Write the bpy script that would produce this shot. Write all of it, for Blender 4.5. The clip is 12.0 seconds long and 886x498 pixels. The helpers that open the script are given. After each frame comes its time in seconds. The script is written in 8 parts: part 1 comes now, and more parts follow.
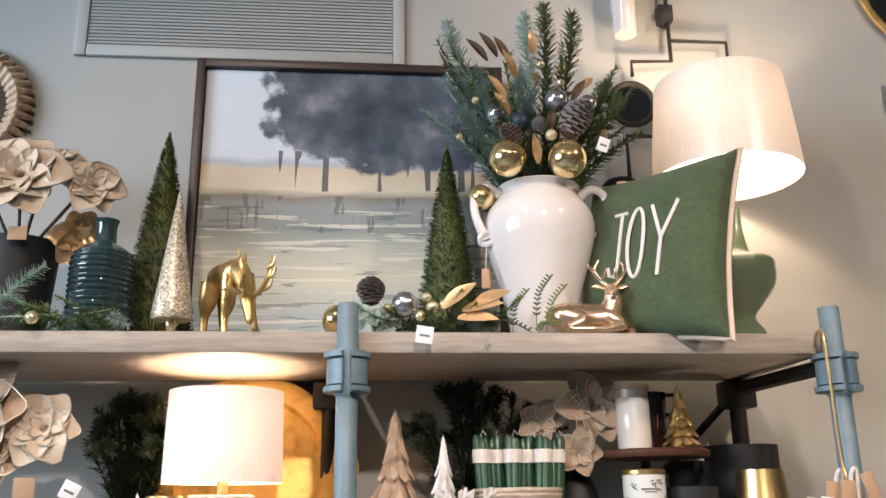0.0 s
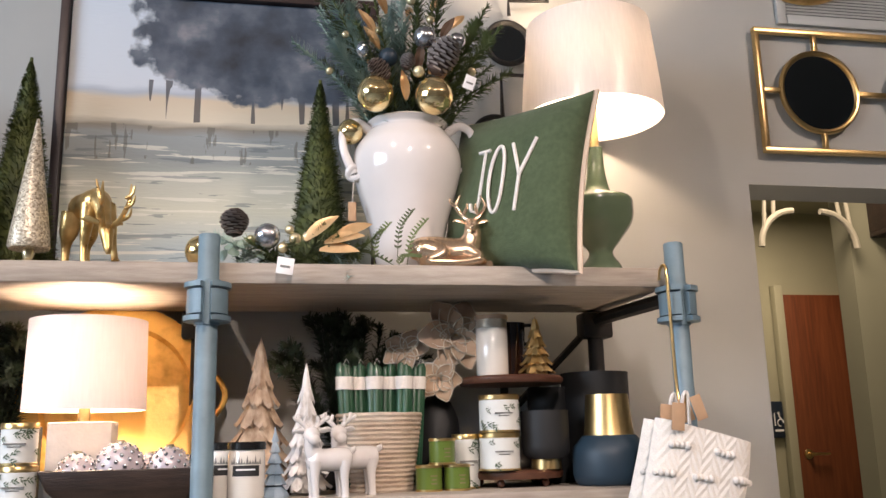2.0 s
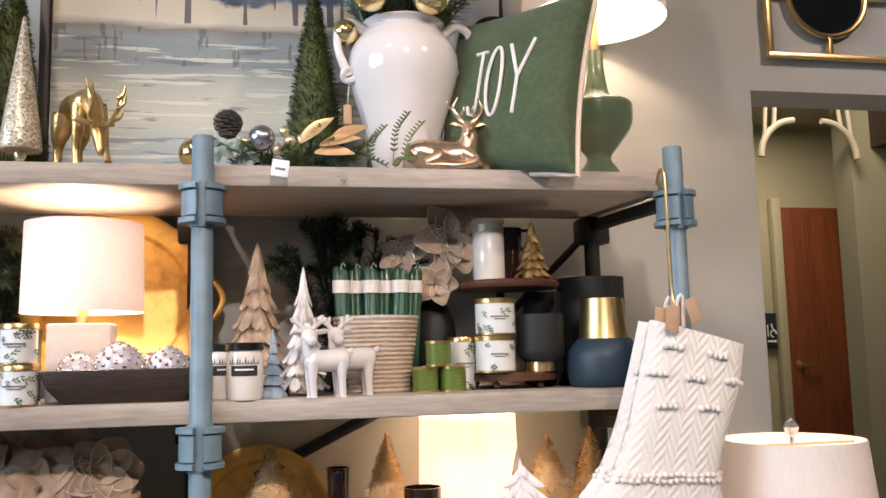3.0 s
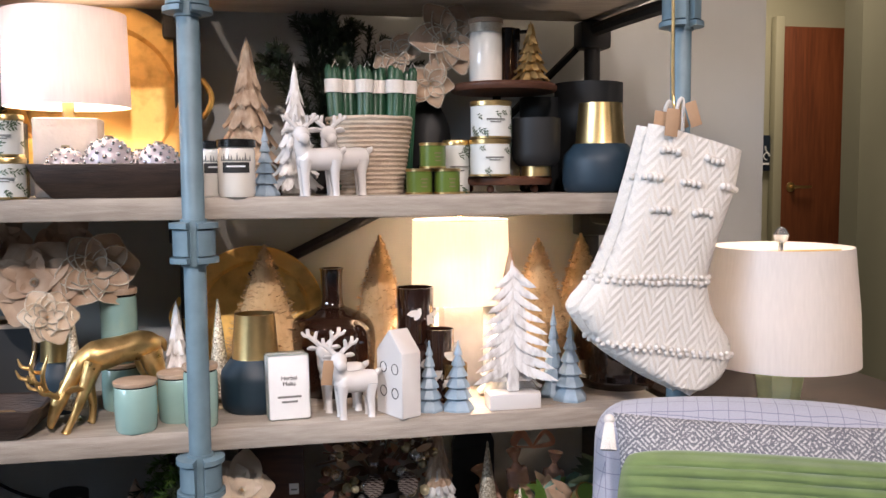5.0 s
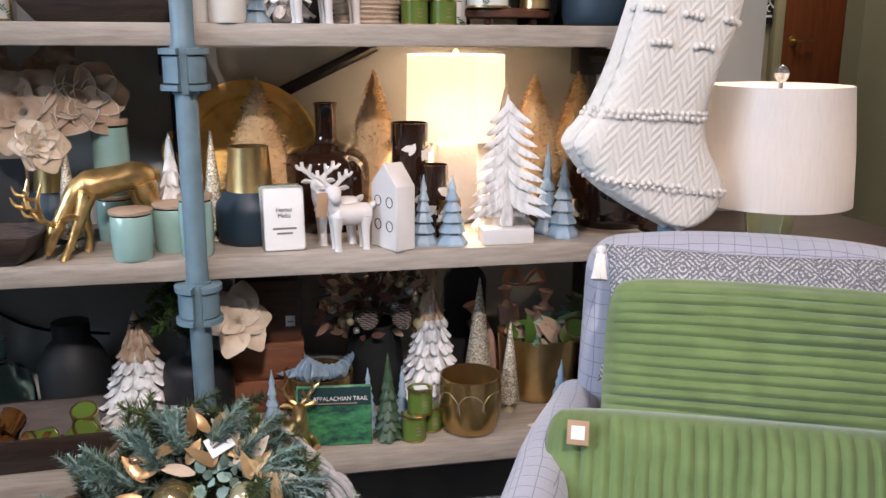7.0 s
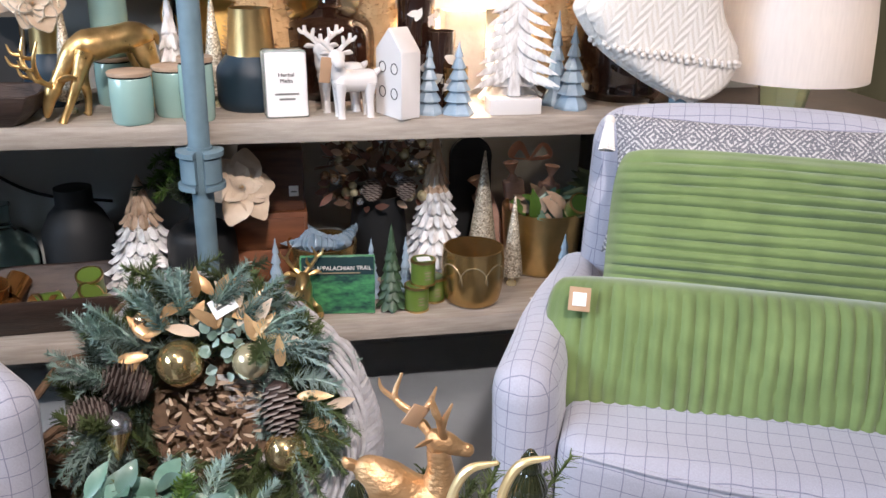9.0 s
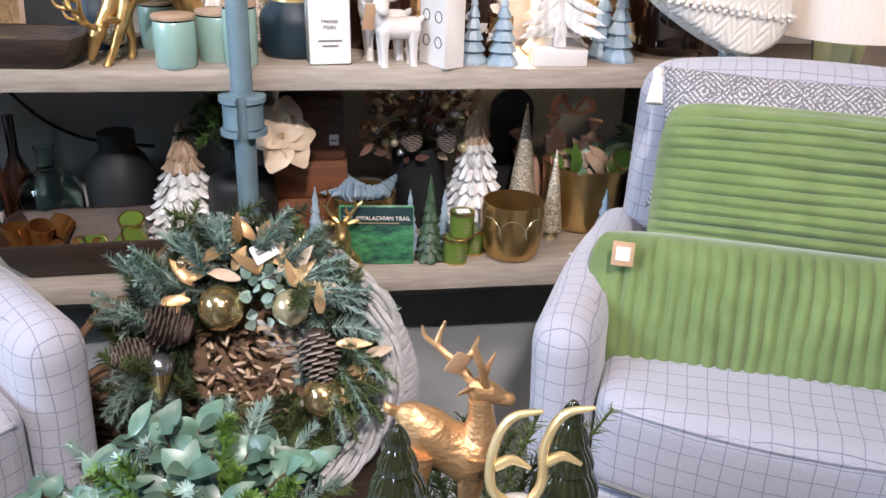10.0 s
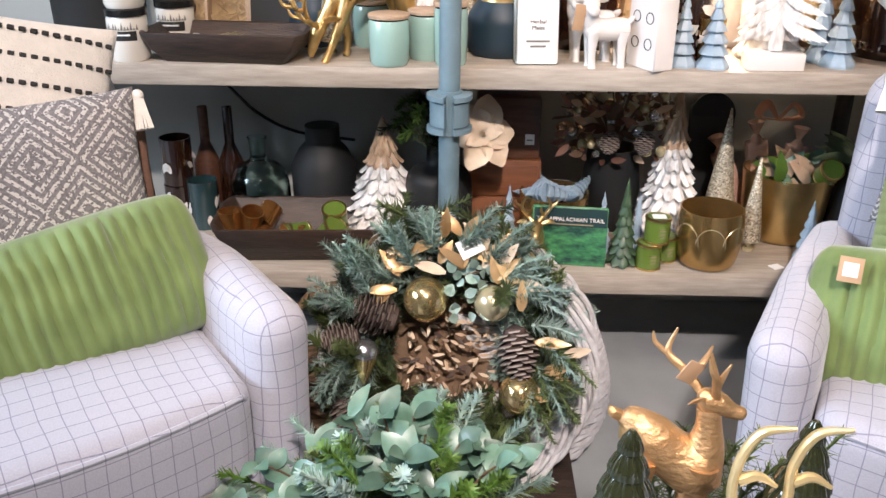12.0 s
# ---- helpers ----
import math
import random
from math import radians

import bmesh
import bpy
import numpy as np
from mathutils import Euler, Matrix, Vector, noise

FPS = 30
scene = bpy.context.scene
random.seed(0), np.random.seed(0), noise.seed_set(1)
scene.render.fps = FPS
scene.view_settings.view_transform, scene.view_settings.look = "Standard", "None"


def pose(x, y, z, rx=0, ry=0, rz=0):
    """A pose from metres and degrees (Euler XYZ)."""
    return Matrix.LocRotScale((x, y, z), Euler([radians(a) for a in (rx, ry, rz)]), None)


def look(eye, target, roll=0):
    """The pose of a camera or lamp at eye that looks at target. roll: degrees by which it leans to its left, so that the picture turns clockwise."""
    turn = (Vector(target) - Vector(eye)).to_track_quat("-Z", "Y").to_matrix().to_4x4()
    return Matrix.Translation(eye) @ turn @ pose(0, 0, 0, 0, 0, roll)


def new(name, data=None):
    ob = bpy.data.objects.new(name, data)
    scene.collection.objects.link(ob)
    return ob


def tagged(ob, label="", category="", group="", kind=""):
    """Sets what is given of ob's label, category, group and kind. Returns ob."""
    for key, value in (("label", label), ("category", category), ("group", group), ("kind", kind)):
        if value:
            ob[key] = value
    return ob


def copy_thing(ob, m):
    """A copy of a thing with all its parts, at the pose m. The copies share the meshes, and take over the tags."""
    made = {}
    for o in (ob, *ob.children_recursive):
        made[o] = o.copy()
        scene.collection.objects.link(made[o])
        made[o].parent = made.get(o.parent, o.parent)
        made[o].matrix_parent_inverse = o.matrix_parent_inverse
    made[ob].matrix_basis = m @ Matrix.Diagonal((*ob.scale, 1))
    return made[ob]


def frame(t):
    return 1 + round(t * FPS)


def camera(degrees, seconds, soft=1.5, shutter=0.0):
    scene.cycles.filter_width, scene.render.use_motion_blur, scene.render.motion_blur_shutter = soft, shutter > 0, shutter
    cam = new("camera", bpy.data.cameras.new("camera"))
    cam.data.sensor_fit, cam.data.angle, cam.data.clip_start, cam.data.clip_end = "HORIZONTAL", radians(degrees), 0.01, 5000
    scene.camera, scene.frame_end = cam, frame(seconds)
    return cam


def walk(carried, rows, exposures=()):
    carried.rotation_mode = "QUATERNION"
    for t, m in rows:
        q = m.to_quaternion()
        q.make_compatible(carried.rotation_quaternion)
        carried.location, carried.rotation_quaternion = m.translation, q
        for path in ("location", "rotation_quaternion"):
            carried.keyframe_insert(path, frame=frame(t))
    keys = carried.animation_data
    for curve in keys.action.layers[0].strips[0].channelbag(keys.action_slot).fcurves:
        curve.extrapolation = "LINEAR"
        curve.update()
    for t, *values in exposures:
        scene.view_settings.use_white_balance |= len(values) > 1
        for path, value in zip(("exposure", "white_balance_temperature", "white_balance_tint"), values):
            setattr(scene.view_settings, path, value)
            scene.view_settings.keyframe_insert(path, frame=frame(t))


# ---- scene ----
cam = camera(53.3, 12.0)
PATH = [
    (0, (0.028, -1.714, 1.314), (0.208, 0.196, 1.881), -0.8),
    (0.5, (0.077, -1.756, 1.324), (0.347, 0.15, 1.866), -1.2),
    (1, (0.11, -1.776, 1.314), (0.45, 0.125, 1.833), -1.5),
    (1.5, (0.126, -1.774, 1.304), (0.497, 0.132, 1.783), -1.6),
    (2, (0.132, -1.774, 1.296), (0.503, 0.146, 1.718), -1.4),
    (2.5, (0.134, -1.767, 1.284), (0.509, 0.171, 1.610), -1.4),
    (3, (0.137, -1.761, 1.271), (0.514, 0.189, 1.506), -1.3),
    (5, (0.135, -1.732, 1.223), (0.527, 0.223, 1.063), -0.4),
    (5.5, (0.136, -1.73, 1.209), (0.529, 0.216, 0.962), -0.3),
    (6, (0.136, -1.73, 1.193), (0.53, 0.202, 0.862), -0.0),
    (6.5, (0.133, -1.734, 1.180), (0.529, 0.186, 0.779), 0.1),
    (7, (0.129, -1.736, 1.166), (0.528, 0.167, 0.698), 0.3),
    (9, (0.133, -1.729, 1.130), (0.508, 0.101, 0.416), 1.2),
    (9.5, (0.127, -1.725, 1.124), (0.476, 0.084, 0.346), 1.6),
    (10, (0.12, -1.722, 1.118), (0.418, 0.083, 0.311), 1.8),
    (10.5, (0.108, -1.719, 1.118), (0.325, 0.094, 0.302), 1.6),
    (11, (0.088, -1.719, 1.119), (0.212, 0.103, 0.305), 1.3),
    (11.5, (0.061, -1.721, 1.118), (0.1, 0.106, 0.306), 1.1),
    (12, (0.034, -1.723, 1.119), (-0.013, 0.103, 0.305), 0.5),
]
walk(cam, [(t, look(eye, target, roll)) for t, eye, target, roll in PATH], exposures=[(0.0, -0.40, 7100, 16), (2.2, -0.50, 7000, 18), (3.0, -0.44, 6900, 18), (5.0, -0.52, 6550, 17), (5.5, -0.66, 6500, 17), (6.25, -0.76, 6450, 16), (7.0, -0.60, 6400, 16), (9.0, -0.28, 6400, 15), (10.0, -0.18, 6450, 15), (12.0, 0.02, 6800, 15)])

# ---- light: warm shop spots, added fill lamps, table lamps, soft room light ----
world = bpy.data.worlds.new("world")
scene.world = world
world.use_nodes = True
world.node_tree.nodes["Background"].inputs[0].default_value = (0.80, 0.88, 1.0, 1)
world.node_tree.nodes["Background"].inputs[1].default_value = 0.035


def spot(name, eye, target, power, size=60, blend=0.6, radius=0.05, colour=(1.0, 0.86, 0.70)):
    d = bpy.data.lights.new(name, "SPOT")
    d.energy, d.spot_size, d.spot_blend, d.shadow_soft_size, d.color = power, radians(size), blend, radius, colour
    ob = new(name, d)
    ob.matrix_world = look(eye, target)
    return ob


def area(name, eye, target, power, sx, sy, colour):
    d = bpy.data.lights.new(name, "AREA")
    d.shape, d.size, d.size_y, d.energy, d.color = "RECTANGLE", sx, sy, power, colour
    ob = new(name, d)
    ob.matrix_world = look(eye, target)
    return ob


def bulb(name, at, power, colour=(1.0, 0.80, 0.58), radius=0.03):
    d = bpy.data.lights.new(name, "POINT")
    d.energy, d.color, d.shadow_soft_size = power, colour, radius
    ob = new(name, d)
    ob.location = at
    return ob


spot("spot_and_fill", (-0.9, -1.7, 3.3), (0.2, 0.2, 1.3), 135, 75, colour=(1.0, 0.84, 0.72))
spot("spot_and_fill", (0.3, -3.0, 3.05), (0.1, -0.25, 0.5), 370, 60, colour=(1.0, 0.91, 0.86))
# added narrow fill, no fixture of its own: brightens wreath and bottom shelf
spot("spot_and_fill", (0.18, -3.0, 3.05), (0.14, -0.15, 0.42), 300, 31, blend=1.0, colour=(1.0, 0.92, 0.87))
# unseen spot, powered up as fill for the wall on the right
spot("spot_and_fill", (2.2, -2.2, 3.3), (1.6, 0.4, 1.8), 235, 70, colour=(1.0, 0.84, 0.74))
# two invented fill areas under the corridor ceiling, brightening its walls
area("corridor_fill", (3.0, 2.7, 2.70), (3.0, 2.7, 0.0), 32, 0.6, 0.6, (1.0, 0.84, 0.66))
area("corridor_fill", (2.15, 1.05, 2.70), (2.15, 1.05, 0.0), 22, 0.5, 0.5, (1.0, 0.86, 0.70))
area("shop_front_window", (-3.55, -1.9, 2.45), (0.0, -1.9, 2.45), 280, 2.4, 1.3, (0.62, 0.80, 1.0))


# ---- materials ----
def nodes_of(name, colour, rough, metal=0.0):
    m = bpy.data.materials.new(name)
    m.use_nodes = True
    b = m.node_tree.nodes["Principled BSDF"]
    b.inputs["Base Color"].default_value = (*colour, 1)
    b.inputs["Roughness"].default_value = rough
    b.inputs["Metallic"].default_value = metal
    return m, m.node_tree.nodes, m.node_tree.links, b


def mat(name, colour, rough=0.6, metal=0.0, vary=0.25, scale=30.0, bump=0.0, bscale=None, stretch=(1, 1, 1),
        colour2=None, coat=0.0, mix_lo=0.35, mix_hi=0.65, sheen=0.0, trans=0.0, rvary=0.0, each=0.0):
    """A surface with two scales of noise in its colour, and a fine relief."""
    m, n, l, b = nodes_of(name, colour, rough, metal)
    tc = n.new("ShaderNodeTexCoord")
    mp = n.new("ShaderNodeMapping")
    mp.inputs["Scale"].default_value = stretch
    l.new(tc.outputs["Object"], mp.inputs[0])
    a = n.new("ShaderNodeTexNoise")
    a.inputs["Scale"].default_value, a.inputs["Detail"].default_value = scale, 6
    l.new(mp.outputs[0], a.inputs["Vector"])
    big = n.new("ShaderNodeTexNoise")
    big.inputs["Scale"].default_value, big.inputs["Detail"].default_value = scale * 0.17, 3
    l.new(mp.outputs[0], big.inputs["Vector"])
    add = n.new("ShaderNodeMath")
    add.operation = "MULTIPLY_ADD"
    add.inputs[1].default_value = 0.55
    l.new(a.outputs[0], add.inputs[0])
    half = n.new("ShaderNodeMath")
    half.operation = "MULTIPLY"
    half.inputs[1].default_value = 0.45
    l.new(big.outputs[0], half.inputs[0])
    l.new(half.outputs[0], add.inputs[2])
    ramp = n.new("ShaderNodeValToRGB")
    lo = colour2 or tuple(c * (1 - vary) for c in colour)
    ramp.color_ramp.elements[0].color, ramp.color_ramp.elements[0].position = (*lo, 1), mix_lo
    ramp.color_ramp.elements[1].color, ramp.color_ramp.elements[1].position = (*colour, 1), mix_hi
    l.new(add.outputs[0], ramp.inputs[0])
    l.new(ramp.outputs[0], b.inputs["Base Color"])
    if each:
        oi, vr, hs = n.new("ShaderNodeObjectInfo"), n.new("ShaderNodeMapRange"), n.new("ShaderNodeHueSaturation")
        vr.inputs[3].default_value, vr.inputs[4].default_value = 1 - each, 1 + each
        l.new(oi.outputs["Random"], vr.inputs[0])
        l.new(vr.outputs[0], hs.inputs["Value"])
        l.new(ramp.outputs[0], hs.inputs["Color"])
        l.new(hs.outputs[0], b.inputs["Base Color"])
    if rvary:
        mr = n.new("ShaderNodeMapRange")
        mr.inputs[1].default_value, mr.inputs[2].default_value = 0.3, 0.7
        mr.inputs[3].default_value, mr.inputs[4].default_value = rough - rvary, rough + rvary
        l.new(a.outputs[0], mr.inputs[0])
        l.new(mr.outputs[0], b.inputs["Roughness"])
    if bump:
        f = n.new("ShaderNodeTexNoise")
        f.inputs["Scale"].default_value, f.inputs["Detail"].default_value = bscale or scale * 3, 4
        l.new(mp.outputs[0], f.inputs["Vector"])
        bp = n.new("ShaderNodeBump")
        bp.inputs["Strength"].default_value, bp.inputs["Distance"].default_value = bump, 0.004
        l.new(f.outputs[0], bp.inputs["Height"])
        l.new(bp.outputs[0], b.inputs["Normal"])
    b.inputs["Coat Weight"].default_value = coat
    b.inputs["Sheen Weight"].default_value = sheen
    b.inputs["Transmission Weight"].default_value = trans
    return m


M_WALL = mat("grey_wall_paint", (0.42, 0.43, 0.41), 0.75, vary=0.06, scale=6, bump=0.05, bscale=250)
# for walls out of view: dark colour chosen to cut bounced light
M_DIMWALL = mat("dark_unseen_wall", (0.13, 0.12, 0.11), 0.75, vary=0.15, scale=4, bump=0.05)
M_FLOOR = mat("grey_concrete_floor", (0.38, 0.40, 0.41), 0.5, vary=0.2, scale=9, bump=0.08)
M_CEIL = mat("dark_ceiling_paint", (0.06, 0.055, 0.05), 0.8, vary=0.05, scale=5)
M_WOOD = mat("greywashed_shelf_wood", (0.45, 0.395, 0.335), 0.55, colour2=(0.29, 0.245, 0.205), scale=14, stretch=(1, 9, 9), bump=0.25, bscale=60)
M_PIPE = mat("slate_blue_painted_pipe", (0.17, 0.26, 0.31), 0.45, vary=0.3, scale=25, bump=0.12, bscale=90)
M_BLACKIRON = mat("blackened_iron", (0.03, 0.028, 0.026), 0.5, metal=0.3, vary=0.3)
M_DOOR = mat("red_brown_door_wood", (0.20, 0.06, 0.022), 0.35, colour2=(0.11, 0.03, 0.012), scale=8, stretch=(9, 9, 0.6))
M_OLIVE = mat("olive_corridor_paint", (0.36, 0.35, 0.24), 0.8, vary=0.06, scale=5)
M_GOLD = mat("gold_leaf_metal", (0.84, 0.60, 0.28), 0.36, 0.9, colour2=(0.48, 0.29, 0.09), scale=34, bump=0.5, bscale=55, rvary=0.1)
M_GOLDANT = mat("antique_gold_tray", (0.90, 0.58, 0.17), 0.42, 0.5, colour2=(0.52, 0.26, 0.05), scale=26, bump=0.15, mix_lo=0.30, mix_hi=0.5)
M_BRASS = mat("satin_brass", (0.74, 0.53, 0.24), 0.32, 1.0, vary=0.25, scale=30)
M_WHITE = mat("white_glaze", (0.72, 0.69, 0.67), 0.12, vary=0.07, scale=12, coat=0.6)


# ---- mesh helpers ----
def link(name, bm, material, parent=None, label="", smooth=True, angle=40):
    me = bpy.data.meshes.new(name)
    bm.normal_update()
    bm.to_mesh(me)
    bm.free()
    if material:
        for mm in material if isinstance(material, (list, tuple)) else (material,):
            me.materials.append(mm)
    if smooth:
        me.shade_smooth()
        me.set_sharp_from_angle(angle=radians(angle))
    ob = new(name, me)
    if parent is not None:
        ob.parent = parent
    if label:
        ob["label"] = label
    return ob


part = link


def thing(name, at, label, category, group="", kind="", rz=0, rx=0, ry=0, scale=1.0):
    ob = new(name)
    ob.empty_display_size = 0.05
    ob.matrix_basis = pose(*at, rx, ry, rz) @ Matrix.Scale(scale, 4)
    return tagged(ob, label, category, group, kind)


def box(x0, x1, y0, y1, z0, z1, bevel=0.0, seg=2, bm=None):
    bm = bm or bmesh.new()
    v = [bm.verts.new(p) for p in ((x0, y0, z0), (x1, y0, z0), (x1, y1, z0), (x0, y1, z0), (x0, y0, z1), (x1, y0, z1), (x1, y1, z1), (x0, y1, z1))]
    f = [bm.faces.new([v[i] for i in q]) for q in ((3, 2, 1, 0), (4, 5, 6, 7), (0, 1, 5, 4), (1, 2, 6, 5), (2, 3, 7, 6), (3, 0, 4, 7))]
    if bevel:
        bmesh.ops.bevel(bm, geom=list({e for q in f for e in q.edges}), offset=bevel, segments=seg, profile=0.5, affect="EDGES", clamp_overlap=True)
    return bm


def lathe(profile, n=40, bm=None, at=(0, 0, 0), wob=None):
    """profile: (radius, z) from bottom to top; closed where the radius is 0."""
    bm = bm or bmesh.new()
    rings = []
    for r, z in profile:
        if r < 1e-6:
            rings.append([bm.verts.new((at[0], at[1], at[2] + z))])
        else:
            ring = []
            for k in range(n):
                a = 2 * math.pi * k / n
                q = r * (wob(a, z) if wob else 1.0)
                ring.append(bm.verts.new((at[0] + q * math.cos(a), at[1] + q * math.sin(a), at[2] + z)))
            rings.append(ring)
    for a, b in zip(rings, rings[1:]):
        for k in range(n):
            j = (k + 1) % n
            if len(a) == 1 and len(b) == 1:
                continue
            if len(a) == 1:
                bm.faces.new((a[0], b[j], b[k]))
            elif len(b) == 1:
                bm.faces.new((a[k], a[j], b[0]))
            else:
                bm.faces.new((a[k], a[j], b[j], b[k]))
    return bm


def smooth_curve(pts, steps=6):
    """Catmull-Rom through the points (each a tuple of any length)."""
    out = []
    P = [np.array(p, float) for p in pts]
    P = [2 * P[0] - P[1]] + P + [2 * P[-1] - P[-2]]
    for i in range(1, len(P) - 2):
        for s in range(steps):
            t = s / steps
            a, b, c, d = P[i - 1:i + 3]
            out.append(0.5 * (2 * b + (c - a) * t + (2 * a - 5 * b + 4 * c - d) * t * t + (3 * b - a - 3 * c + d) * t ** 3))
    out.append(P[-2])
    return [tuple(float(v) for v in p) for p in out]


def tube(pts, n=8, bm=None, closed_ends=True, flat=1.0, loop=False):
    """pts: (x, y, z, radius)."""
    bm = bm or bmesh.new()
    rings, side = [], None
    for i, p in enumerate(pts):
        q = Vector(p[:3])
        a = Vector(pts[max(i - 1, 0)][:3])
        b = Vector(pts[min(i + 1, len(pts) - 1)][:3])
        d = (b - a).normalized() if (b - a).length > 1e-9 else Vector((0, 0, 1))
        if side is None:
            side = d.orthogonal().normalized()
        side = (side - d * side.dot(d)).normalized()
        up = d.cross(side)
        rings.append([bm.verts.new(q + p[3] * (math.cos(2 * math.pi * k / n) * side + flat * math.sin(2 * math.pi * k / n) * up)) for k in range(n)])
    for a, b in zip(rings, rings[1:]):
        for k in range(n):
            bm.faces.new((a[k], a[(k + 1) % n], b[(k + 1) % n], b[k]))
    if closed_ends:
        bm.faces.new(rings[0][::-1])
        bm.faces.new(rings[-1])
    return bm


def ball(at, r, bm=None, u=14, v=9, squash=1.0):
    bm = bm or bmesh.new()
    return lathe([(r * math.sin(math.pi * i / v), -r * squash * math.cos(math.pi * i / v)) for i in range(v + 1)], u, bm, at)


def moved(bm, m):
    bmesh.ops.transform(bm, matrix=m, verts=bm.verts)
    return bm


# ---- the large structure ----
S1, S2, S3, S4, THICK = 1.656, 1.189, 0.734, 0.282, 0.043
WALL_Y = 0.47
DOOR_X0, DOOR_X1, DOOR_Z = 1.469, 2.42, 1.995

tagged(link("floor", box(-6, 6.5, -6, 7, -0.1, 0.0), M_FLOOR), "grey polished concrete shop floor", "floor", kind="structure")
tagged(link("ceiling", box(-6, 6.5, -6, 7, 3.6, 3.7), M_CEIL), "dark painted shop ceiling", "ceiling", kind="structure")
wall = box(-6, DOOR_X0, WALL_Y, WALL_Y + 0.16, 0, 3.6)
box(DOOR_X0, DOOR_X1, WALL_Y, WALL_Y + 0.16, DOOR_Z, 3.6, bm=wall)
box(DOOR_X1, 6.5, WALL_Y, WALL_Y + 0.16, 0, 3.6, bm=wall)
tagged(link("wall_north", wall, M_WALL, smooth=False), "grey painted plaster wall with a doorway", "wall", kind="structure")
# west, east and south walls stay unseen and soak up stray light
west = box(-3.7, -3.6, -6, -3.2, 0, 3.6)
box(-3.7, -3.6, -0.6, WALL_Y, 0, 3.6, bm=west)
box(-3.7, -3.6, -3.2, -0.6, 0, 1.7, bm=west)
box(-3.7, -3.6, -3.2, -0.6, 3.2, 3.6, bm=west)
tagged(link("wall_west", west, M_DIMWALL, smooth=False), "unseen shop wall with a high wide window, darkened to cut bounce", "wall", kind="structure")
tagged(link("wall_east", box(6.5, 6.6, -6, 7, 0, 3.6), M_DIMWALL, smooth=False), "unseen shop wall, darkened to cut bounced light", "wall", kind="structure")
tagged(link("wall_south", box(-6, 6.5, -6.1, -6, 0, 3.6), M_DIMWALL, smooth=False), "unseen shop wall, darkened to cut bounced light", "wall", kind="structure")
tagged(link("wall_corridor", box(0.5, 6.5, 4.0, 4.1, 0, 2.75), M_OLIVE, smooth=False), "olive painted corridor wall", "wall", kind="structure")
tagged(link("ceiling_corridor", box(0.5, 6.5, 0.63, 4.1, 2.75, 2.8), M_OLIVE, smooth=False), "low olive painted corridor ceiling", "ceiling", kind="structure")


# ---- more materials ----
def math_node(n, l, op, a, b=None, c=None):
    q = n.new("ShaderNodeMath")
    q.operation = op
    for i, v in enumerate((a, b, c)):
        if v is None:
            continue
        if isinstance(v, (int, float)):
            q.inputs[i].default_value = v
        else:
            l.new(v, q.inputs[i])
    return q.outputs[0]


def plaid(name, base, line, pitch=0.028, width=0.052):
    """Woven cloth with a windowpane check along the faces."""
    m, n, l, b = nodes_of(name, base, 0.9)
    b.inputs["Sheen Weight"].default_value = 0.3
    tc = n.new("ShaderNodeTexCoord")
    warp = n.new("ShaderNodeTexNoise")
    warp.inputs["Scale"].default_value = 9
    l.new(tc.outputs["Object"], warp.inputs["Vector"])
    mixv = n.new("ShaderNodeVectorMath")
    mixv.operation = "MULTIPLY_ADD"
    mixv.inputs[1].default_value = (0.012, 0.012, 0.012)
    l.new(warp.outputs["Color"], mixv.inputs[0])
    l.new(tc.outputs["Object"], mixv.inputs[2])
    sp, sn = n.new("ShaderNodeSeparateXYZ"), n.new("ShaderNodeSeparateXYZ")
    l.new(mixv.outputs[0], sp.inputs[0])
    l.new(tc.outputs["Normal"], sn.inputs[0])
    total = None
    for k in range(3):
        f = math_node(n, l, "FRACT", math_node(n, l, "MULTIPLY", sp.outputs[k], 1 / pitch))
        on = math_node(n, l, "LESS_THAN", f, width)
        side = math_node(n, l, "LESS_THAN", math_node(n, l, "ABSOLUTE", sn.outputs[k]), 0.8)
        on = math_node(n, l, "MULTIPLY", on, side)
        total = on if total is None else math_node(n, l, "MAXIMUM", total, on)
    weave = n.new("ShaderNodeTexNoise")
    weave.inputs["Scale"].default_value = 420
    l.new(tc.outputs["Object"], weave.inputs["Vector"])
    total = math_node(n, l, "MULTIPLY", total, math_node(n, l, "MULTIPLY_ADD", weave.outputs[0], 0.8, 0.3))
    tone = n.new("ShaderNodeMix")
    tone.data_type = "RGBA"
    l.new(weave.outputs[0], tone.inputs["Factor"])
    tone.inputs["A"].default_value = (*(v * 0.82 for v in base), 1)
    tone.inputs["B"].default_value = (*(min(1, v * 1.12) for v in base), 1)
    mx = n.new("ShaderNodeMix")
    mx.data_type = "RGBA"
    l.new(total, mx.inputs["Factor"])
    l.new(tone.outputs["Result"], mx.inputs["A"])
    mx.inputs["B"].default_value = (*line, 1)
    l.new(mx.outputs["Result"], b.inputs["Base Color"])
    bp = n.new("ShaderNodeBump")
    bp.inputs["Strength"].default_value, bp.inputs["Distance"].default_value = 0.25, 0.002
    l.new(weave.outputs[0], bp.inputs["Height"])
    l.new(bp.outputs[0], b.inputs["Normal"])
    return m


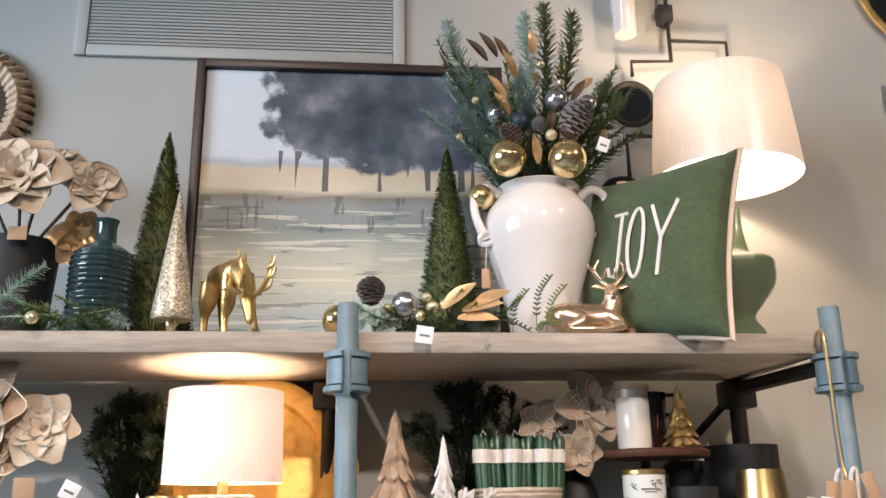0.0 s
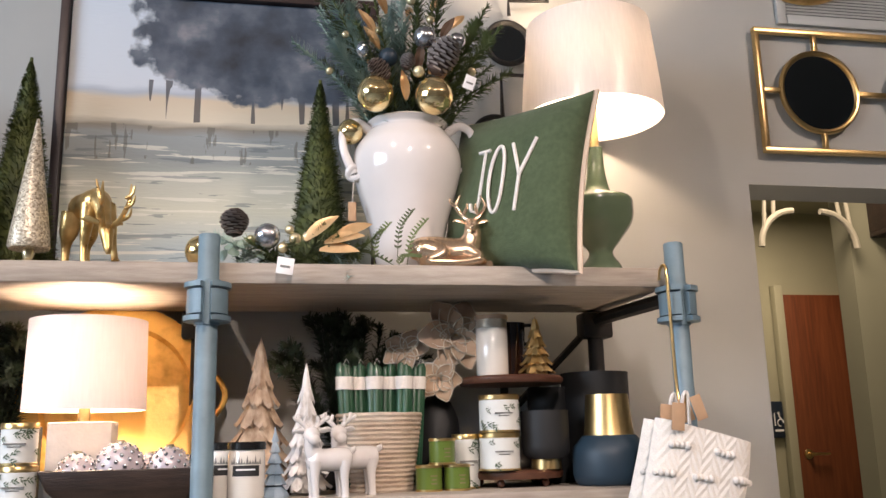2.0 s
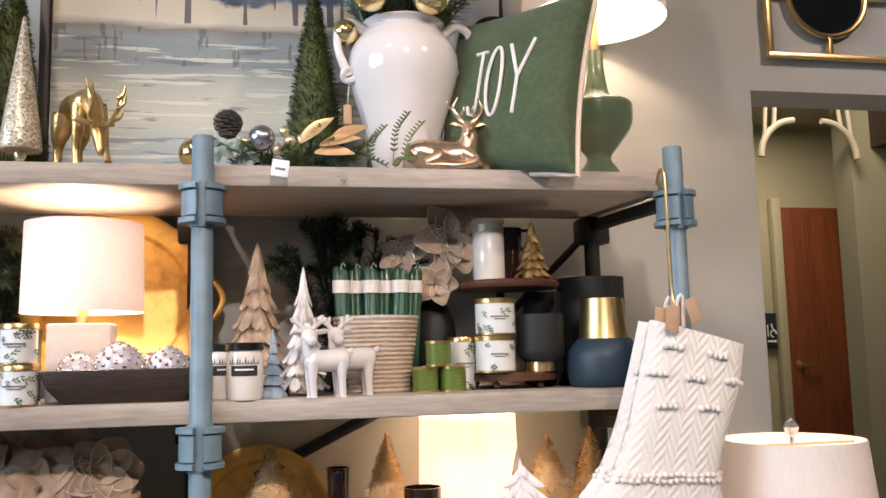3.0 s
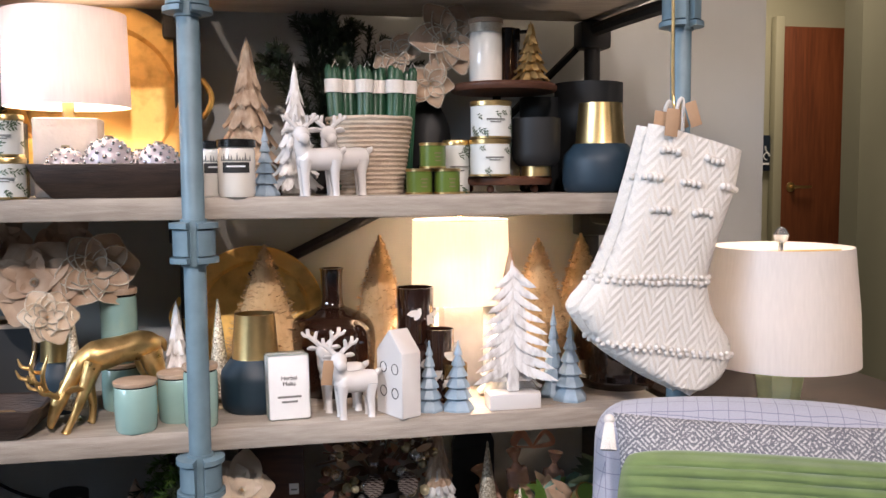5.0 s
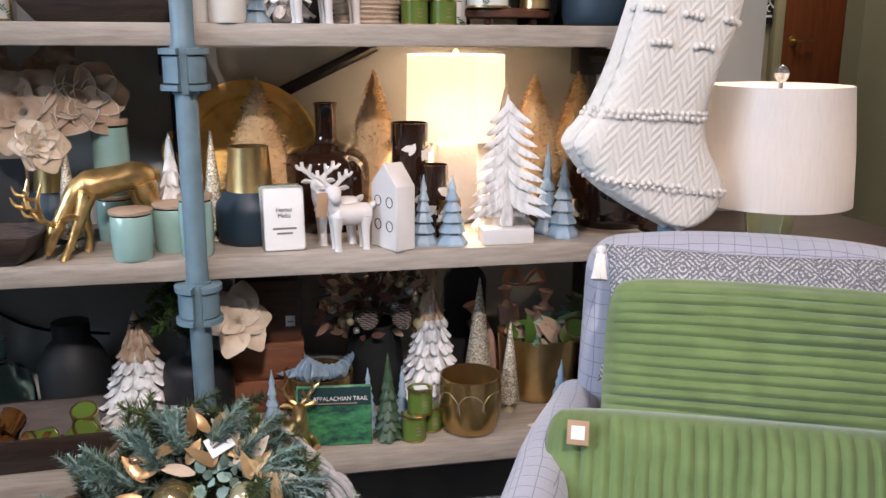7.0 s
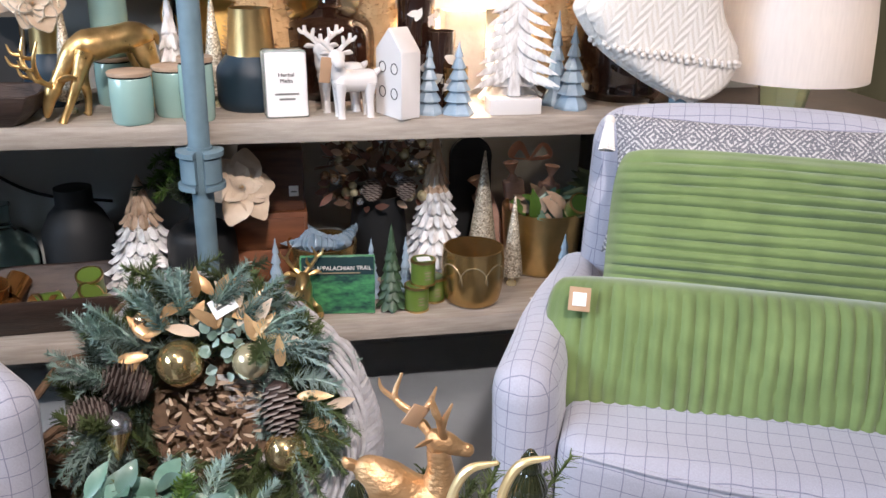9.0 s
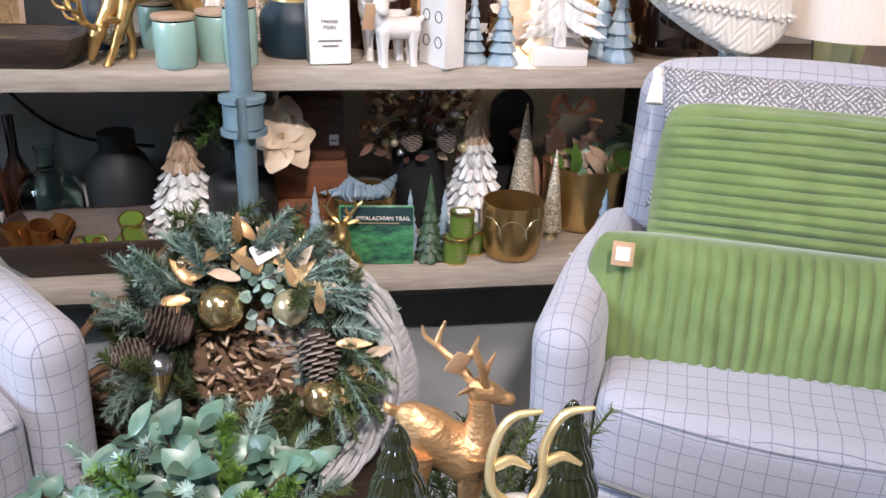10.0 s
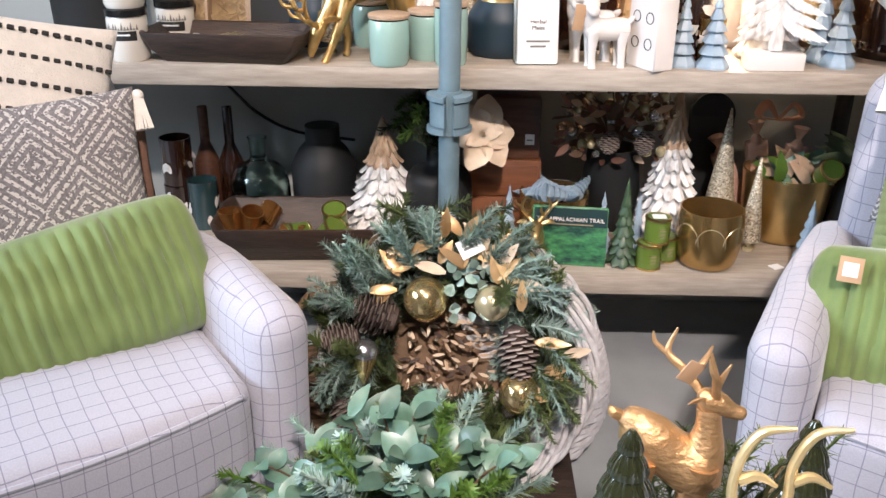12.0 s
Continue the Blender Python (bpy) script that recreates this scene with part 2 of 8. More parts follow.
def zigzag(name, dark, light, pitch=0.016, diamond=0.09, axis_u=0, axis_v=2):
    """Woven diamond or herringbone pattern in two yarns."""
    m, n, l, b = nodes_of(name, dark, 0.95)
    tc = n.new("ShaderNodeTexCoord")
    sp = n.new("ShaderNodeSeparateXYZ")
    l.new(tc.outputs["Object"], sp.inputs[0])
    u = math_node(n, l, "PINGPONG", sp.outputs[axis_u], diamond)
    v = math_node(n, l, "PINGPONG", sp.outputs[axis_v], diamond * 1.25)
    w = math_node(n, l, "FRACT", math_node(n, l, "MULTIPLY", math_node(n, l, "ADD", u, v), 1 / pitch))
    on = math_node(n, l, "GREATER_THAN", w, 0.5)
    g = n.new("ShaderNodeTexNoise")
    g.inputs["Scale"].default_value = 260
    l.new(tc.outputs["Object"], g.inputs["Vector"])
    spots = math_node(n, l, "GREATER_THAN", g.outputs[0], 0.47)
    f = math_node(n, l, "MULTIPLY", math_node(n, l, "MULTIPLY_ADD", on, 0.85, 0.12), spots)
    mx = n.new("ShaderNodeMix")
    mx.data_type = "RGBA"
    l.new(f, mx.inputs["Factor"])
    mx.inputs["A"].default_value, mx.inputs["B"].default_value = (*dark, 1), (*light, 1)
    l.new(mx.outputs["Result"], b.inputs["Base Color"])
    bp = n.new("ShaderNodeBump")
    bp.inputs["Strength"].default_value, bp.inputs["Distance"].default_value = 0.6, 0.003
    l.new(g.outputs[0], bp.inputs["Height"])
    l.new(bp.outputs[0], b.inputs["Normal"])
    return m


def shade_cloth(name, colour, through_light=0.24):
    m = bpy.data.materials.new(name)
    m.use_nodes = True
    n, l = m.node_tree.nodes, m.node_tree.links
    n.remove(n["Principled BSDF"])
    d, t, mx = n.new("ShaderNodeBsdfDiffuse"), n.new("ShaderNodeBsdfTranslucent"), n.new("ShaderNodeMixShader")
    tc, no, ra = n.new("ShaderNodeTexCoord"), n.new("ShaderNodeTexNoise"), n.new("ShaderNodeMix")
    mp = n.new("ShaderNodeMapping")
    mp.inputs["Scale"].default_value = (60, 60, 6)
    l.new(tc.outputs["Object"], mp.inputs[0])
    l.new(mp.outputs[0], no.inputs["Vector"])
    no.inputs["Scale"].default_value = 3
    ra.data_type = "RGBA"
    ra.inputs["A"].default_value, ra.inputs["B"].default_value = (*(c * 0.86 for c in colour), 1), (*colour, 1)
    l.new(no.outputs[0], ra.inputs["Factor"])
    l.new(ra.outputs["Result"], d.inputs[0])
    l.new(ra.outputs["Result"], t.inputs[0])
    mx.inputs[0].default_value = through_light
    l.new(d.outputs[0], mx.inputs[1])
    l.new(t.outputs[0], mx.inputs[2])
    gl, m2 = n.new("ShaderNodeBsdfGlossy"), n.new("ShaderNodeMixShader")
    gl.inputs["Roughness"].default_value = 0.25
    m2.inputs[0].default_value = 0.04
    l.new(mx.outputs[0], m2.inputs[1])
    l.new(gl.outputs[0], m2.inputs[2])
    l.new(m2.outputs[0], n["Material Output"].inputs[0])
    return m


def glass(name, colour, rough=0.03):
    m, n, l, b = nodes_of(name, colour, rough)
    b.inputs["Transmission Weight"].default_value = 1.0
    b.inputs["IOR"].default_value = 1.3
    return m


def glitter(name, colour, dark, scale=700):
    m, n, l, b = nodes_of(name, colour, 0.42, 0.35)
    tc, v = n.new("ShaderNodeTexCoord"), n.new("ShaderNodeTexVoronoi")
    v.inputs["Scale"].default_value = scale
    l.new(tc.outputs["Object"], v.inputs["Vector"])
    mx = n.new("ShaderNodeMix")
    mx.data_type = "RGBA"
    sep = n.new("ShaderNodeSeparateColor")
    l.new(v.outputs["Color"], sep.inputs[0])
    l.new(sep.outputs[0], mx.inputs["Factor"])
    mx.inputs["A"].default_value, mx.inputs["B"].default_value = (*dark, 1), (*colour, 1)
    l.new(mx.outputs["Result"], b.inputs["Base Color"])
    bp = n.new("ShaderNodeBump")
    bp.inputs["Strength"].default_value, bp.inputs["Distance"].default_value = 1.0, 0.004
    l.new(sep.outputs[1], bp.inputs["Height"])
    l.new(bp.outputs[0], b.inputs["Normal"])
    return m


M_PLAID = plaid("pale_lavender_grey_windowpane_cloth", (0.42, 0.42, 0.49), (0.15, 0.15, 0.22))
M_VELVET = mat("moss_green_velvet", (0.185, 0.265, 0.085), 0.75, colour2=(0.105, 0.16, 0.045), scale=16, sheen=0.4, bump=0.1, bscale=300)
M_WEAVE = zigzag("grey_white_diamond_weave", (0.15, 0.14, 0.15), (0.54, 0.52, 0.50), 0.017, 0.060)
M_HERRING = zigzag("grey_herringbone_weave", (0.15, 0.15, 0.17), (0.55, 0.53, 0.53), 0.010, 0.032)
M_CREAMKNIT = mat("cream_cotton_knit", (0.80, 0.76, 0.71), 0.95, vary=0.12, scale=60, bump=0.5, bscale=260)
M_GREENKNIT = mat("forest_green_knit", (0.072, 0.105, 0.050), 0.95, colour2=(0.045, 0.070, 0.030), scale=90, bump=0.5, bscale=380, sheen=0.15)
M_RUSTCLOTH = mat("rust_brown_woven_cloth", (0.24, 0.125, 0.085), 0.95, vary=0.3, scale=60, bump=0.4, bscale=260)
M_PINKFILM = mat("blush_wrapped_film", (0.62, 0.40, 0.32), 0.22, colour2=(0.36, 0.19, 0.13), scale=26, coat=0.6, bump=0.4, bscale=40)
M_SHADE = shade_cloth("cream_lampshade_linen", (0.85, 0.81, 0.78))
M_SHADETHIN = shade_cloth("thin_cream_lampshade_linen", (0.86, 0.82, 0.77), 0.48)
M_SHADEPINK = shade_cloth("pale_pinkish_lampshade_linen", (0.85, 0.79, 0.79), 0.27)
M_CELADON = mat("celadon_glaze", (0.15, 0.21, 0.13), 0.12, vary=0.25, scale=7, coat=0.7)
M_CELADONPALE = mat("pale_green_glass_lamp", (0.42, 0.50, 0.34), 0.15, vary=0.1, scale=7, coat=0.5)
M_MINT = mat("mint_glaze_jar", (0.31, 0.48, 0.43), 0.22, vary=0.12, scale=14, coat=0.4)
M_LIDWOOD = mat("pale_beech_lid", (0.52, 0.38, 0.27), 0.5, colour2=(0.40, 0.27, 0.18), scale=20, stretch=(1, 8, 1))
M_TEALGLASS = mat("dark_teal_glazed_ribbed_glass", (0.025, 0.055, 0.06), 0.08, vary=0.3, scale=10, coat=0.8)
M_NAVY = mat("matte_navy_blue_ceramic", (0.014, 0.035, 0.055), 0.5, vary=0.2, scale=14)
M_BLACK = mat("matte_black_ceramic", (0.010, 0.011, 0.012), 0.6, vary=0.3, scale=14)
M_DARKWOOD = mat("dark_stained_carved_wood", (0.055, 0.033, 0.024), 0.5, colour2=(0.02, 0.013, 0.01), scale=18, stretch=(1, 6, 6), bump=0.4)
M_WALNUT = mat("red_brown_walnut_board", (0.12, 0.05, 0.027), 0.4, colour2=(0.06, 0.022, 0.013), scale=18, stretch=(1, 7, 7), bump=0.2)
M_GLASSBROWN = mat("dark_amber_glass", (0.030, 0.012, 0.007), 0.05, vary=0.3, scale=6, coat=1.0)
M_GLASSCLEAR = glass("smoky_clear_glass", (0.70, 0.82, 0.80))
M_AMBERTIN = mat("amber_mirrored_votive_glass", (0.60, 0.28, 0.09), 0.14, 0.8, colour2=(0.22, 0.09, 0.025), scale=24)
M_WAX = mat("ivory_wax_in_glass", (0.77, 0.73, 0.66), 0.2, vary=0.06, scale=10, coat=0.6)
M_BLACKLID = mat("glossy_black_lid", (0.012, 0.012, 0.012), 0.25)
M_GREENTIN = mat("moss_green_enamelled_tin", (0.115, 0.18, 0.03), 0.3, vary=0.15, scale=15, coat=0.3)
M_DARKGREEN = mat("dark_green_taper_wax", (0.02, 0.095, 0.045), 0.35, vary=0.35, scale=22, stretch=(1, 1, 0.2), coat=0.2)
M_TINLABEL = mat("white_botanical_tin_paper", (0.70, 0.72, 0.69), 0.55, vary=0.06, scale=40)
M_LEAFPRINT = mat("printed_leaf_green", (0.09, 0.14, 0.08), 0.6, vary=0.3, scale=60)
M_PAPER = mat("kraft_paper_tag", (0.47, 0.30, 0.18), 0.8, vary=0.12, scale=50)
M_PAPERWHITE = mat("white_price_paper", (0.82, 0.82, 0.82), 0.6, vary=0.03, scale=40)
M_INK = mat("black_ink", (0.02, 0.02, 0.02), 0.6)
M_INKGREY = mat("grey_print", (0.2, 0.2, 0.19), 0.6)
M_SEAGRASS = mat("woven_seagrass", (0.64, 0.54, 0.43), 0.85, colour2=(0.40, 0.30, 0.21), scale=45, stretch=(1, 1, 7), bump=0.6, bscale=120)
M_SEAGRASSPALE = mat("whitewashed_rope", (0.62, 0.54, 0.44), 0.85, colour2=(0.42, 0.33, 0.24), scale=50, stretch=(1, 1, 5), bump=0.6, bscale=150)
M_RESINWHITE = mat("white_resin", (0.80, 0.79, 0.78), 0.5, colour2=(0.40, 0.37, 0.35), scale=75, stretch=(1, 1, 0.3), mix_lo=0.32, mix_hi=0.52, bump=0.7, bscale=120)
M_RESINTAN = mat("tan_washed_resin", (0.64, 0.49, 0.35), 0.55, colour2=(0.28, 0.16, 0.09), scale=75, stretch=(1, 1, 0.3), bump=0.7, bscale=120)
M_RESINBLUE = mat("dusty_blue_resin", (0.36, 0.46, 0.55), 0.40, colour2=(0.20, 0.29, 0.37), scale=28, bump=0.1)
M_RESINGREEN = mat("dark_green_resin", (0.05, 0.10, 0.05), 0.45, vary=0.4, scale=30)
M_GLASSTREE = mat("dark_olive_pressed_glass", (0.028, 0.032, 0.014), 0.12, vary=0.4, scale=20, coat=1.0)
M_BRISTLEGREEN = mat("dark_green_bristle", (0.10, 0.12, 0.022), 0.7, colour2=(0.025, 0.038, 0.008), scale=40)
M_BRISTLETAN = mat("tan_sisal_bristle", (0.74, 0.52, 0.28), 0.8, colour2=(0.60, 0.39, 0.19), scale=40)
M_GLITTER = glitter("champagne_glitter", (0.86, 0.78, 0.62), (0.22, 0.17, 0.11), 300)
M_PETAL = mat("cream_velvet_petal", (0.74, 0.62, 0.48), 0.7, colour2=(0.56, 0.42, 0.29), scale=22, sheen=0.4)
M_PETALTAN = mat("tan_velvet_petal", (0.58, 0.43, 0.30), 0.7, colour2=(0.38, 0.24, 0.15), scale=22, sheen=0.4)
M_PETALEDGE = glitter("glittered_petal_edge", (0.80, 0.74, 0.62), (0.5, 0.42, 0.32), 900)
M_PINE = mat("green_pine_needle", (0.12, 0.165, 0.055), 0.6, vary=0.5, scale=30, each=0.4)
M_PINEBLUE = mat("frosted_blue_green_needle", (0.44, 0.56, 0.52), 0.65, colour2=(0.16, 0.27, 0.22), scale=45, each=0.3)
M_DARKLEAF = mat("dark_cedar_leaf", (0.042, 0.066, 0.028), 0.6, vary=0.5, scale=30)
M_FRESHLEAF = mat("fresh_green_leaf", (0.12, 0.24, 0.04), 0.5, vary=0.4, scale=30)
M_EUC = mat("dusty_eucalyptus_leaf", (0.155, 0.275, 0.215), 0.36, colour2=(0.06, 0.13, 0.09), scale=34, coat=0.25, each=0.45)
M_GOLDLEAF = mat("gold_painted_leaf", (0.80, 0.56, 0.31), 0.33, 0.45, colour2=(0.50, 0.29, 0.13), scale=26, each=0.25)
M_RUSTLEAF = mat("rust_brown_leaf", (0.20, 0.085, 0.055), 0.6, vary=0.4, scale=30, each=0.3)
M_GOLDBALL = mat("crackled_gold_mercury_glass", (0.94, 0.77, 0.44), 0.14, 0.9, colour2=(0.74, 0.53, 0.22), scale=30, rvary=0.06, bump=0.25, bscale=40)
M_PALEBALL = mat("pale_gold_mirror_ball", (0.82, 0.72, 0.46), 0.2, 0.7, vary=0.2, scale=14)
M_SILVERBALL = mat("frosted_silver_ball", (0.62, 0.64, 0.68), 0.22, 0.9, vary=0.2, scale=30)
M_BEADBALL = mat("pearl_beaded_ornament", (0.62, 0.55, 0.58), 0.35, 0.2, vary=0.2, scale=40)
M_PINECONE = mat("dark_pinecone_scale", (0.10, 0.065, 0.055), 0.7, colour2=(0.05, 0.03, 0.025), scale=30)
M_CONETIP = mat("frosted_cone_tip", (0.42, 0.35, 0.31), 0.8, vary=0.5, scale=60)
M_BARK = mat("brown_twig_bark", (0.13, 0.075, 0.045), 0.8, vary=0.4, scale=40)
M_COPPERGOLD = mat("rose_gold_chrome", (0.86, 0.62, 0.42), 0.24, 0.85, vary=0.3, scale=30, bump=0.3, bscale=60)
M_BRONZEPOT = mat("hammered_bronze_pot", (0.56, 0.36, 0.14), 0.26, 0.9, vary=0.35, scale=20, bump=0.15, bscale=40)
M_MIRROR = mat("mirror_silvering", (0.80, 0.78, 0.74), 0.02, 1.0, vary=0.02, scale=3)
M_FRAMEDARK = mat("dark_walnut_frame", (0.045, 0.027, 0.026), 0.45, vary=0.3, scale=30)
M_GRILLE = mat("grey_painted_grille", (0.40, 0.42, 0.41), 0.5, vary=0.06, scale=10)
M_SIGN = mat("navy_sign_plastic", (0.012, 0.022, 0.04), 0.35)
M_CEMENT = mat("pale_cement_block", (0.45, 0.43, 0.41), 0.8, vary=0.2, scale=30, bump=0.2)
M_LINING = mat("cream_woven_trim", (0.70, 0.56, 0.44), 0.9, vary=0.1, scale=60)
M_TERRACOTTA = mat("terracotta_wood_drawer", (0.24, 0.085, 0.035), 0.55, colour2=(0.15, 0.05, 0.02), scale=12, stretch=(1, 8, 8))
M_STRAW = mat("wood_straw", (0.52, 0.36, 0.19), 0.8, vary=0.3, scale=60)
M_PINKRIBBON = mat("blush_satin_ribbon", (0.62, 0.30, 0.20), 0.4, vary=0.2, scale=20)
M_WHITEWICKER = mat("whitewashed_wicker", (0.66, 0.65, 0.66), 0.8, colour2=(0.42, 0.40, 0.40), scale=50, bump=0.4)
M_BROWNWICKER = mat("brown_wicker", (0.20, 0.12, 0.07), 0.8, vary=0.4, scale=50, bump=0.4)


# ---- builders ----
RNG = random.Random(7)


def words(text, size, m, parent, material, name="lettering", align="CENTER", depth=0.0006):
    c = bpy.data.curves.new(name, "FONT")
    c.body, c.size, c.align_x, c.align_y, c.extrude = text, size, align, "CENTER", depth
    tmp = bpy.data.objects.new("tmp", c)
    me = bpy.data.meshes.new_from_object(tmp)
    bpy.data.objects.remove(tmp)
    me.materials.clear()
    me.materials.append(material)
    ob = new(name, me)
    ob.parent = parent
    ob.matrix_basis = m
    return ob


def pillow_bm(w, h, d, pleats=0, along="x", amp=0.006, n=64, m=40, pinch=0.06, corner=0.0):
    """A stuffed cushion, flat in x and z, with its pleats running across one way."""
    bm = bmesh.new()
    for side in (1, -1):
        rows = []
        for j in range(m + 1):
            row = []
            for i in range(n + 1):
                u, v = 2 * i / n - 1, 2 * j / m - 1
                edge = max(0.0, (1 - abs(u) ** 2.6) * (1 - abs(v) ** 2.6))
                t = d / 2 * edge ** 0.42
                if pleats:
                    q, p = (u, v) if along == "x" else (v, u)
                    q += 0.020 * noise.noise((q * 3.0 + w, p * 1.3, 5.0))
                    lift = 0.65 + 0.7 * noise.noise((q * 4.0, p * 0.8, w + 2.0))
                    t += amp * max(0.45, lift) * abs(math.sin(q * pleats * math.pi / 2 + 0.5 * math.sin(3 * q))) ** 0.5 * min(1, edge * 4)
                rc = 1 - corner * (abs(u) * abs(v)) ** 5
                x = u * w / 2 * (1 - pinch * (1 - v * v) * abs(u) ** 3) * rc
                z = v * h / 2 * (1 - pinch * (1 - u * u) * abs(v) ** 3) * rc
                t += 0.006 * noise.noise((u * 2.1 + w, v * 2.3, side)) * edge
                row.append(bm.verts.new((x, -side * t, z)))
            rows.append(row)
        for j in range(m):
            for i in range(n):
                q = (rows[j][i], rows[j][i + 1], rows[j + 1][i + 1], rows[j + 1][i])
                bm.faces.new(q if side == 1 else q[::-1])
    bmesh.ops.remove_doubles(bm, verts=bm.verts, dist=0.0003)
    return bm


def rim_tube(w, h, r, pinch=0.06):
    """The piping round a cushion's seam."""
    pts = []
    for k in range(81):
        s = 4 * k / 80
        if s < 1:
            u, v = -1 + 2 * s, -1
        elif s < 2:
            u, v = 1, -1 + 2 * (s - 1)
        elif s < 3:
            u, v = 1 - 2 * (s - 2), 1
        else:
            u, v = -1, 1 - 2 * (s - 3)
        pts.append((u * w / 2 * (1 - pinch * (1 - v * v) * abs(u) ** 3), 0, v * h / 2 * (1 - pinch * (1 - u * u) * abs(v) ** 3), r))
    return tube(pts, 6, closed_ends=False)


def graze_deer_bm():
    """A gold deer grazing towards +x, its antlers rising from a lowered head."""
    bm = tube(smooth_curve([(-.118, 0, .158, .008), (-.105, 0, .162, .026), (-.075, 0, .165, .035), (-.030, 0, .163, .031), (.012, 0, .157, .035), (.042, 0, .153, .032), (.064, 0, .146, .012)], 6), 18)

    def run(pts, n=10, flat=1.0):
        tube(smooth_curve(pts, 5), n, bm, flat=flat)
    run([(.026, 0, .165, .028), (.062, 0, .146, .023), (.090, 0, .105, .016), (.110, 0, .072, .014)], 14)
    run([(.100, 0, .085, .010), (.112, 0, .072, .017), (.124, 0, .048, .013), (.132, 0, .024, .0095), (.134, 0, .012, .005)], 12)
    run([(-.110, 0, .175, .010), (-.126, 0, .165, .010), (-.132, 0, .145, .003)], 8)
    for q in (-1, 1):
        run([(.104, q * .014, .088, .006), (.090, q * .034, .098, .009), (.078, q * .048, .098, .002)], 7, 0.5)
        run([(.120, q * .010, .078, .006), (.146, q * .022, .098, .0055), (.158, q * .034, .135, .005), (.148, q * .040, .178, .002)], 7)
        for f, z, e in ((.140, .093, .030), (.157, .118, .032), (.158, .142, .026)):
            run([(f, q * .026, z, .0045), (f + e * .7, q * .034, z + .006, .004), (f + e, q * .036, z + .024, .0015)], 6)
        y = q * .024
        if q > 0:
            run([(.045, y * .8, .145, .022), (.068, y, .090, .014), (.088, y, .045, .009), (.108, y, .008, .008), (.112, y, 0, .010)], 10)
        else:
            run([(.040, y * .8, .145, .022), (.040, y, .088, .014), (.032, y, .045, .009), (.036, y, .006, .008), (.040, y, 0, .010)], 10)
        run([(-.085, y * .8, .152, .028), (-.098, y, .105, .022), (-.116, y, .068, .011), (-.102 + .014 * q, y, .010, .009), (-.098 + .014 * q, y, 0, .011)], 10)
    return bm


def lying_deer_bm():
    """A resting deer along +x with its legs folded and its face turned to -y."""
    bm = tube(smooth_curve([(-.095, 0, .030, .008), (-.080, 0, .038, .030), (-.045, 0, .038, .036), (0, 0, .036, .034), (.040, 0, .038, .034), (.060, 0, .040, .012)], 6), 16)

    def run(pts, n=9, flat=1.0):
        tube(smooth_curve(pts, 5), n, bm, flat=flat)
    run([(.030, -.004, .045, .030), (.040, -.010, .070, .021), (.040, -.014, .092, .016)], 12)
    run([(.041, -.002, .098, .008), (.040, -.014, .097, .016), (.038, -.032, .090, .012), (.036, -.046, .084, .007), (.036, -.050, .083, .003)], 12)
    for q in (-1, 1):
        run([(.040 + q * .012, -.008, .102, .004), (.040 + q * .030, -.008, .108, .006), (.040 + q * .042, -.008, .106, .001)], 6, 0.5)
        run([(.040 + q * .006, -.010, .108, .005), (.040 + q * .020, -.004, .122, .0045), (.040 + q * .032, -.004, .142, .004), (.040 + q * .022, -.006, .166, .0015)], 7)
        run([(.040 + q * .018, -.004, .120, .004), (.040 + q * .010, -.012, .134, .0035), (.040 + q * .010, -.014, .146, .001)], 6)
        run([(.040 + q * .031, -.004, .140, .004), (.040 + q * .044, -.006, .150, .003), (.040 + q * .046, -.006, .160, .001)], 6)
    run([(.030, -.022, .036, .020), (.050, -.036, .018, .012), (.010, -.044, .008, .008), (-.020, -.044, .008, .007)])
    run([(-.060, -.022, .038, .030), (-.030, -.036, .026, .020), (-.060, -.044, .010, .010), (-.010, -.050, .008, .007)])
    run([(.050, .02, .034, .018), (.070, .01, .016, .011), (.075, -.02, .008, .008)])
    return bm


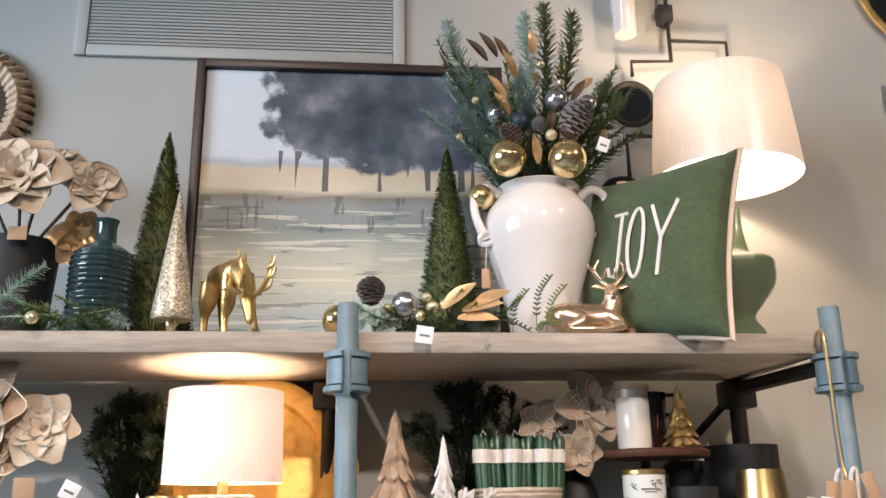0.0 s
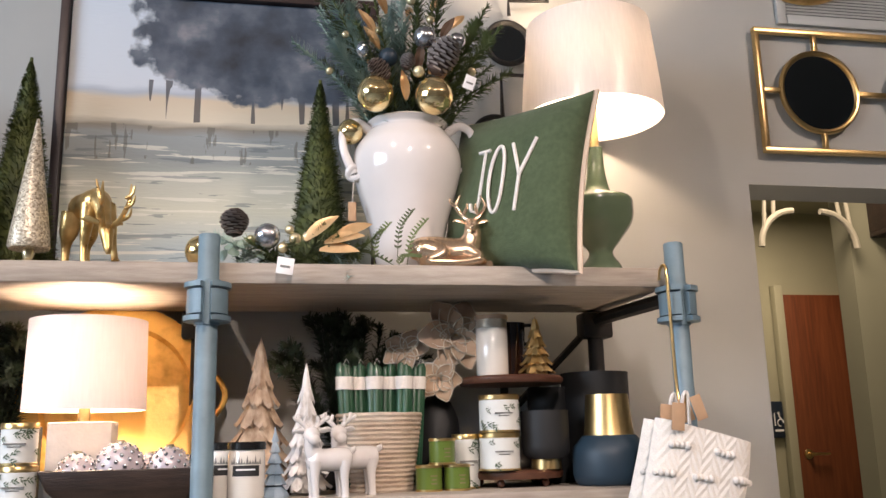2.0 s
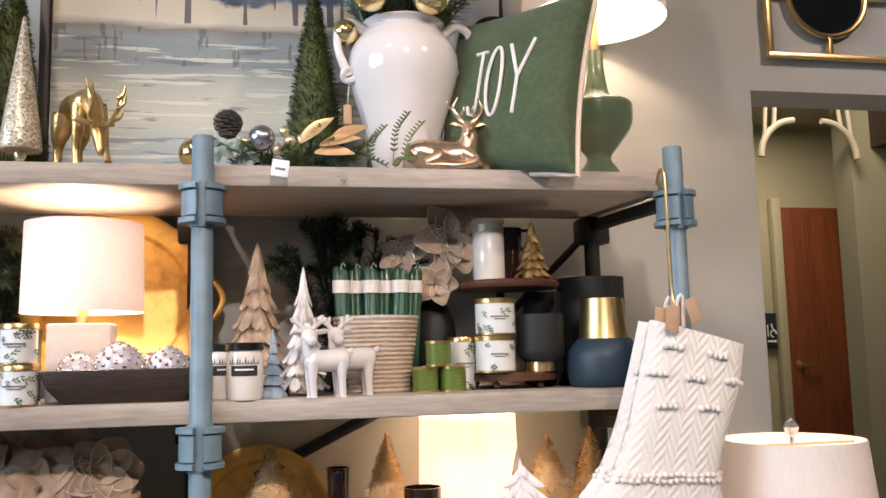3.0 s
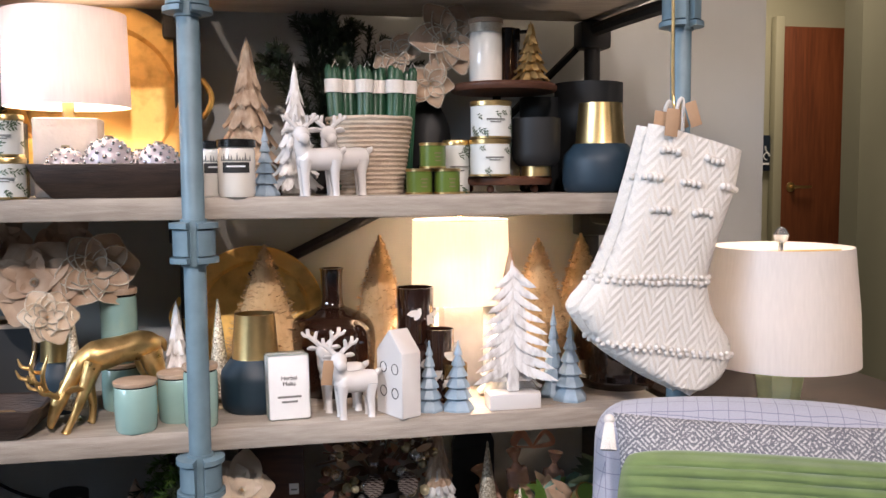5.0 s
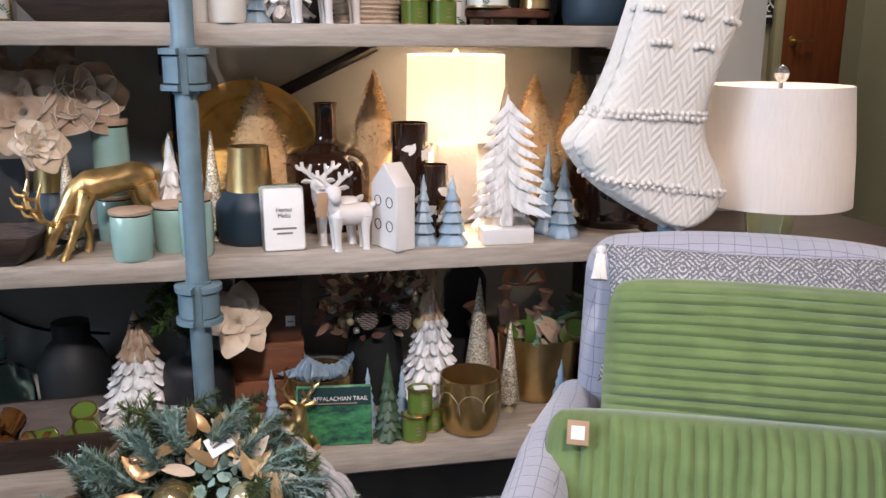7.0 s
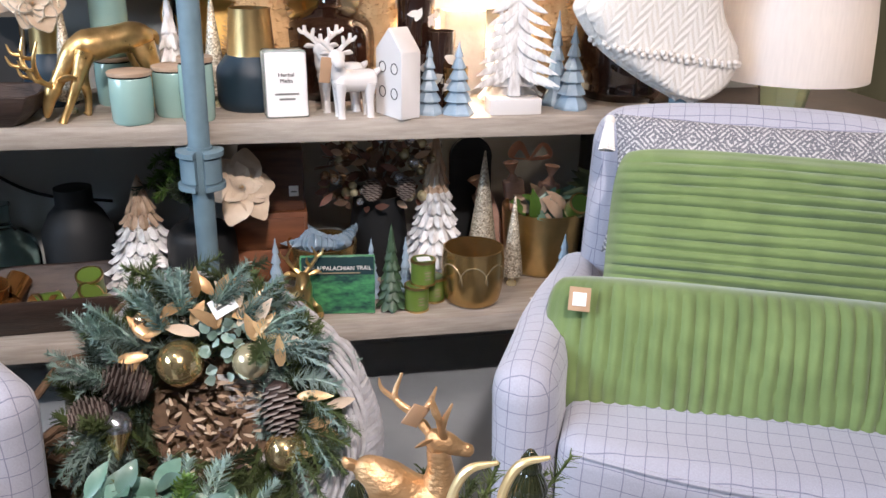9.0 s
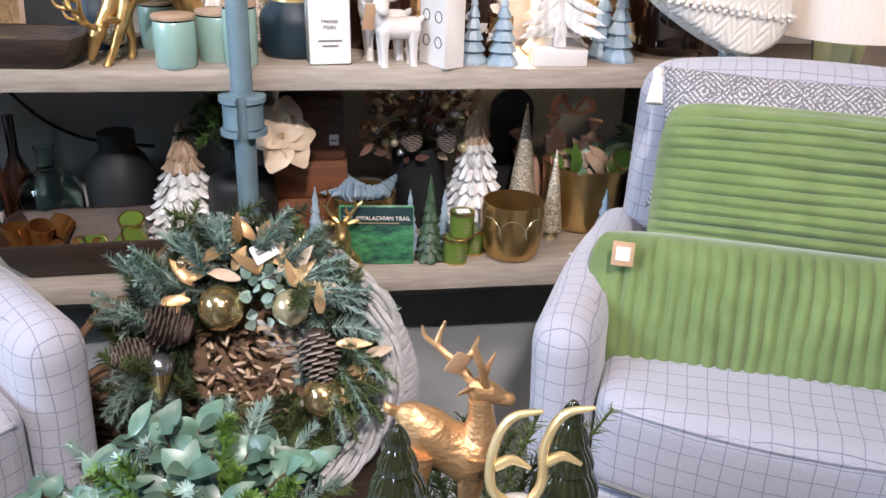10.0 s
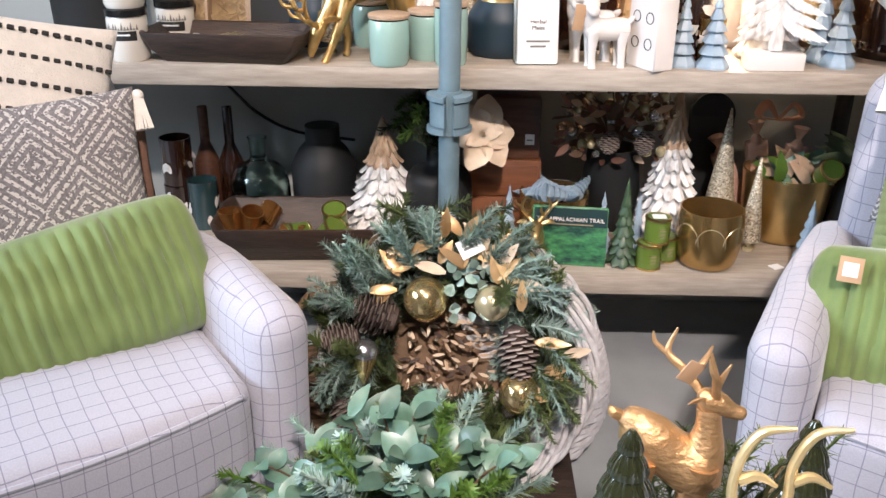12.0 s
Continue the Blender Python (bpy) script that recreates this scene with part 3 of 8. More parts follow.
def reindeer_bm(antler=1.0):
    """A smooth ceramic reindeer standing along +x with its face turned to +y."""
    bm = tube(smooth_curve([(-.060, 0, .088, .006), (-.055, 0, .088, .022), (-.030, 0, .086, .027), (.005, 0, .085, .026), (.030, 0, .088, .027), (.045, 0, .092, .010)], 6), 16)

    def run(pts, n=10, flat=1.0):
        tube(smooth_curve(pts, 4), n, bm, flat=flat)
    run([(.022, 0, .090, .024), (.034, .004, .112, .019), (.036, .010, .135, .018)], 12)
    run([(.036, -.008, .142, .010), (.036, .006, .142, .020), (.036, .024, .134, .015), (.036, .036, .130, .012), (.036, .041, .129, .005)], 12)
    run([(-.056, 0, .100, .008), (-.066, 0, .108, .007), (-.070, 0, .114, .002)], 8)
    for q in (-1, 1):
        run([(.036 + q * .014, .004, .150, .005), (.036 + q * .030, .004, .152, .008), (.036 + q * .040, .004, .150, .002)], 7, 0.6)
        a = antler
        run([(.036 + q * .008, 0, .156, .006), (.036 + q * .020 * a, 0, .156 + .012 * a, .0058), (.036 + q * .034 * a, 0, .156 + .024 * a, .0055), (.036 + q * .036 * a, 0, .156 + .040 * a, .004)], 8)
        run([(.036 + q * .020 * a, 0, .156 + .012 * a, .005), (.036 + q * .018 * a, .004, .156 + .026 * a, .0045), (.036 + q * .016 * a, .006, .156 + .034 * a, .003)], 7)
        run([(.036 + q * .032 * a, 0, .156 + .022 * a, .005), (.036 + q * .044 * a, .002, .156 + .026 * a, .0045), (.036 + q * .050 * a, .002, .156 + .034 * a, .003)], 7)
        for x in (-.042, .028):
            run([(x, q * .014, .082, .017), (x + .002, q * .015, .050, .0105), (x, q * .015, .010, .0085), (x, q * .015, 0, .010)], 10)
    return bm


def shingle_tree_bm(h, r, tiers=6, per=9, seed=1):
    """A carved tree of drooping leaf tongues in rings."""
    rng = random.Random(seed)
    bm = lathe([(r * 0.62, 0.02 * h), (r * 0.5, 0.3 * h), (r * 0.25, 0.7 * h), (0, h)], 14)
    gap = 0.86 * h / tiers
    for k in range(tiers):
        f = k / tiers
        z_low = h * 0.04 + gap * k
        rr = r * (1 - f) ** 0.85 + r * 0.05
        n = max(6, round(per * (1 - 0.4 * f)))
        for i in range(n):
            a = 2 * math.pi * (i + 0.5 * (k % 2)) / n + rng.uniform(-.10, .10)
            wd = 2 * math.pi * rr / n * 0.62
            drop = rng.uniform(-.10, .14) * gap
            rows = []
            for j in range(5):
                t = j / 4
                rad = rr * (0.40 + 0.60 * t ** 0.8) * rng.uniform(0.97, 1.03)
                z = z_low + gap * 1.25 * (1 - t) ** 1.25 - drop * t
                w = wd * (0.45, 0.8, 1.0, 0.95, 0.35)[j]
                row = []
                for q in (-1, 0, 1):
                    b = a + q * w / max(rad, 1e-4) * 0.62
                    row.append(bm.verts.new((rad * (1.03 if q == 0 else 0.95) * math.cos(b), rad * (1.03 if q == 0 else 0.95) * math.sin(b), max(0.001, z + (0.10 * gap if q == 0 else -0.05 * gap)))))
                rows.append(row)
            rows.append([bm.verts.new(v.co * 0.90 + Vector((0, 0, 0.09 * v.co.z - 0.004 * (h / 0.3)))) for v in rows[-1]])
            for p0, p1 in zip(rows, rows[1:]):
                for q in range(2):
                    bm.faces.new((p0[q], p1[q], p1[q + 1], p0[q + 1]))
    return bm


def facet_tree_bm(h, r, tiers=6, n=8):
    """A faceted tree, each tier flaring to a lower rim."""
    prof = [(r * 0.55, 0), (r, 0.0)]
    for k in range(tiers):
        f0, f1 = k / tiers, (k + 1) / tiers  # lower and upper end of the tier
        lo, hi = r * (1 - f0 * 0.88), r * (1 - f1 * 0.88)
        prof += [(lo, h * (0.03 + 0.9 * f0)), (lo * 0.96, h * (0.05 + 0.9 * f0)), (hi * 0.64, h * (0.03 + 0.9 * f1) - 0.001)]
    prof += [(r * 0.06, h * 0.97), (0, h)]
    return lathe([(0, 0)] + prof[1:], n, wob=lambda a, z: 1 + 0.05 * math.cos(n / 2 * a + 40 * z))


def bristle_cone_bm(h, r, count=2600, seed=3, z0=0.0, hair=0.0011, core=0.84):
    """A wired brush tree: fine bristles all round a stem."""
    rng = random.Random(seed)
    bm = lathe([(0.004, 0), (0.004, z0 + h * 0.99)], 6)
    lathe([(r * core, z0 + h * 0.012), (r * core * 0.84, z0 + h * 0.25), (r * core * 0.53, z0 + h * 0.58), (0.002, z0 + h * 0.98)], 24, bm)
    for _ in range(count):
        f = rng.random() ** 1.35
        a = rng.random() * 2 * math.pi
        rr = r * (1 - f) ** 0.78 * rng.uniform(0.86, 1.08) + 0.004
        z = z0 + h * f * 0.97
        p0 = Vector((0.2 * rr * math.cos(a), 0.2 * rr * math.sin(a), z))
        p1 = Vector((rr * math.cos(a + rng.uniform(-.1, .1)), rr * math.sin(a), z + rr * rng.uniform(-0.05, .35)))
        s = Vector((-math.sin(a), math.cos(a), rng.uniform(-.8, .8))) * hair
        bm.faces.new([bm.verts.new(p) for p in (p0 - s, p0 + s, p1 + s * 0.6, p1 - s * 0.6)])
    return bm


def leaf_bm(bm, base, way, up, length, width, cup=0.25, droop=0.15, n=4, tip=0.0, mi=0):
    """A pointed or rounded leaf, grown from base along way."""
    way, side = way.normalized(), way.cross(up).normalized()
    top = side.cross(way).normalized()
    rows = []
    for j in range(n + 1):
        t = j / n
        w = width * (math.sin(math.pi * min(0.97, 0.06 + 0.94 * t) ** (1.0 - tip)) ** 0.8 if j < n else 0.08)
        c = base + way * length * t - top * droop * length * t * t
        rows.append([bm.verts.new(c - side * w / 2 + top * cup * w / 2), bm.verts.new(c), bm.verts.new(c + side * w / 2 + top * cup * w / 2)])
    for a, b in zip(rows, rows[1:]):
        for q in range(2):
            f = bm.faces.new((a[q], a[q + 1], b[q + 1], b[q]))
            f.material_index = mi
    return bm


def random_way(rng, zmin=-1.0, zmax=1.0):
    z = rng.uniform(zmin, zmax)
    a = rng.uniform(0, 2 * math.pi)
    q = math.sqrt(max(0, 1 - z * z))
    return Vector((q * math.cos(a), q * math.sin(a), z))


def sprig_bm(pts, needle=0.028, per=150, spread=0.9, wide=0.0016, bm=None, rng=RNG, stem=0.0018, mi=0, taper=0.5):
    """A pine twig along a smooth curve, with needles all round."""
    bm = bm or bmesh.new()
    line = [Vector(p) for p in smooth_curve(pts, 6)]
    tube([(*p, stem) for p in line], 4, bm)
    for k in range(per):
        f = k / per
        q = f * (len(line) - 1.001)
        i = int(q)
        p = line[i].lerp(line[i + 1], q - i)
        d = (line[i + 1] - line[i]).normalized()
        o = d.orthogonal().normalized()
        o.rotate(Matrix.Rotation(rng.uniform(0, 6.283), 3, d))
        w = (d * (1 - spread * 0.55) + o * spread).normalized()
        ln = needle * rng.uniform(0.75, 1.15) * (1 - taper * f ** 3)
        s = w.cross(o + d * 0.3).normalized() * wide
        fc = bm.faces.new([bm.verts.new(v) for v in (p - s, p + s, p + w * ln + s * 0.3, p + w * ln - s * 0.3)])
        fc.material_index = mi
    return bm


def pinecone_bm(length, r, seed=2):
    """Scales in a spiral; the second material tips them."""
    bm = lathe([(0, 0), (r * 0.55, 0.1 * length), (r * 0.6, 0.5 * length), (r * 0.2, 0.9 * length), (0, length)], 10)
    n = 70
    for k in range(n):
        f = k / n
        a = k * 2.39996
        z = length * (0.03 + 0.92 * f)
        rr = r * math.sin(math.pi * (0.18 + 0.77 * f)) ** 0.8
        out = Vector((math.cos(a), math.sin(a), 0.25))
        side = Vector((-math.sin(a), math.cos(a), 0))
        base, w = Vector((0, 0, z)) + out * rr * 0.4, rr * 0.42 + 0.001
        tipp = Vector((0, 0, z + length * 0.03)) + out * rr
        v = [bm.verts.new(p) for p in (base - side * w * .6, base + side * w * .6, tipp + side * w - out * rr * .18, tipp - side * w - out * rr * .18, tipp + side * w * .8 + Vector((0, 0, length * 0.022)), tipp - side * w * .8 + Vector((0, 0, length * 0.022)))]
        bm.faces.new((v[0], v[1], v[2], v[3]))
        bm.faces.new((v[3], v[2], v[4], v[5])).material_index = 1
    return bm


def bloom(parent, at, way, r, petals=(6, 6), material=None, edge=None, seed=1, name="petal", label="", wide=0.44):
    """A magnolia: rings of cupped petals, each a part, round a small heart."""
    rng = random.Random(seed)
    way = Vector(way).normalized()
    base = way.to_track_quat("Z", "Y").to_matrix().to_4x4()
    base.translation = Vector(at)
    for ring, n in enumerate(petals):
        for i in range(n):
            a = 2 * math.pi * (i + 0.5 * ring) / n + rng.uniform(-.15, .15)
            lift = (0.30, 0.65, 1.05)[ring] + rng.uniform(-.12, .12)
            ln = r * (1.0, 0.8, 0.55)[ring] * rng.uniform(0.9, 1.08)
            bm = bmesh.new()
            rows = []
            for j in range(7):
                t = j / 6
                w = ln * wide * (0.28, 0.62, 0.90, 1.05, 1.05, 0.86, 0.42)[j]
                ang = lift * (1 - 0.55 * t) + 0.15
                c = Vector((math.cos(ang) * t * ln, 0, math.sin(ang) * t * ln * 0.75))
                row = []
                for q in range(5):
                    s = q / 2 - 1
                    ripple = 0.05 * ln * noise.noise((t * 3 + seed, s * 2, i * 1.7 + ring))
                    row.append(bm.verts.new(c + Vector((-0.10 * ln * s * s, s * w * (1 - 0.06 * s * s), 0.30 * w * s * s - 0.16 * ln * t ** 4 + ripple * 1.5))))
                rows.append(row)
            for a0, b0 in zip(rows, rows[1:]):
                for q in range(4):
                    f = bm.faces.new((a0[q], b0[q], b0[q + 1], a0[q + 1]))
            if edge:
                rim = [rw[0].co.copy() for rw in rows] + [v.co.copy() for v in rows[-1][1:4]] + [rw[4].co.copy() for rw in rows[::-1]]
                tube([(*p, 0.0016) for p in rim], 4, bm)
            bm.faces.ensure_lookup_table()
            if edge:
                for f in bm.faces[24:]:
                    f.material_index = 1
            moved(bm, base @ Matrix.Rotation(a, 4, "Z"))
            part(name, bm, [material, edge] if edge else material, parent, label, angle=80)
    part("flower_heart", moved(pinecone_bm(r * 0.22, r * 0.09), base), [M_GOLDLEAF, M_PETALEDGE], parent)


def tag_part(parent, at, w, h, rz=0, ry=0, rx=0, white=True, frame_m=None):
    p = part("price_tag", moved(box(-w / 2, w / 2, -0.0006, 0.0006, -h / 2, h / 2, 0.0004), pose(*at, rx, ry, rz)), M_PAPERWHITE if white else M_PAPER, parent, "small white paper price tag" if white else "brown kraft paper tag")
    if white:
        part("print", moved(box(-w * .3, w * .3, -0.0012, -0.0007, -h * .12, h * .02), pose(*at, rx, ry, rz)), M_INKGREY, p)
    return p


# ---- corridor behind the doorway ----
door = thing("door_1", (3.423, 3.5, 0), "red brown wooden corridor door, closed", "door", kind="structure")
part("door_leaf", box(0.0, 0.92, -0.02, 0.025, 0.01, 2.18, 0.003), M_DOOR, door)
part("door_frame", box(-0.06, 0.0, -0.03, 0.03, 0, 2.24, 0.004), M_OLIVE, door)
handle = part("door_handle", lathe([(0, 0), (0.032, 0), (0.03, 0.008), (0.012, 0.012), (0.012, 0.05), (0, 0.05)], 20), M_BRASS, door, "satin metal lever handle")
handle.matrix_basis = pose(0.07, -0.02, 1.15, 90)
part("lever", tube([(0, -0.0, 0.045, 0.010), (0.05, 0, 0.05, 0.009), (0.12, 0.0, 0.046, 0.008)], 10), M_BRASS, handle)
tagged(link("wall_corridor_back", box(0.5, 6.4, 3.54, 3.64, 0, 2.75), M_OLIVE, smooth=False), "olive painted corridor end wall", "wall", kind="structure")
tagged(link("wall_corridor_side", box(2.60, 6.4, 1.6, 1.72, 0, 2.75), M_OLIVE, smooth=False), "olive painted corridor side wall", "wall", kind="structure")
sign = thing("restroom_sign", (3.318, 3.50, 1.37), "dark navy accessible restroom sign with white symbol", "sign", rx=0)
part("plate", box(-0.038, 0.038, 0.0, 0.036, -0.115, 0.115, 0.004), M_SIGN, sign)
part("symbol", moved(tube([(0.022 * math.cos(a / 3), -0.003, -0.02 + 0.022 * math.sin(a / 3), 0.004) for a in range(0, 15)], 6), pose(0.012, 0, 0)), M_PAPERWHITE, sign)
part("symbol", tube([(0.0, -0.003, 0.045, 0.006), (0.004, -0.003, 0.02, 0.005), (0.02, -0.003, 0.0, 0.004), (0.03, -0.003, -0.02, 0.004)], 6), M_PAPERWHITE, sign)
part("symbol", box(-0.03, 0.03, -0.002, 0.0, -0.075, -0.062), M_PAPERWHITE, sign)
part("symbol", box(-0.03, -0.024, -0.002, 0.0, -0.04, 0.04), M_PAPERWHITE, sign)

screen = thing("arched_screen", (2.37, 1.55, 0), "cream wooden screen with arched opening and fretwork brackets", "screen")
M_CREAMWOOD = mat("cream_painted_wood", (0.60, 0.55, 0.42), 0.6, vary=0.1, scale=20)
for s in (-1, 1):
    part("bracket", tube([(s * (0.225 - 0.16 * (1 - math.cos(a))), 0, 2.06 + 0.16 * math.sin(a), 0.014) for a in [k * math.pi / 16 for k in range(9)]], 8), M_CREAMWOOD, screen)
    for q in (0.5, 0.95):
        part("spoke", tube([(s * (0.225 - 0.16 * (1 - math.cos(q))), 0, 2.06 + 0.16 * math.sin(q), 0.009), (s * (0.235 - 0.10 * q), 0, 2.36, 0.009)], 6), M_CREAMWOOD, screen)
part("rail", box(-0.25, 0.25, -0.02, 0.02, 2.36, 2.42, 0.004), M_CREAMWOOD, screen)
crate = thing("wall_crate", (2.80, 1.50, 2.12), "dark wooden wall crate shelf", "shelf")
part("board", box(-0.10, 0.25, -0.06, 0.10, 0.0, 0.02, 0.003), M_DARKWOOD, crate)
part("board", box(-0.10, -0.08, -0.06, 0.10, 0.02, 0.26, 0.003), M_DARKWOOD, crate)
part("back_panel", box(-0.08, 0.25, 0.08, 0.10, 0.02, 0.26), M_BLACK, crate)

win = thing("window_1", (-3.65, -1.9, 2.45), "high wide shop window with dark frame", "window", kind="structure")
for y in (-1.27, -0.43, 0.43, 1.27):
    part("window_frame", box(-0.04, 0.04, y - 0.03, y + 0.03, -0.75, 0.75, 0.004), M_BLACK, win)
for z in (-0.72, 0.72):
    part("window_frame", box(-0.035, 0.035, -1.24, 1.24, z - 0.03, z + 0.03, 0.004), M_BLACK, win)

# ---- the pipe shelving ----
rack = thing("shelving_rack", (0, 0, 0), "slate blue pipe shelving rack with grey washed boards", "shelving rack")


def collar(x, y, z, parent):
    """A split clamp of two ribbed halves, with a bolted gap in front."""
    for s in (-1, 1):
        bm = bmesh.new()
        for z0, z1, r in ((-0.040, -0.026, 0.046), (-0.026, 0.026, 0.040), (0.026, 0.040, 0.046)):
            pts = [(0.0235, z0), (r, z0 + 0.002), (r, z1 - 0.002), (0.0235, z1)]
            n = 12
            a0 = -math.pi / 2 + 0.24
            rings = [[bm.verts.new((s * rr * math.cos(a0 + (math.pi - 0.48) * k / n), rr * math.sin(a0 + (math.pi - 0.48) * k / n), zz)) for rr, zz in pts] for k in range(n + 1)]
            for p0, p1 in zip(rings, rings[1:]):
                for q in range(4):
                    f = (p0[q], p1[q], p1[(q + 1) % 4], p0[(q + 1) % 4])
                    bm.faces.new(f if s > 0 else f[::-1])
            for e in (rings[0], rings[-1]):
                bm.faces.new(e)
        part("clamp_half", moved(bm, pose(x, y, z)), M_PIPE, parent, angle=30)
    part("clamp_sleeve", lathe([(0.021, -0.045), (0.025, -0.045), (0.025, 0.045), (0.021, 0.045)], 20, at=(x, y, z)), M_PIPE, parent)


for x in (0.0, 0.995, -1.22):
    post = part("pipe_post", lathe([(0.019, 0.0), (0.0212, 0.004), (0.0212, S1 + 0.050), (0.019, S1 + 0.053), (0.0165, S1 + 0.053), (0.0165, S1 + 0.02), (0, S1 + 0.02)], 24, at=(x, 0.008, 0)), M_PIPE, rack)
    for z in (S1, S2, S3, S4):
        collar(x, 0.008, z - THICK - 0.042, post)
    back = part("back_post", lathe([(0.0, 0), (0.020, 0.0), (0.020, S1 - 0.03), (0, S1 - 0.03)], 16, at=(x - 0.045, 0.405, 0)), M_BLACKIRON, rack)
    for z in (S1, S2, S3, S4):
        part("cross_bar", tube([(x, 0.045, z - THICK - 0.022, 0.017), (x - 0.03, 0.22, z - THICK - 0.024, 0.017), (x - 0.045, 0.39, z - THICK - 0.024, 0.017)], 8), M_BLACKIRON, back)
        part("bracket", box(x - 0.085, x - 0.005, 0.375, 0.435, z - THICK - 0.07, z - THICK - 0.004, 0.006), M_BLACKIRON, back)
    if x > 0.5:
        part("diagonal_brace", tube([(x - 0.06, 0.425, S1 - 0.09, 0.010), (x - 0.36, 0.425, S1 - 0.38, 0.010)], 8), M_BLACKIRON, back)
        part("diagonal_brace", tube([(x - 0.58, 0.435, S2 - 0.045, 0.014), (x - 0.90, 0.435, S2 - 0.20, 0.014)], 8), M_BLACKIRON, back)
for z in (S1, S2, S3, S4):
    for x0, x1 in ((-1.235, -0.012), (0.018, 0.985)):
        bm = bmesh.new()
        box(x0, x1, 0.022, 0.42, z - THICK, z, 0.004, 2, bm)
        part("shelf_board", bm, M_WOOD, rack)

# ---- on the wall ----
painting = thing("landscape_painting", (-0.008, 0.43, S1), "framed landscape painting of dark trees over pale water", "painting", rx=0)
PW, PH = 0.80, 0.795
for a in ((-PW / 2, -PW / 2 + 0.022, 0, PH), (PW / 2 - 0.022, PW / 2, 0, PH)):
    part("frame_side", box(a[0], a[1], -0.035, 0.015, 0, PH, 0.002), M_FRAMEDARK, painting)
for z0 in (0, PH - 0.022):
    part("frame_side", box(-PW / 2 + 0.022, PW / 2 - 0.022, -0.035, 0.015, z0, z0 + 0.022, 0.002), M_FRAMEDARK, painting)


def painted_canvas():
    m, n, l, b = nodes_of("brushed_oil_paint", (0.5, 0.5, 0.5), 0.55)
    tc, sp = n.new("ShaderNodeTexCoord"), n.new("ShaderNodeSeparateXYZ")
    l.new(tc.outputs["Object"], sp.inputs[0])

    def nz(scale, stretch=(1, 1, 1), detail=5):
        mp, q = n.new("ShaderNodeMapping"), n.new("ShaderNodeTexNoise")
        mp.inputs["Scale"].default_value = stretch
        l.new(tc.outputs["Object"], mp.inputs[0])
        l.new(mp.outputs[0], q.inputs["Vector"])
        q.inputs["Scale"].default_value, q.inputs["Detail"].default_value = scale, detail
        return q.outputs[0]

    def band(v, stops):
        r = n.new("ShaderNodeValToRGB")
        while len(r.color_ramp.elements) < len(stops):
            r.color_ramp.elements.new(0.5)
        for e, (p, c) in zip(r.color_ramp.elements, stops):
            e.position, e.color = p, (*c, 1)
        l.new(v, r.inputs[0])
        return r.outputs[0]

    def mix(f, a, c):
        q = n.new("ShaderNodeMix")
        q.data_type = "RGBA"
        l.new(f, q.inputs["Factor"])
        l.new(a, q.inputs["A"])
        if isinstance(c, tuple):
            q.inputs["B"].default_value = (*c, 1)
        else:
            l.new(c, q.inputs["B"])
        return q.outputs["Result"]
    v = math_node(n, l, "MULTIPLY_ADD", sp.outputs[2], 1 / PH, math_node(n, l, "MULTIPLY_ADD", nz(5, (1, 1, 5)), 0.06, -0.03))
    base = band(v, [(0.0, (0.30, 0.38, 0.42)), (0.14, (0.36, 0.44, 0.46)), (0.26, (0.54, 0.56, 0.46)), (0.35, (0.44, 0.47, 0.41)), (0.42, (0.24, 0.28, 0.28)), (0.50, (0.27, 0.31, 0.32)),
                    (0.53, (0.24, 0.22, 0.18)), (0.555, (0.67, 0.61, 0.48)), (0.62, (0.64, 0.54, 0.40)), (0.645, (0.42, 0.48, 0.55)), (0.665, (0.62, 0.68, 0.74)), (1.0, (0.57, 0.66, 0.75))])
    streak = math_node(n, l, "GREATER_THAN", nz(7, (0.55, 1, 11)), 0.585)
    low = math_node(n, l, "LESS_THAN", v, 0.50)
    base = mix(math_node(n, l, "MULTIPLY", math_node(n, l, "MULTIPLY", streak, low), 0.7), base, (0.68, 0.68, 0.60))
    dk = math_node(n, l, "GREATER_THAN", nz(6, (0.8, 1, 9)), 0.60)
    base = mix(math_node(n, l, "MULTIPLY", math_node(n, l, "MULTIPLY", dk, low), 0.55), base, (0.10, 0.14, 0.16))
    reed = math_node(n, l, "GREATER_THAN", nz(16, (3, 1, 0.5)), 0.61)
    rb = math_node(n, l, "LESS_THAN", math_node(n, l, "ABSOLUTE", math_node(n, l, "SUBTRACT", v, 0.475)), 0.06)
    base = mix(math_node(n, l, "MULTIPLY", math_node(n, l, "MULTIPLY", reed, rb), 0.6), base, (0.10, 0.10, 0.08))
    tx = math_node(n, l, "MULTIPLY", math_node(n, l, "SUBTRACT", sp.outputs[0], 0.115), 1 / 0.35)
    tz = math_node(n, l, "MULTIPLY", math_node(n, l, "SUBTRACT", v, 0.86), 1 / 0.235)
    rr = math_node(n, l, "ADD", math_node(n, l, "POWER", math_node(n, l, "ABSOLUTE", tx), 2.6), math_node(n, l, "POWER", math_node(n, l, "ABSOLUTE", tz), 2.6))
    edge = math_node(n, l, "ADD", rr, math_node(n, l, "MULTIPLY_ADD", nz(15, (1, 1, 1), 9), 1.5, -0.75))
    crown = math_node(n, l, "MINIMUM", math_node(n, l, "MAXIMUM", math_node(n, l, "MULTIPLY_ADD", edge, -5.0, 5.0), 0.0), 1.0)
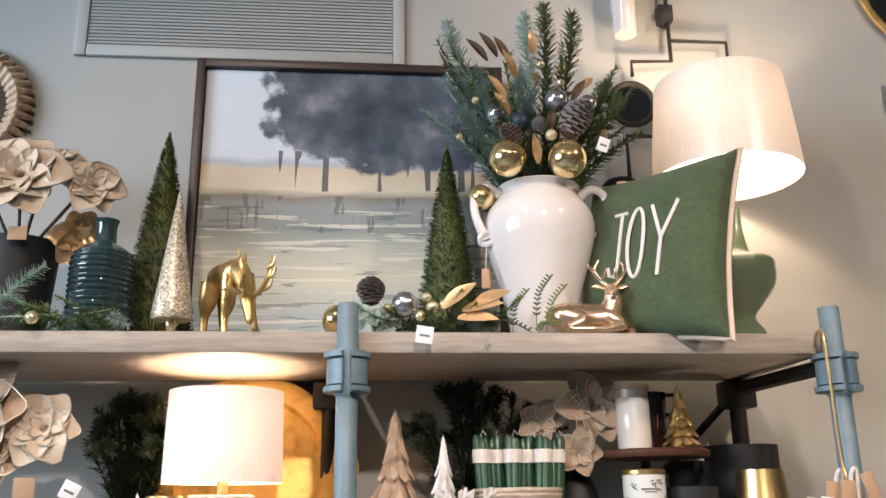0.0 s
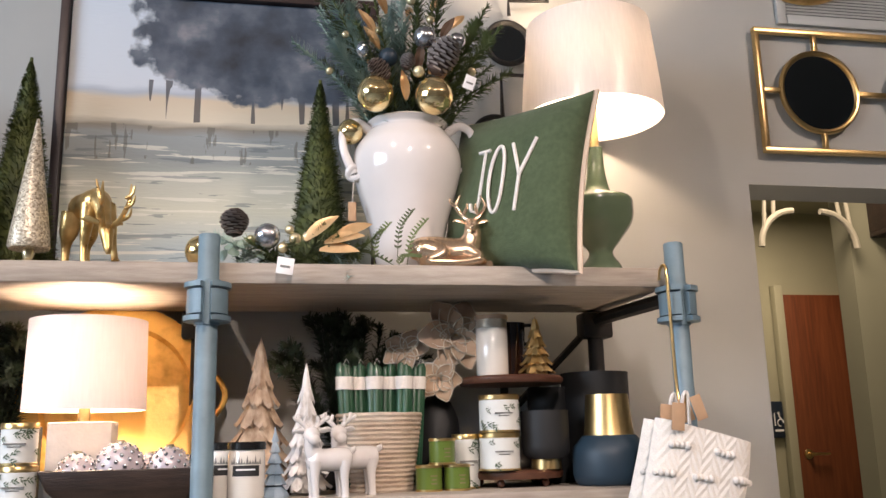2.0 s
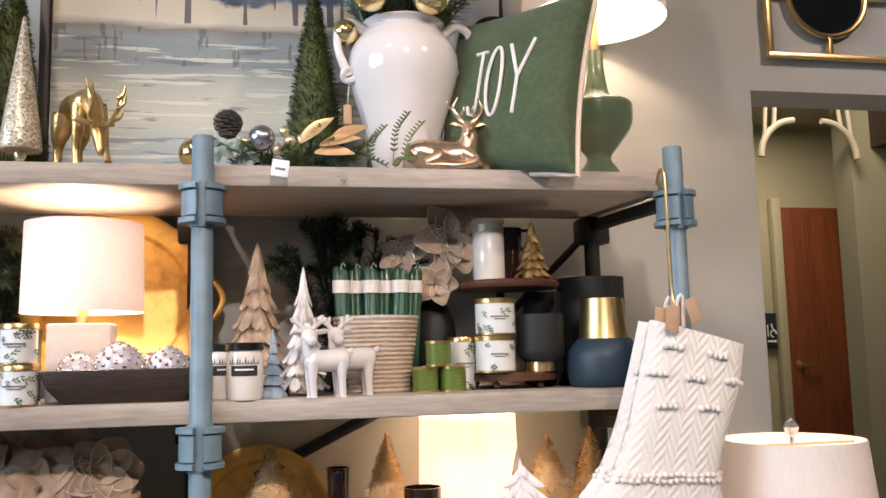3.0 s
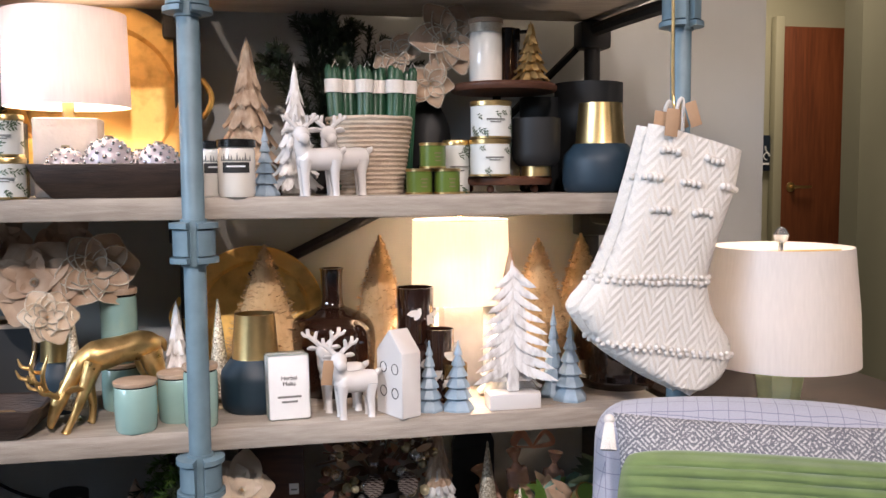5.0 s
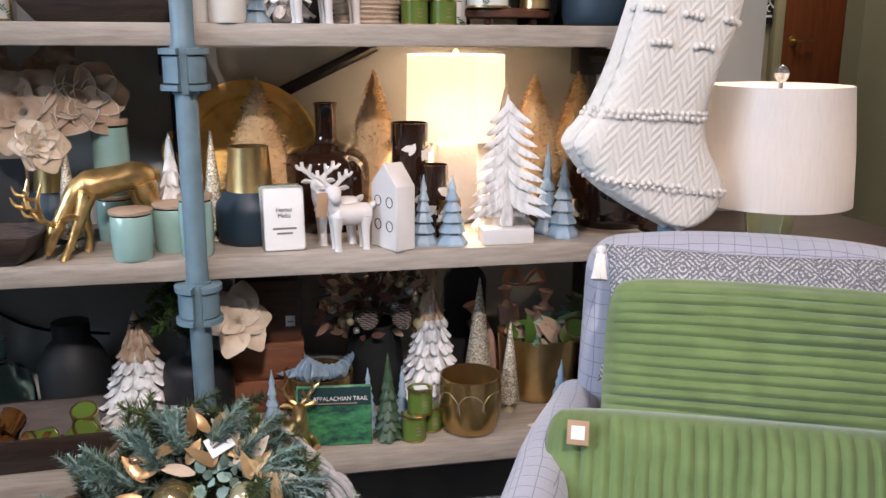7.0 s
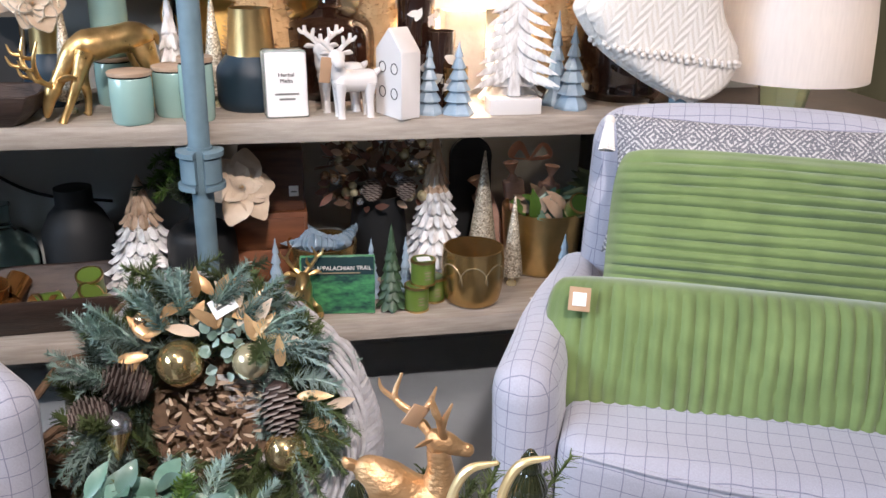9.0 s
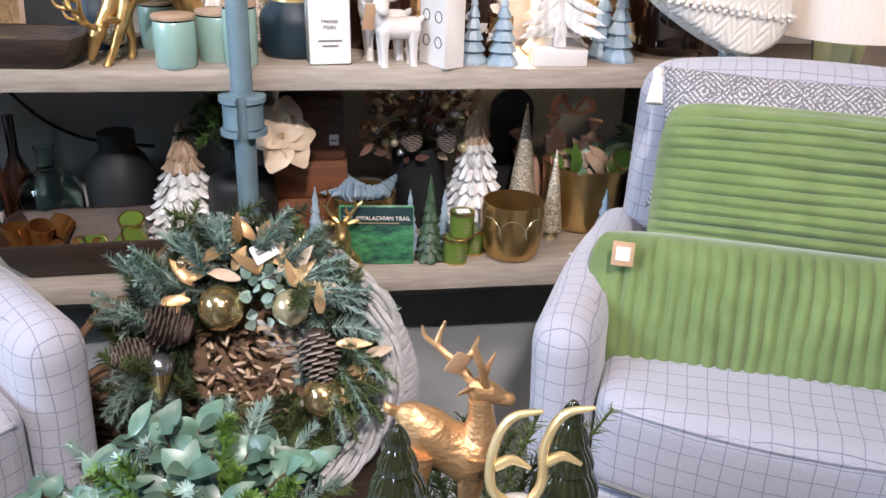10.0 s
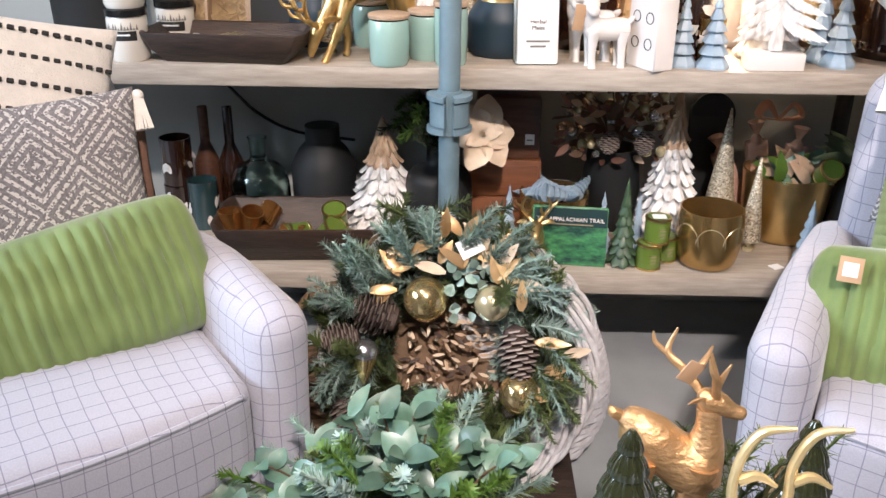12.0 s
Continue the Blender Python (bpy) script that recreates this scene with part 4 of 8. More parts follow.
    trunks = math_node(n, l, "MULTIPLY", math_node(n, l, "GREATER_THAN", nz(13, (3.2, 1, 0.12), 1), 0.60), math_node(n, l, "MULTIPLY", math_node(n, l, "LESS_THAN", math_node(n, l, "ABSOLUTE", tx), 0.85), math_node(n, l, "LESS_THAN", math_node(n, l, "ABSOLUTE", math_node(n, l, "SUBTRACT", v, 0.62)), 0.065)))
    leafc = band(nz(11), [(0.30, (0.022, 0.032, 0.048)), (0.48, (0.050, 0.075, 0.11)), (0.60, (0.10, 0.13, 0.17)), (0.72, (0.22, 0.23, 0.26))])
    base = mix(math_node(n, l, "MULTIPLY", trunks, 0.85), base, (0.05, 0.05, 0.06))
    base = mix(crown, base, leafc)
    l.new(base, b.inputs["Base Color"])
    bp = n.new("ShaderNodeBump")
    bp.inputs["Strength"].default_value, bp.inputs["Distance"].default_value = 0.4, 0.003
    l.new(nz(60, (0.5, 1, 3)), bp.inputs["Height"])
    l.new(bp.outputs[0], b.inputs["Normal"])
    return m


part("canvas", box(-PW / 2 + 0.024, PW / 2 - 0.024, -0.018, 0.0, 0.024, PH - 0.024), painted_canvas(), painting, smooth=False)


def grille(x0, x1, z0, z1, slats):
    g = thing("air_vent", ((x0 + x1) / 2, WALL_Y, (z0 + z1) / 2), "grey painted wall air vent with fine louvres", "air vent", "air vents")
    w, h = (x1 - x0) / 2, (z1 - z0) / 2
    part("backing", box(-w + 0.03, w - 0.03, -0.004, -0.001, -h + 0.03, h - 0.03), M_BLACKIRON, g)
    for a in ((-w, -w + 0.032), (w - 0.032, w)):
        part("frame", box(a[0], a[1], -0.014, -0.001, -h, h, 0.003), M_GRILLE, g)
    for a in ((-h, -h + 0.032), (h - 0.032, h)):
        part("frame", box(-w + 0.033, w - 0.033, -0.014, -0.001, a[0], a[1], 0.003), M_GRILLE, g)
    for k in range(slats):
        z = -h + 0.036 + (2 * h - 0.072) * (k + 0.5) / slats
        part("slat", moved(box(-w + 0.033, w - 0.033, -0.007, 0.004, -0.0012, 0.0012), pose(0, -0.008, z, 62)), M_GRILLE, g, smooth=False)


grille(-0.745, 0.135, 2.484, 2.82, 26)
grille(1.612, 2.34, 2.503, 2.84, 26)


def ring_bm(r, t, n=56):
    pts = [(r * math.cos(2 * math.pi * k / n), 0, r * math.sin(2 * math.pi * k / n), t) for k in range(n + 1)]
    return tube(pts, 8, closed_ends=False)


def mirror_disc(parent, x, z, r, frame_m, t=0.008, y=0.0, label=""):
    p = part("mirror_frame", moved(ring_bm(r, t), pose(x, y, z)), frame_m, parent, label)
    part("mirror_glass", moved(lathe([(0, 0), (r, 0), (r, 0.004), (0, 0.004)], 48), pose(x, y + 0.004, z, 90)), M_MIRROR, p)
    return p


gm = thing("geometric_mirror", (1.515, 0.445, 2.085), "gold framed wall mirror with linked round mirrors", "wall mirror")
for a in ((0, 1.12, 0, 0.016), (0, 1.12, 0.375, 0.391), (0, 0.016, 0.016, 0.375), (1.104, 1.12, 0.016, 0.375)):
    part("frame_bar", box(a[0], a[1], -0.010, 0.010, a[2], a[3], 0.002), M_BRASS, gm)
for cx in (0.20, 0.56, 0.92):
    mirror_disc(gm, cx, 0.195, 0.124, M_BRASS, 0.0085)
    part("link_bar", box(cx - 0.007, cx + 0.007, -0.006, 0.008, 0.016, 0.066, 0.001), M_BRASS, gm)
    part("link_bar", box(cx - 0.007, cx + 0.007, -0.006, 0.008, 0.325, 0.375, 0.001), M_BRASS, gm)
for x0, x1 in ((0.016, 0.072), (0.328, 0.432), (0.688, 0.792), (1.048, 1.104)):
    part("link_bar", box(x0, x1, -0.006, 0.008, 0.188, 0.202, 0.001), M_BRASS, gm)
rm = thing("round_mirror", (1.70, 0.452, 2.80), "round wall mirror in a thin gold frame", "wall mirror")
mirror_disc(rm, 0, 0, 0.222, M_GOLD, 0.012)
tag_part(rm, (0.01, -0.012, -0.19), 0.03, 0.03)

rods = thing("wall_sconce_mirror", (0.88, 0.44, 2.30), "black iron wall ornament with small round mirrors", "wall ornament")
for pts in ([(0.0, 0, 0.45), (0.0, 0, 0.21), (-0.115, 0, 0.205), (-0.115, 0, 0.16)], [(0.0, 0, 0.275), (0.165, 0, 0.275), (0.165, 0, 0.10)], [(0.02, 0, -0.02), (-0.145, 0, -0.02), (-0.145, 0, -0.14)]):
    part("rod", tube([(*p, 0.006) for p in pts], 6), M_BLACKIRON, rods)
part("mount_block", box(-0.028, 0.012, -0.02, 0.02, 0.33, 0.38, 0.003), M_BLACKIRON, rods)
mirror_disc(rods, -0.122, 0.075, 0.062, M_BLACKIRON, 0.008)
mirror_disc(rods, -0.165, -0.21, 0.066, M_BLACKIRON, 0.007, label="black framed round mirror")
sc = thing("wall_sconce", (0.745, 0.41, 2.57), "white cylinder wall sconce", "sconce")
part("shade", lathe([(0, 0), (0.03, 0), (0.032, 0.005), (0.032, 0.24), (0, 0.24)], 24), M_WHITE, sc)
part("mount_plate", box(-0.02, 0.02, 0.03, 0.06, 0.10, 0.16, 0.003), M_WHITE, sc)
disk = thing("carved_disk", (-1.005, 0.44, 2.32), "round carved wooden wall disk with ribbed rim", "wall ornament")
part("centre_board", moved(lathe([(0, 0), (0.12, 0), (0.13, 0.012), (0, 0.02)], 40), pose(0, 0.02, 0, 90)), M_DARKWOOD, disk)
for k in range(44):
    a = 2 * math.pi * k / 44
    part("rib", moved(tube([(0.115, 0, 0.004, 0.009), (0.15, 0, 0.026, 0.013), (0.178, 0, 0.004, 0.007)], 6), Matrix.Rotation(-a, 4, "Y") @ pose(0, 0.02, 0, 90)), M_RESINTAN, disk)

# ---- on the top shelf ----
jug = thing("stoneware_jug", (0.432, 0.20, S1), "white glazed two handled jug holding a festive bouquet", "jug")
prof = smooth_curve([(0.068, 0.0), (0.073, 0.03), (0.090, 0.12), (0.117, 0.21), (0.128, 0.265), (0.122, 0.308), (0.100, 0.342), (0.088, 0.358), (0.098, 0.370)], 5)
inner = [(r - 0.010, z) for r, z in prof[::-1] if z > 0.2]
part("body", lathe([(0, 0)] + [tuple(p) for p in prof] + [(0.095, 0.374)] + inner + [(0, 0.2)], 56, wob=lambda a, z: 1 + 0.006 * noise.noise((math.cos(a) * 2, math.sin(a) * 2, z * 9))), M_WHITE, jug)
for s in (-1, 1):
    part("handle", tube([tuple(p) for p in smooth_curve([(s * 0.090, -0.02, 0.348, 0.012), (s * 0.122, -0.028, 0.366, 0.010), (s * 0.150, -0.030, 0.348, 0.0095), (s * 0.152, -0.030, 0.300, 0.0095), (s * 0.128, -0.026, 0.240, 0.012)], 6)], 10), M_WHITE, jug)
    part("knot", tube([(s * 0.125 + 0.016 * math.cos(a), -0.028 + 0.006 * math.sin(2 * a), 0.243 + 0.013 * math.sin(a), 0.0085) for a in [k * 0.42 for k in range(16)]], 8), M_WHITE, jug)
part("twine", tube([(-0.127, -0.03, 0.24, 0.001), (-0.133, -0.04, 0.17, 0.001)], 4), M_CREAMKNIT, jug)
tag_part(jug, (-0.133, -0.04, 0.148), 0.018, 0.044, white=False)

bq = thing("festive_bouquet", (0.432, 0.20, S1 + 0.365), "festive bouquet of pine, gold leaves, baubles and pinecones", "bouquet")
rb = random.Random(11)
for k in range(40):
    a = rb.uniform(0, 6.283)
    lean = rb.uniform(0.12, 0.85)
    ln = rb.uniform(0.26, 0.48) * (1.0 if lean < 0.5 else 0.82)
    e = Vector((math.cos(a) * math.sin(lean), 0.55 * math.sin(a) * math.sin(lean) - 0.05, math.cos(lean)))
    s0 = Vector((0.03 * math.cos(a), 0.03 * math.sin(a), -0.05))
    mid = s0 + e * ln * 0.55 + Vector((0, 0, 0.02))
    part("pine_sprig", sprig_bm([s0, s0 + e * ln * 0.25, mid, s0 + e * ln], 0.034, 230, rng=rb, wide=0.0021), M_PINEBLUE if k % 3 == 0 else M_PINE, bq)
for bx, bz, lean in ((-0.21, 0.42, -0.5), (-0.14, 0.30, -0.4), (-0.17, 0.20, -0.4), (0.20, 0.24, 0.4), (-0.04, 0.30, 0), (-0.07, 0.24, 0), (0.03, 0.48, 0.06), (0.10, 0.46, 0.2), (-0.02, 0.45, -0.05), (0.17, 0.27, 0.5)):
    part("pine_sprig", sprig_bm([(bx * 0.2, -0.03, 0.0), (bx * 0.6, -0.05, bz * 0.45), (bx * 0.9, -0.04, bz * 0.8), (bx, -0.03, bz)], 0.040, 420, rng=rb, wide=0.0022), M_PINEBLUE if bx < 0.0 else M_PINE, bq)
for k in range(26):
    a, z = rb.uniform(0, 6.283), rb.uniform(0.02, 0.34)
    r = 0.05 + 0.28 * z
    p = Vector((r * math.cos(a), r * 0.6 * math.sin(a) - 0.04, z))
    w = Vector((math.cos(a), 0.5 * math.sin(a) - 0.2, 1.2))
    part("gold_leaf", leaf_bm(bmesh.new(), p, w, Vector((0, -1, 0.3)), rb.uniform(0.05, 0.075), 0.022, 0.4, 0.3, 6), M_GOLDLEAF if k % 4 else M_BARK, bq)
for x, y, z, r, m in ((-0.085, -0.10, 0.045, 0.042, M_GOLDBALL), (0.048, -0.11, 0.042, 0.044, M_GOLDBALL), (-0.135, -0.02, -0.02, 0.03, M_GOLDBALL), (-0.105, -0.09, 0.155, 0.023, M_SILVERBALL),
                      (0.030, -0.11, 0.185, 0.027, M_SILVERBALL), (0.112, -0.08, 0.195, 0.021, M_SILVERBALL), (-0.055, -0.10, 0.135, 0.022, M_NAVY), (0.012, -0.12, 0.095, 0.014, M_PALEBALL),
                      (-0.075, -0.10, 0.20, 0.010, M_PALEBALL), (0.045, -0.10, 0.235, 0.010, M_PALEBALL), (0.145, -0.08, 0.12, 0.011, M_PALEBALL), (-0.15, -0.07, 0.20, 0.009, M_PALEBALL), (-0.185, -0.04, 0.12, 0.009, M_PALEBALL), (0.0, -0.1, 0.28, 0.011, M_PALEBALL)):
    part("bauble", ball((x, y, z), r, None, 22, 14), m, bq)
for x, z, r, ln, ry in ((0.045, 0.09, 0.036, 0.10, 28), (-0.055, 0.075, 0.024, 0.06, -50), (-0.02, 0.10, 0.018, 0.04, 20)):
    part("pinecone", moved(pinecone_bm(ln, r), pose(x, -0.115, z, 12, ry, 0)), [M_PINECONE, M_CONETIP], bq)
tag_part(bq, (0.13, -0.12, 0.075), 0.026, 0.034, ry=20)

pil = thing("joy_cushion", (0.661, 0.088, S1 + 0.186), "green knitted cushion with cream lettering and trim", "cushion", rx=-10, rz=-54, ry=3)
part("cover", pillow_bm(0.385, 0.415, 0.13, pinch=0.09), M_GREENKNIT, pil)
part("trim", moved(rim_tube(0.386, 0.416, 0.007, 0.09), pose(0, 0.010, 0)), M_LINING, pil, "cream woven edge trim")
LETTERS = {"J": [[(-0.014, 0.080), (0.020, 0.080)], [(0.006, 0.080), (0.006, -0.045), (-0.003, -0.068), (-0.016, -0.062), (-0.020, -0.045)]],
           "O": [[(0.020 * math.cos(a), 0.005 + 0.080 * math.sin(a)) for a in [k * math.pi / 12 for k in range(25)]]],
           "Y": [[(-0.030, 0.085), (0.0, 0.005)], [(0.033, 0.088), (0.0, 0.005), (-0.006, -0.078)]]}
for ch, x in (("J", -0.050), ("O", 0.000), ("Y", 0.064)):
    bm = bmesh.new()
    for run in LETTERS[ch]:
        tube([(x + u, -0.069 + 0.9 * (w * w) * 0.8 + 0.35 * (x + u) ** 2, w, 0.0042) for u, w in run], 6, bm)
    part("letter", bm, M_CREAMKNIT, pil, "cream knitted letter " + ch)

gl = thing("table_lamp", (0.930, 0.275, S1), "celadon ceramic table lamp with a lit cream shade", "table lamp", "table lamps")
part("foot", lathe([(0, 0), (0.062, 0), (0.064, 0.006), (0.058, 0.014), (0, 0.014)], 36), M_BRASS, gl)
part("base", lathe([(0, 0.014)] + [tuple(p) for p in smooth_curve([(0.055, 0.014), (0.050, 0.05), (0.030, 0.085), (0.050, 0.115), (0.082, 0.16), (0.088, 0.20), (0.082, 0.225), (0.040, 0.235), (0.024, 0.29), (0.02, 0.36)], 5)] + [(0, 0.36)], 44), M_CELADON, gl)
part("neck", lathe([(0.012, 0.355), (0.012, 0.50)], 12), M_BRASS, gl)
part("shade", lathe([(0.182, 0.440), (0.176, 0.53), (0.160, 0.694), (0.158, 0.694), (0.174, 0.53), (0.180, 0.440)], 64), M_SHADE, gl, "cream linen lamp shade")

brush = thing("bottle_brush_tree", (-0.440, 0.30, S1), "dark green bottle brush tree on a round base", "brush tree", "green brush trees")
part("foot", lathe([(0, 0), (0.04, 0), (0.04, 0.012), (0.01, 0.018), (0, 0.018)], 20), M_DARKWOOD, brush)
part("bristle_cone", bristle_cone_bm(0.525, 0.084, 6200, 5, 0.02, 0.0013), M_BRISTLEGREEN, brush, smooth=False)
copy_thing(brush, pose(0.235, 0.345, S1, 0, 0, 70))

cone = thing("glitter_cone_tree", (-0.358, 0.085, S1), "champagne glitter cone tree on a small foot", "cone tree", "glitter cone trees")
part("foot", lathe([(0, 0), (0.016, 0.0), (0.017, 0.006), (0.009, 0.014), (0.013, 0.026), (0.010, 0.034), (0, 0.034)], 20), M_PALEBALL, cone)
part("cone", lathe([(0, 0.034), (0.038, 0.034), (0.041, 0.04), (0.038, 0.06), (0.003, 0.31), (0, 0.313)], 40, wob=lambda a, z: 1 + 0.05 * noise.noise((math.cos(a) * 9, math.sin(a) * 9, z * 90))), M_GLITTER, cone)

rbt = thing("ribbed_bottle", (-0.530, 0.18, S1), "dark teal ribbed glass bottle vase", "bottle vase")
bp = smooth_curve([(0.060, 0.004), (0.067, 0.02), (0.067, 0.15), (0.063, 0.19), (0.042, 0.212), (0.024, 0.225), (0.022, 0.26), (0.026, 0.275)], 34)
part("body", lathe([(0, 0), (0.055, 0)] + [(r + (0.0024 * math.sin(z * 520) if 0.02 < z < 0.20 else 0), z) for r, z in bp] + [(0.018, 0.274), (0.016, 0.2), (0, 0.2)], 44), M_TEALGLASS, rbt)

d1 = tagged(link("deer_figurine", moved(graze_deer_bm(), Matrix.Scale(0.86, 4)), M_GOLD), "gold grazing deer figurine with antlers", "deer figurine", "gold deer figurines")
d1.matrix_basis = pose(-0.245, 0.105, S1, 0, 0, -62)
d2 = tagged(link("deer_figurine", lying_deer_bm(), M_COPPERGOLD), "rose gold lying deer figurine with antlers", "deer figurine")
d2.matrix_basis = pose(0.512, 0.072, S1, 0, 0, -4)

blk = thing("flower_planter", (-0.735, 0.25, S1), "black planter filled with cream magnolia blooms", "planter")
part("pot", lathe([(0, 0), (0.07, 0), (0.086, 0.24), (0.079, 0.24), (0.066, 0.03), (0, 0.03)], 40), M_BLACK, blk)
for k, (x, y, z, r, w) in enumerate(((0.02, -0.10, 0.36, 0.115, (0.1, -1, 0.3)), (0.165, -0.06, 0.355, 0.075, (0.5, -1, 0.3)), (-0.11, -0.05, 0.40, 0.10, (-0.5, -0.8, 0.4)), (0.05, 0.0, 0.44, 0.07, (0.2, -0.7, 0.9)), (0.13, -0.02, 0.25, 0.07, (0.6, -0.8, -0.2)))):
    bloom(blk, (x, y, z), w, r, (6, 6, 4), M_PETAL if k < 4 else M_GOLDLEAF, M_PETALEDGE if k < 4 else None, seed=20 + k)
    part("stem", tube([(0, 0, 0.2, 0.004), (x * 0.7, y * 0.7, z - 0.03, 0.004)], 6), M_BARK, blk)
tag_part(blk, (0.03, -0.10, 0.235), 0.04, 0.03, white=False)

gar = thing("garland_spray", (0.13, 0.06, S1), "pine garland spray with baubles, pinecone and gold leaves", "garland", "garland sprays")
rg = random.Random(4)
for x0, x1, z1 in ((-0.08, -0.02, 0.07), (0.02, -0.06, 0.05), (0.05, 0.13, 0.06), (0.08, 0.19, 0.045), (0.10, 0.17, 0.015), (0.04, 0.10, 0.09), (0.12, 0.22, 0.075), (-0.03, 0.04, 0.04), (0.0, -0.12, 0.06), (0.09, 0.15, -0.03)):
    part("pine_sprig", sprig_bm([(x0, 0.03, 0.015), ((x0 + x1) / 2, -0.01, 0.03), (x1, -0.04, z1)], 0.026, 130, rng=rg), rg.choice((M_PINE, M_PINEBLUE, M_PINE)), gar)
for x, z, w in ((0.06, 0.05, (0.8, -0.3, 0.7)), (0.10, 0.045, (1, -0.4, 0.25)), (0.09, 0.03, (1, -0.5, 0.0)), (0.12, 0.055, (1, -0.2, 0.5))):
    part("gold_leaf", leaf_bm(bmesh.new(), Vector((x, -0.03, z)), Vector(w), Vector((0, -0.8, 0.6)), 0.085, 0.034, 0.3, 0.15, 6), M_GOLDLEAF, gar)
for x, z, r, m in ((-0.152, 0.034, 0.033, M_GOLDBALL), (-0.017, 0.060, 0.027, M_SILVERBALL), (0.015, 0.036, 0.012, M_PALEBALL), (0.04, 0.055, 0.013, M_PALEBALL), (0.065, 0.060, 0.011, M_PALEBALL), (0.028, 0.075, 0.010, M_PALEBALL), (-0.05, 0.052, 0.010, M_PALEBALL)):
    part("bauble", ball((x, -0.02 if r < 0.03 else 0.02, max(z, r)), r, None, 20, 12), m, gar)
part("pinecone", moved(pinecone_bm(0.062, 0.030), pose(-0.085, 0.0, 0.06, 0, 0, 0)), [M_PINECONE, M_CONETIP], gar)
for k in range(14):
    p = Vector((rg.uniform(-0.12, -0.03), rg.uniform(-0.03, 0.02), rg.uniform(0.01, 0.05)))
    part("eucalyptus_leaf", leaf_bm(bmesh.new(), p, random_way(rg, -0.2, 0.6), Vector((0, -1, 0.4)), 0.026, 0.022), M_PINEBLUE, gar)
tg = tag_part(gar, (0.02, -0.070, -0.012), 0.034, 0.034, ry=8)
garb = thing("garland_spray", (0.385, 0.05, S1), "wispy leafy vine sprig on the shelf edge", "garland", "garland sprays")
for x0, z0, x1, z1 in ((0, 0.0, -0.09, 0.03), (0.0, 0.02, 0.03, 0.12), (-0.05, 0.0, -0.02, 0.09), (0.02, 0.0, 0.06, 0.10), (0.0, 0.0, 0.05, 0.02)):
    bm = bmesh.new()
    line = smooth_curve([(x0, 0, z0), ((x0 + x1) / 2 - 0.01, -0.01, (z0 + z1) / 2 + 0.01), (x1, -0.01, z1)], 6)
    tube([(*p, 0.001) for p in line], 4, bm)
    for p in line[2:]:
        for s in (-1, 1):
            leaf_bm(bm, Vector(p), Vector((s * 0.8, -0.3, 0.6)), Vector((0, -1, 0)), 0.011, 0.0045)
    part("vine", bm, M_PINE, garb)
garc = thing("garland_spray", (-0.60, 0.05, S1), "green garland of pine and cedar with gold beads", "garland", "garland sprays")
for k in range(18):
    x = rg.uniform(-0.25, 0.16)
    part("pine_sprig", sprig_bm([(x, 0.03, 0.01), (x + rg.uniform(-.03, .03), -0.01, 0.03), (x + rg.uniform(-.09, .09), -0.05, rg.uniform(-0.01, 0.07))], 0.022, 120, rng=rg), (M_PINE, M_FRESHLEAF, M_PINEBLUE)[k % 3], garc)
part("pine_sprig", sprig_bm([(-0.1, 0.0, 0.03), (-0.05, -0.03, 0.08), (0.01, -0.04, 0.125)], 0.03, 220, rng=rg), M_PINEBLUE, garc)
for x, z in ((-0.12, 0.03), (-0.09, 0.015), (-0.14, 0.06), (0.0, 0.02)):
    part("bauble", ball((x, -0.05, z), 0.013), M_PALEBALL, garc)
tag_part(garc, (-0.135, -0.07, -0.035), 0.04, 0.04)


# ---- kinds that repeat on the shelves ----
def block_lamp(at, shade_r, shade_z0, shade_z1, base_w, base_h, shade_m, label, watts):
    lp = thing("table_lamp", at, label, "table lamp", "table lamps")
    part("base", box(-base_w / 2, base_w / 2, -base_w * 0.32, base_w * 0.32, 0, base_h, 0.004), M_CEMENT, lp)
    part("neck", lathe([(0.012, base_h), (0.012, shade_z0 + 0.06), (0, shade_z0 + 0.06)], 12), M_BRASS, lp)
    part("shade", lathe([(shade_r, shade_z0), (shade_r * 0.985, (shade_z0 + shade_z1) / 2), (shade_r * 0.97, shade_z1), (shade_r * 0.96, shade_z1), (shade_r * 0.975, (shade_z0 + shade_z1) / 2), (shade_r * 0.99, shade_z0)], 64), shade_m, lp, "lit drum lamp shade")
    part("finial", lathe([(0, 0), (0.006, 0), (0.008, 0.006), (0.003, 0.012), (0, 0.012)], 12, at=(0, 0, shade_z1 + 0.001)), M_BRASS, lp)
    part("harp_bar", box(-shade_r * 0.955, shade_r * 0.955, -0.002, 0.002, shade_z1 - 0.006, shade_z1 - 0.001), M_BRASS, lp)
    bulb("lamp_bulb", (at[0], at[1], at[2] + (shade_z0 + shade_z1) / 2), watts)
    return lp


def tray_disc(at, r, rx, label):
    t = thing("round_tray", at, label, "tray", "gold trays", rx=rx)
    part("dish", lathe([(0, 0.0), (r * 0.74, 0.002), (r * 0.78, 0.016), (r * 0.97, 0.026), (r, 0.024), (r, 0.018), (r * 0.80, 0.006), (r * 0.76, -0.006), (0, -0.006)], 72), M_GOLDANT, t)
    for s in (-1, 1):
        part("handle", tube([(s * (r + 0.004 + 0.022 * math.sin(math.pi * k / 8)), -0.045 + 0.09 * k / 8, 0.016, 0.007) for k in range(9)], 8), M_GOLDANT, t)
    return t


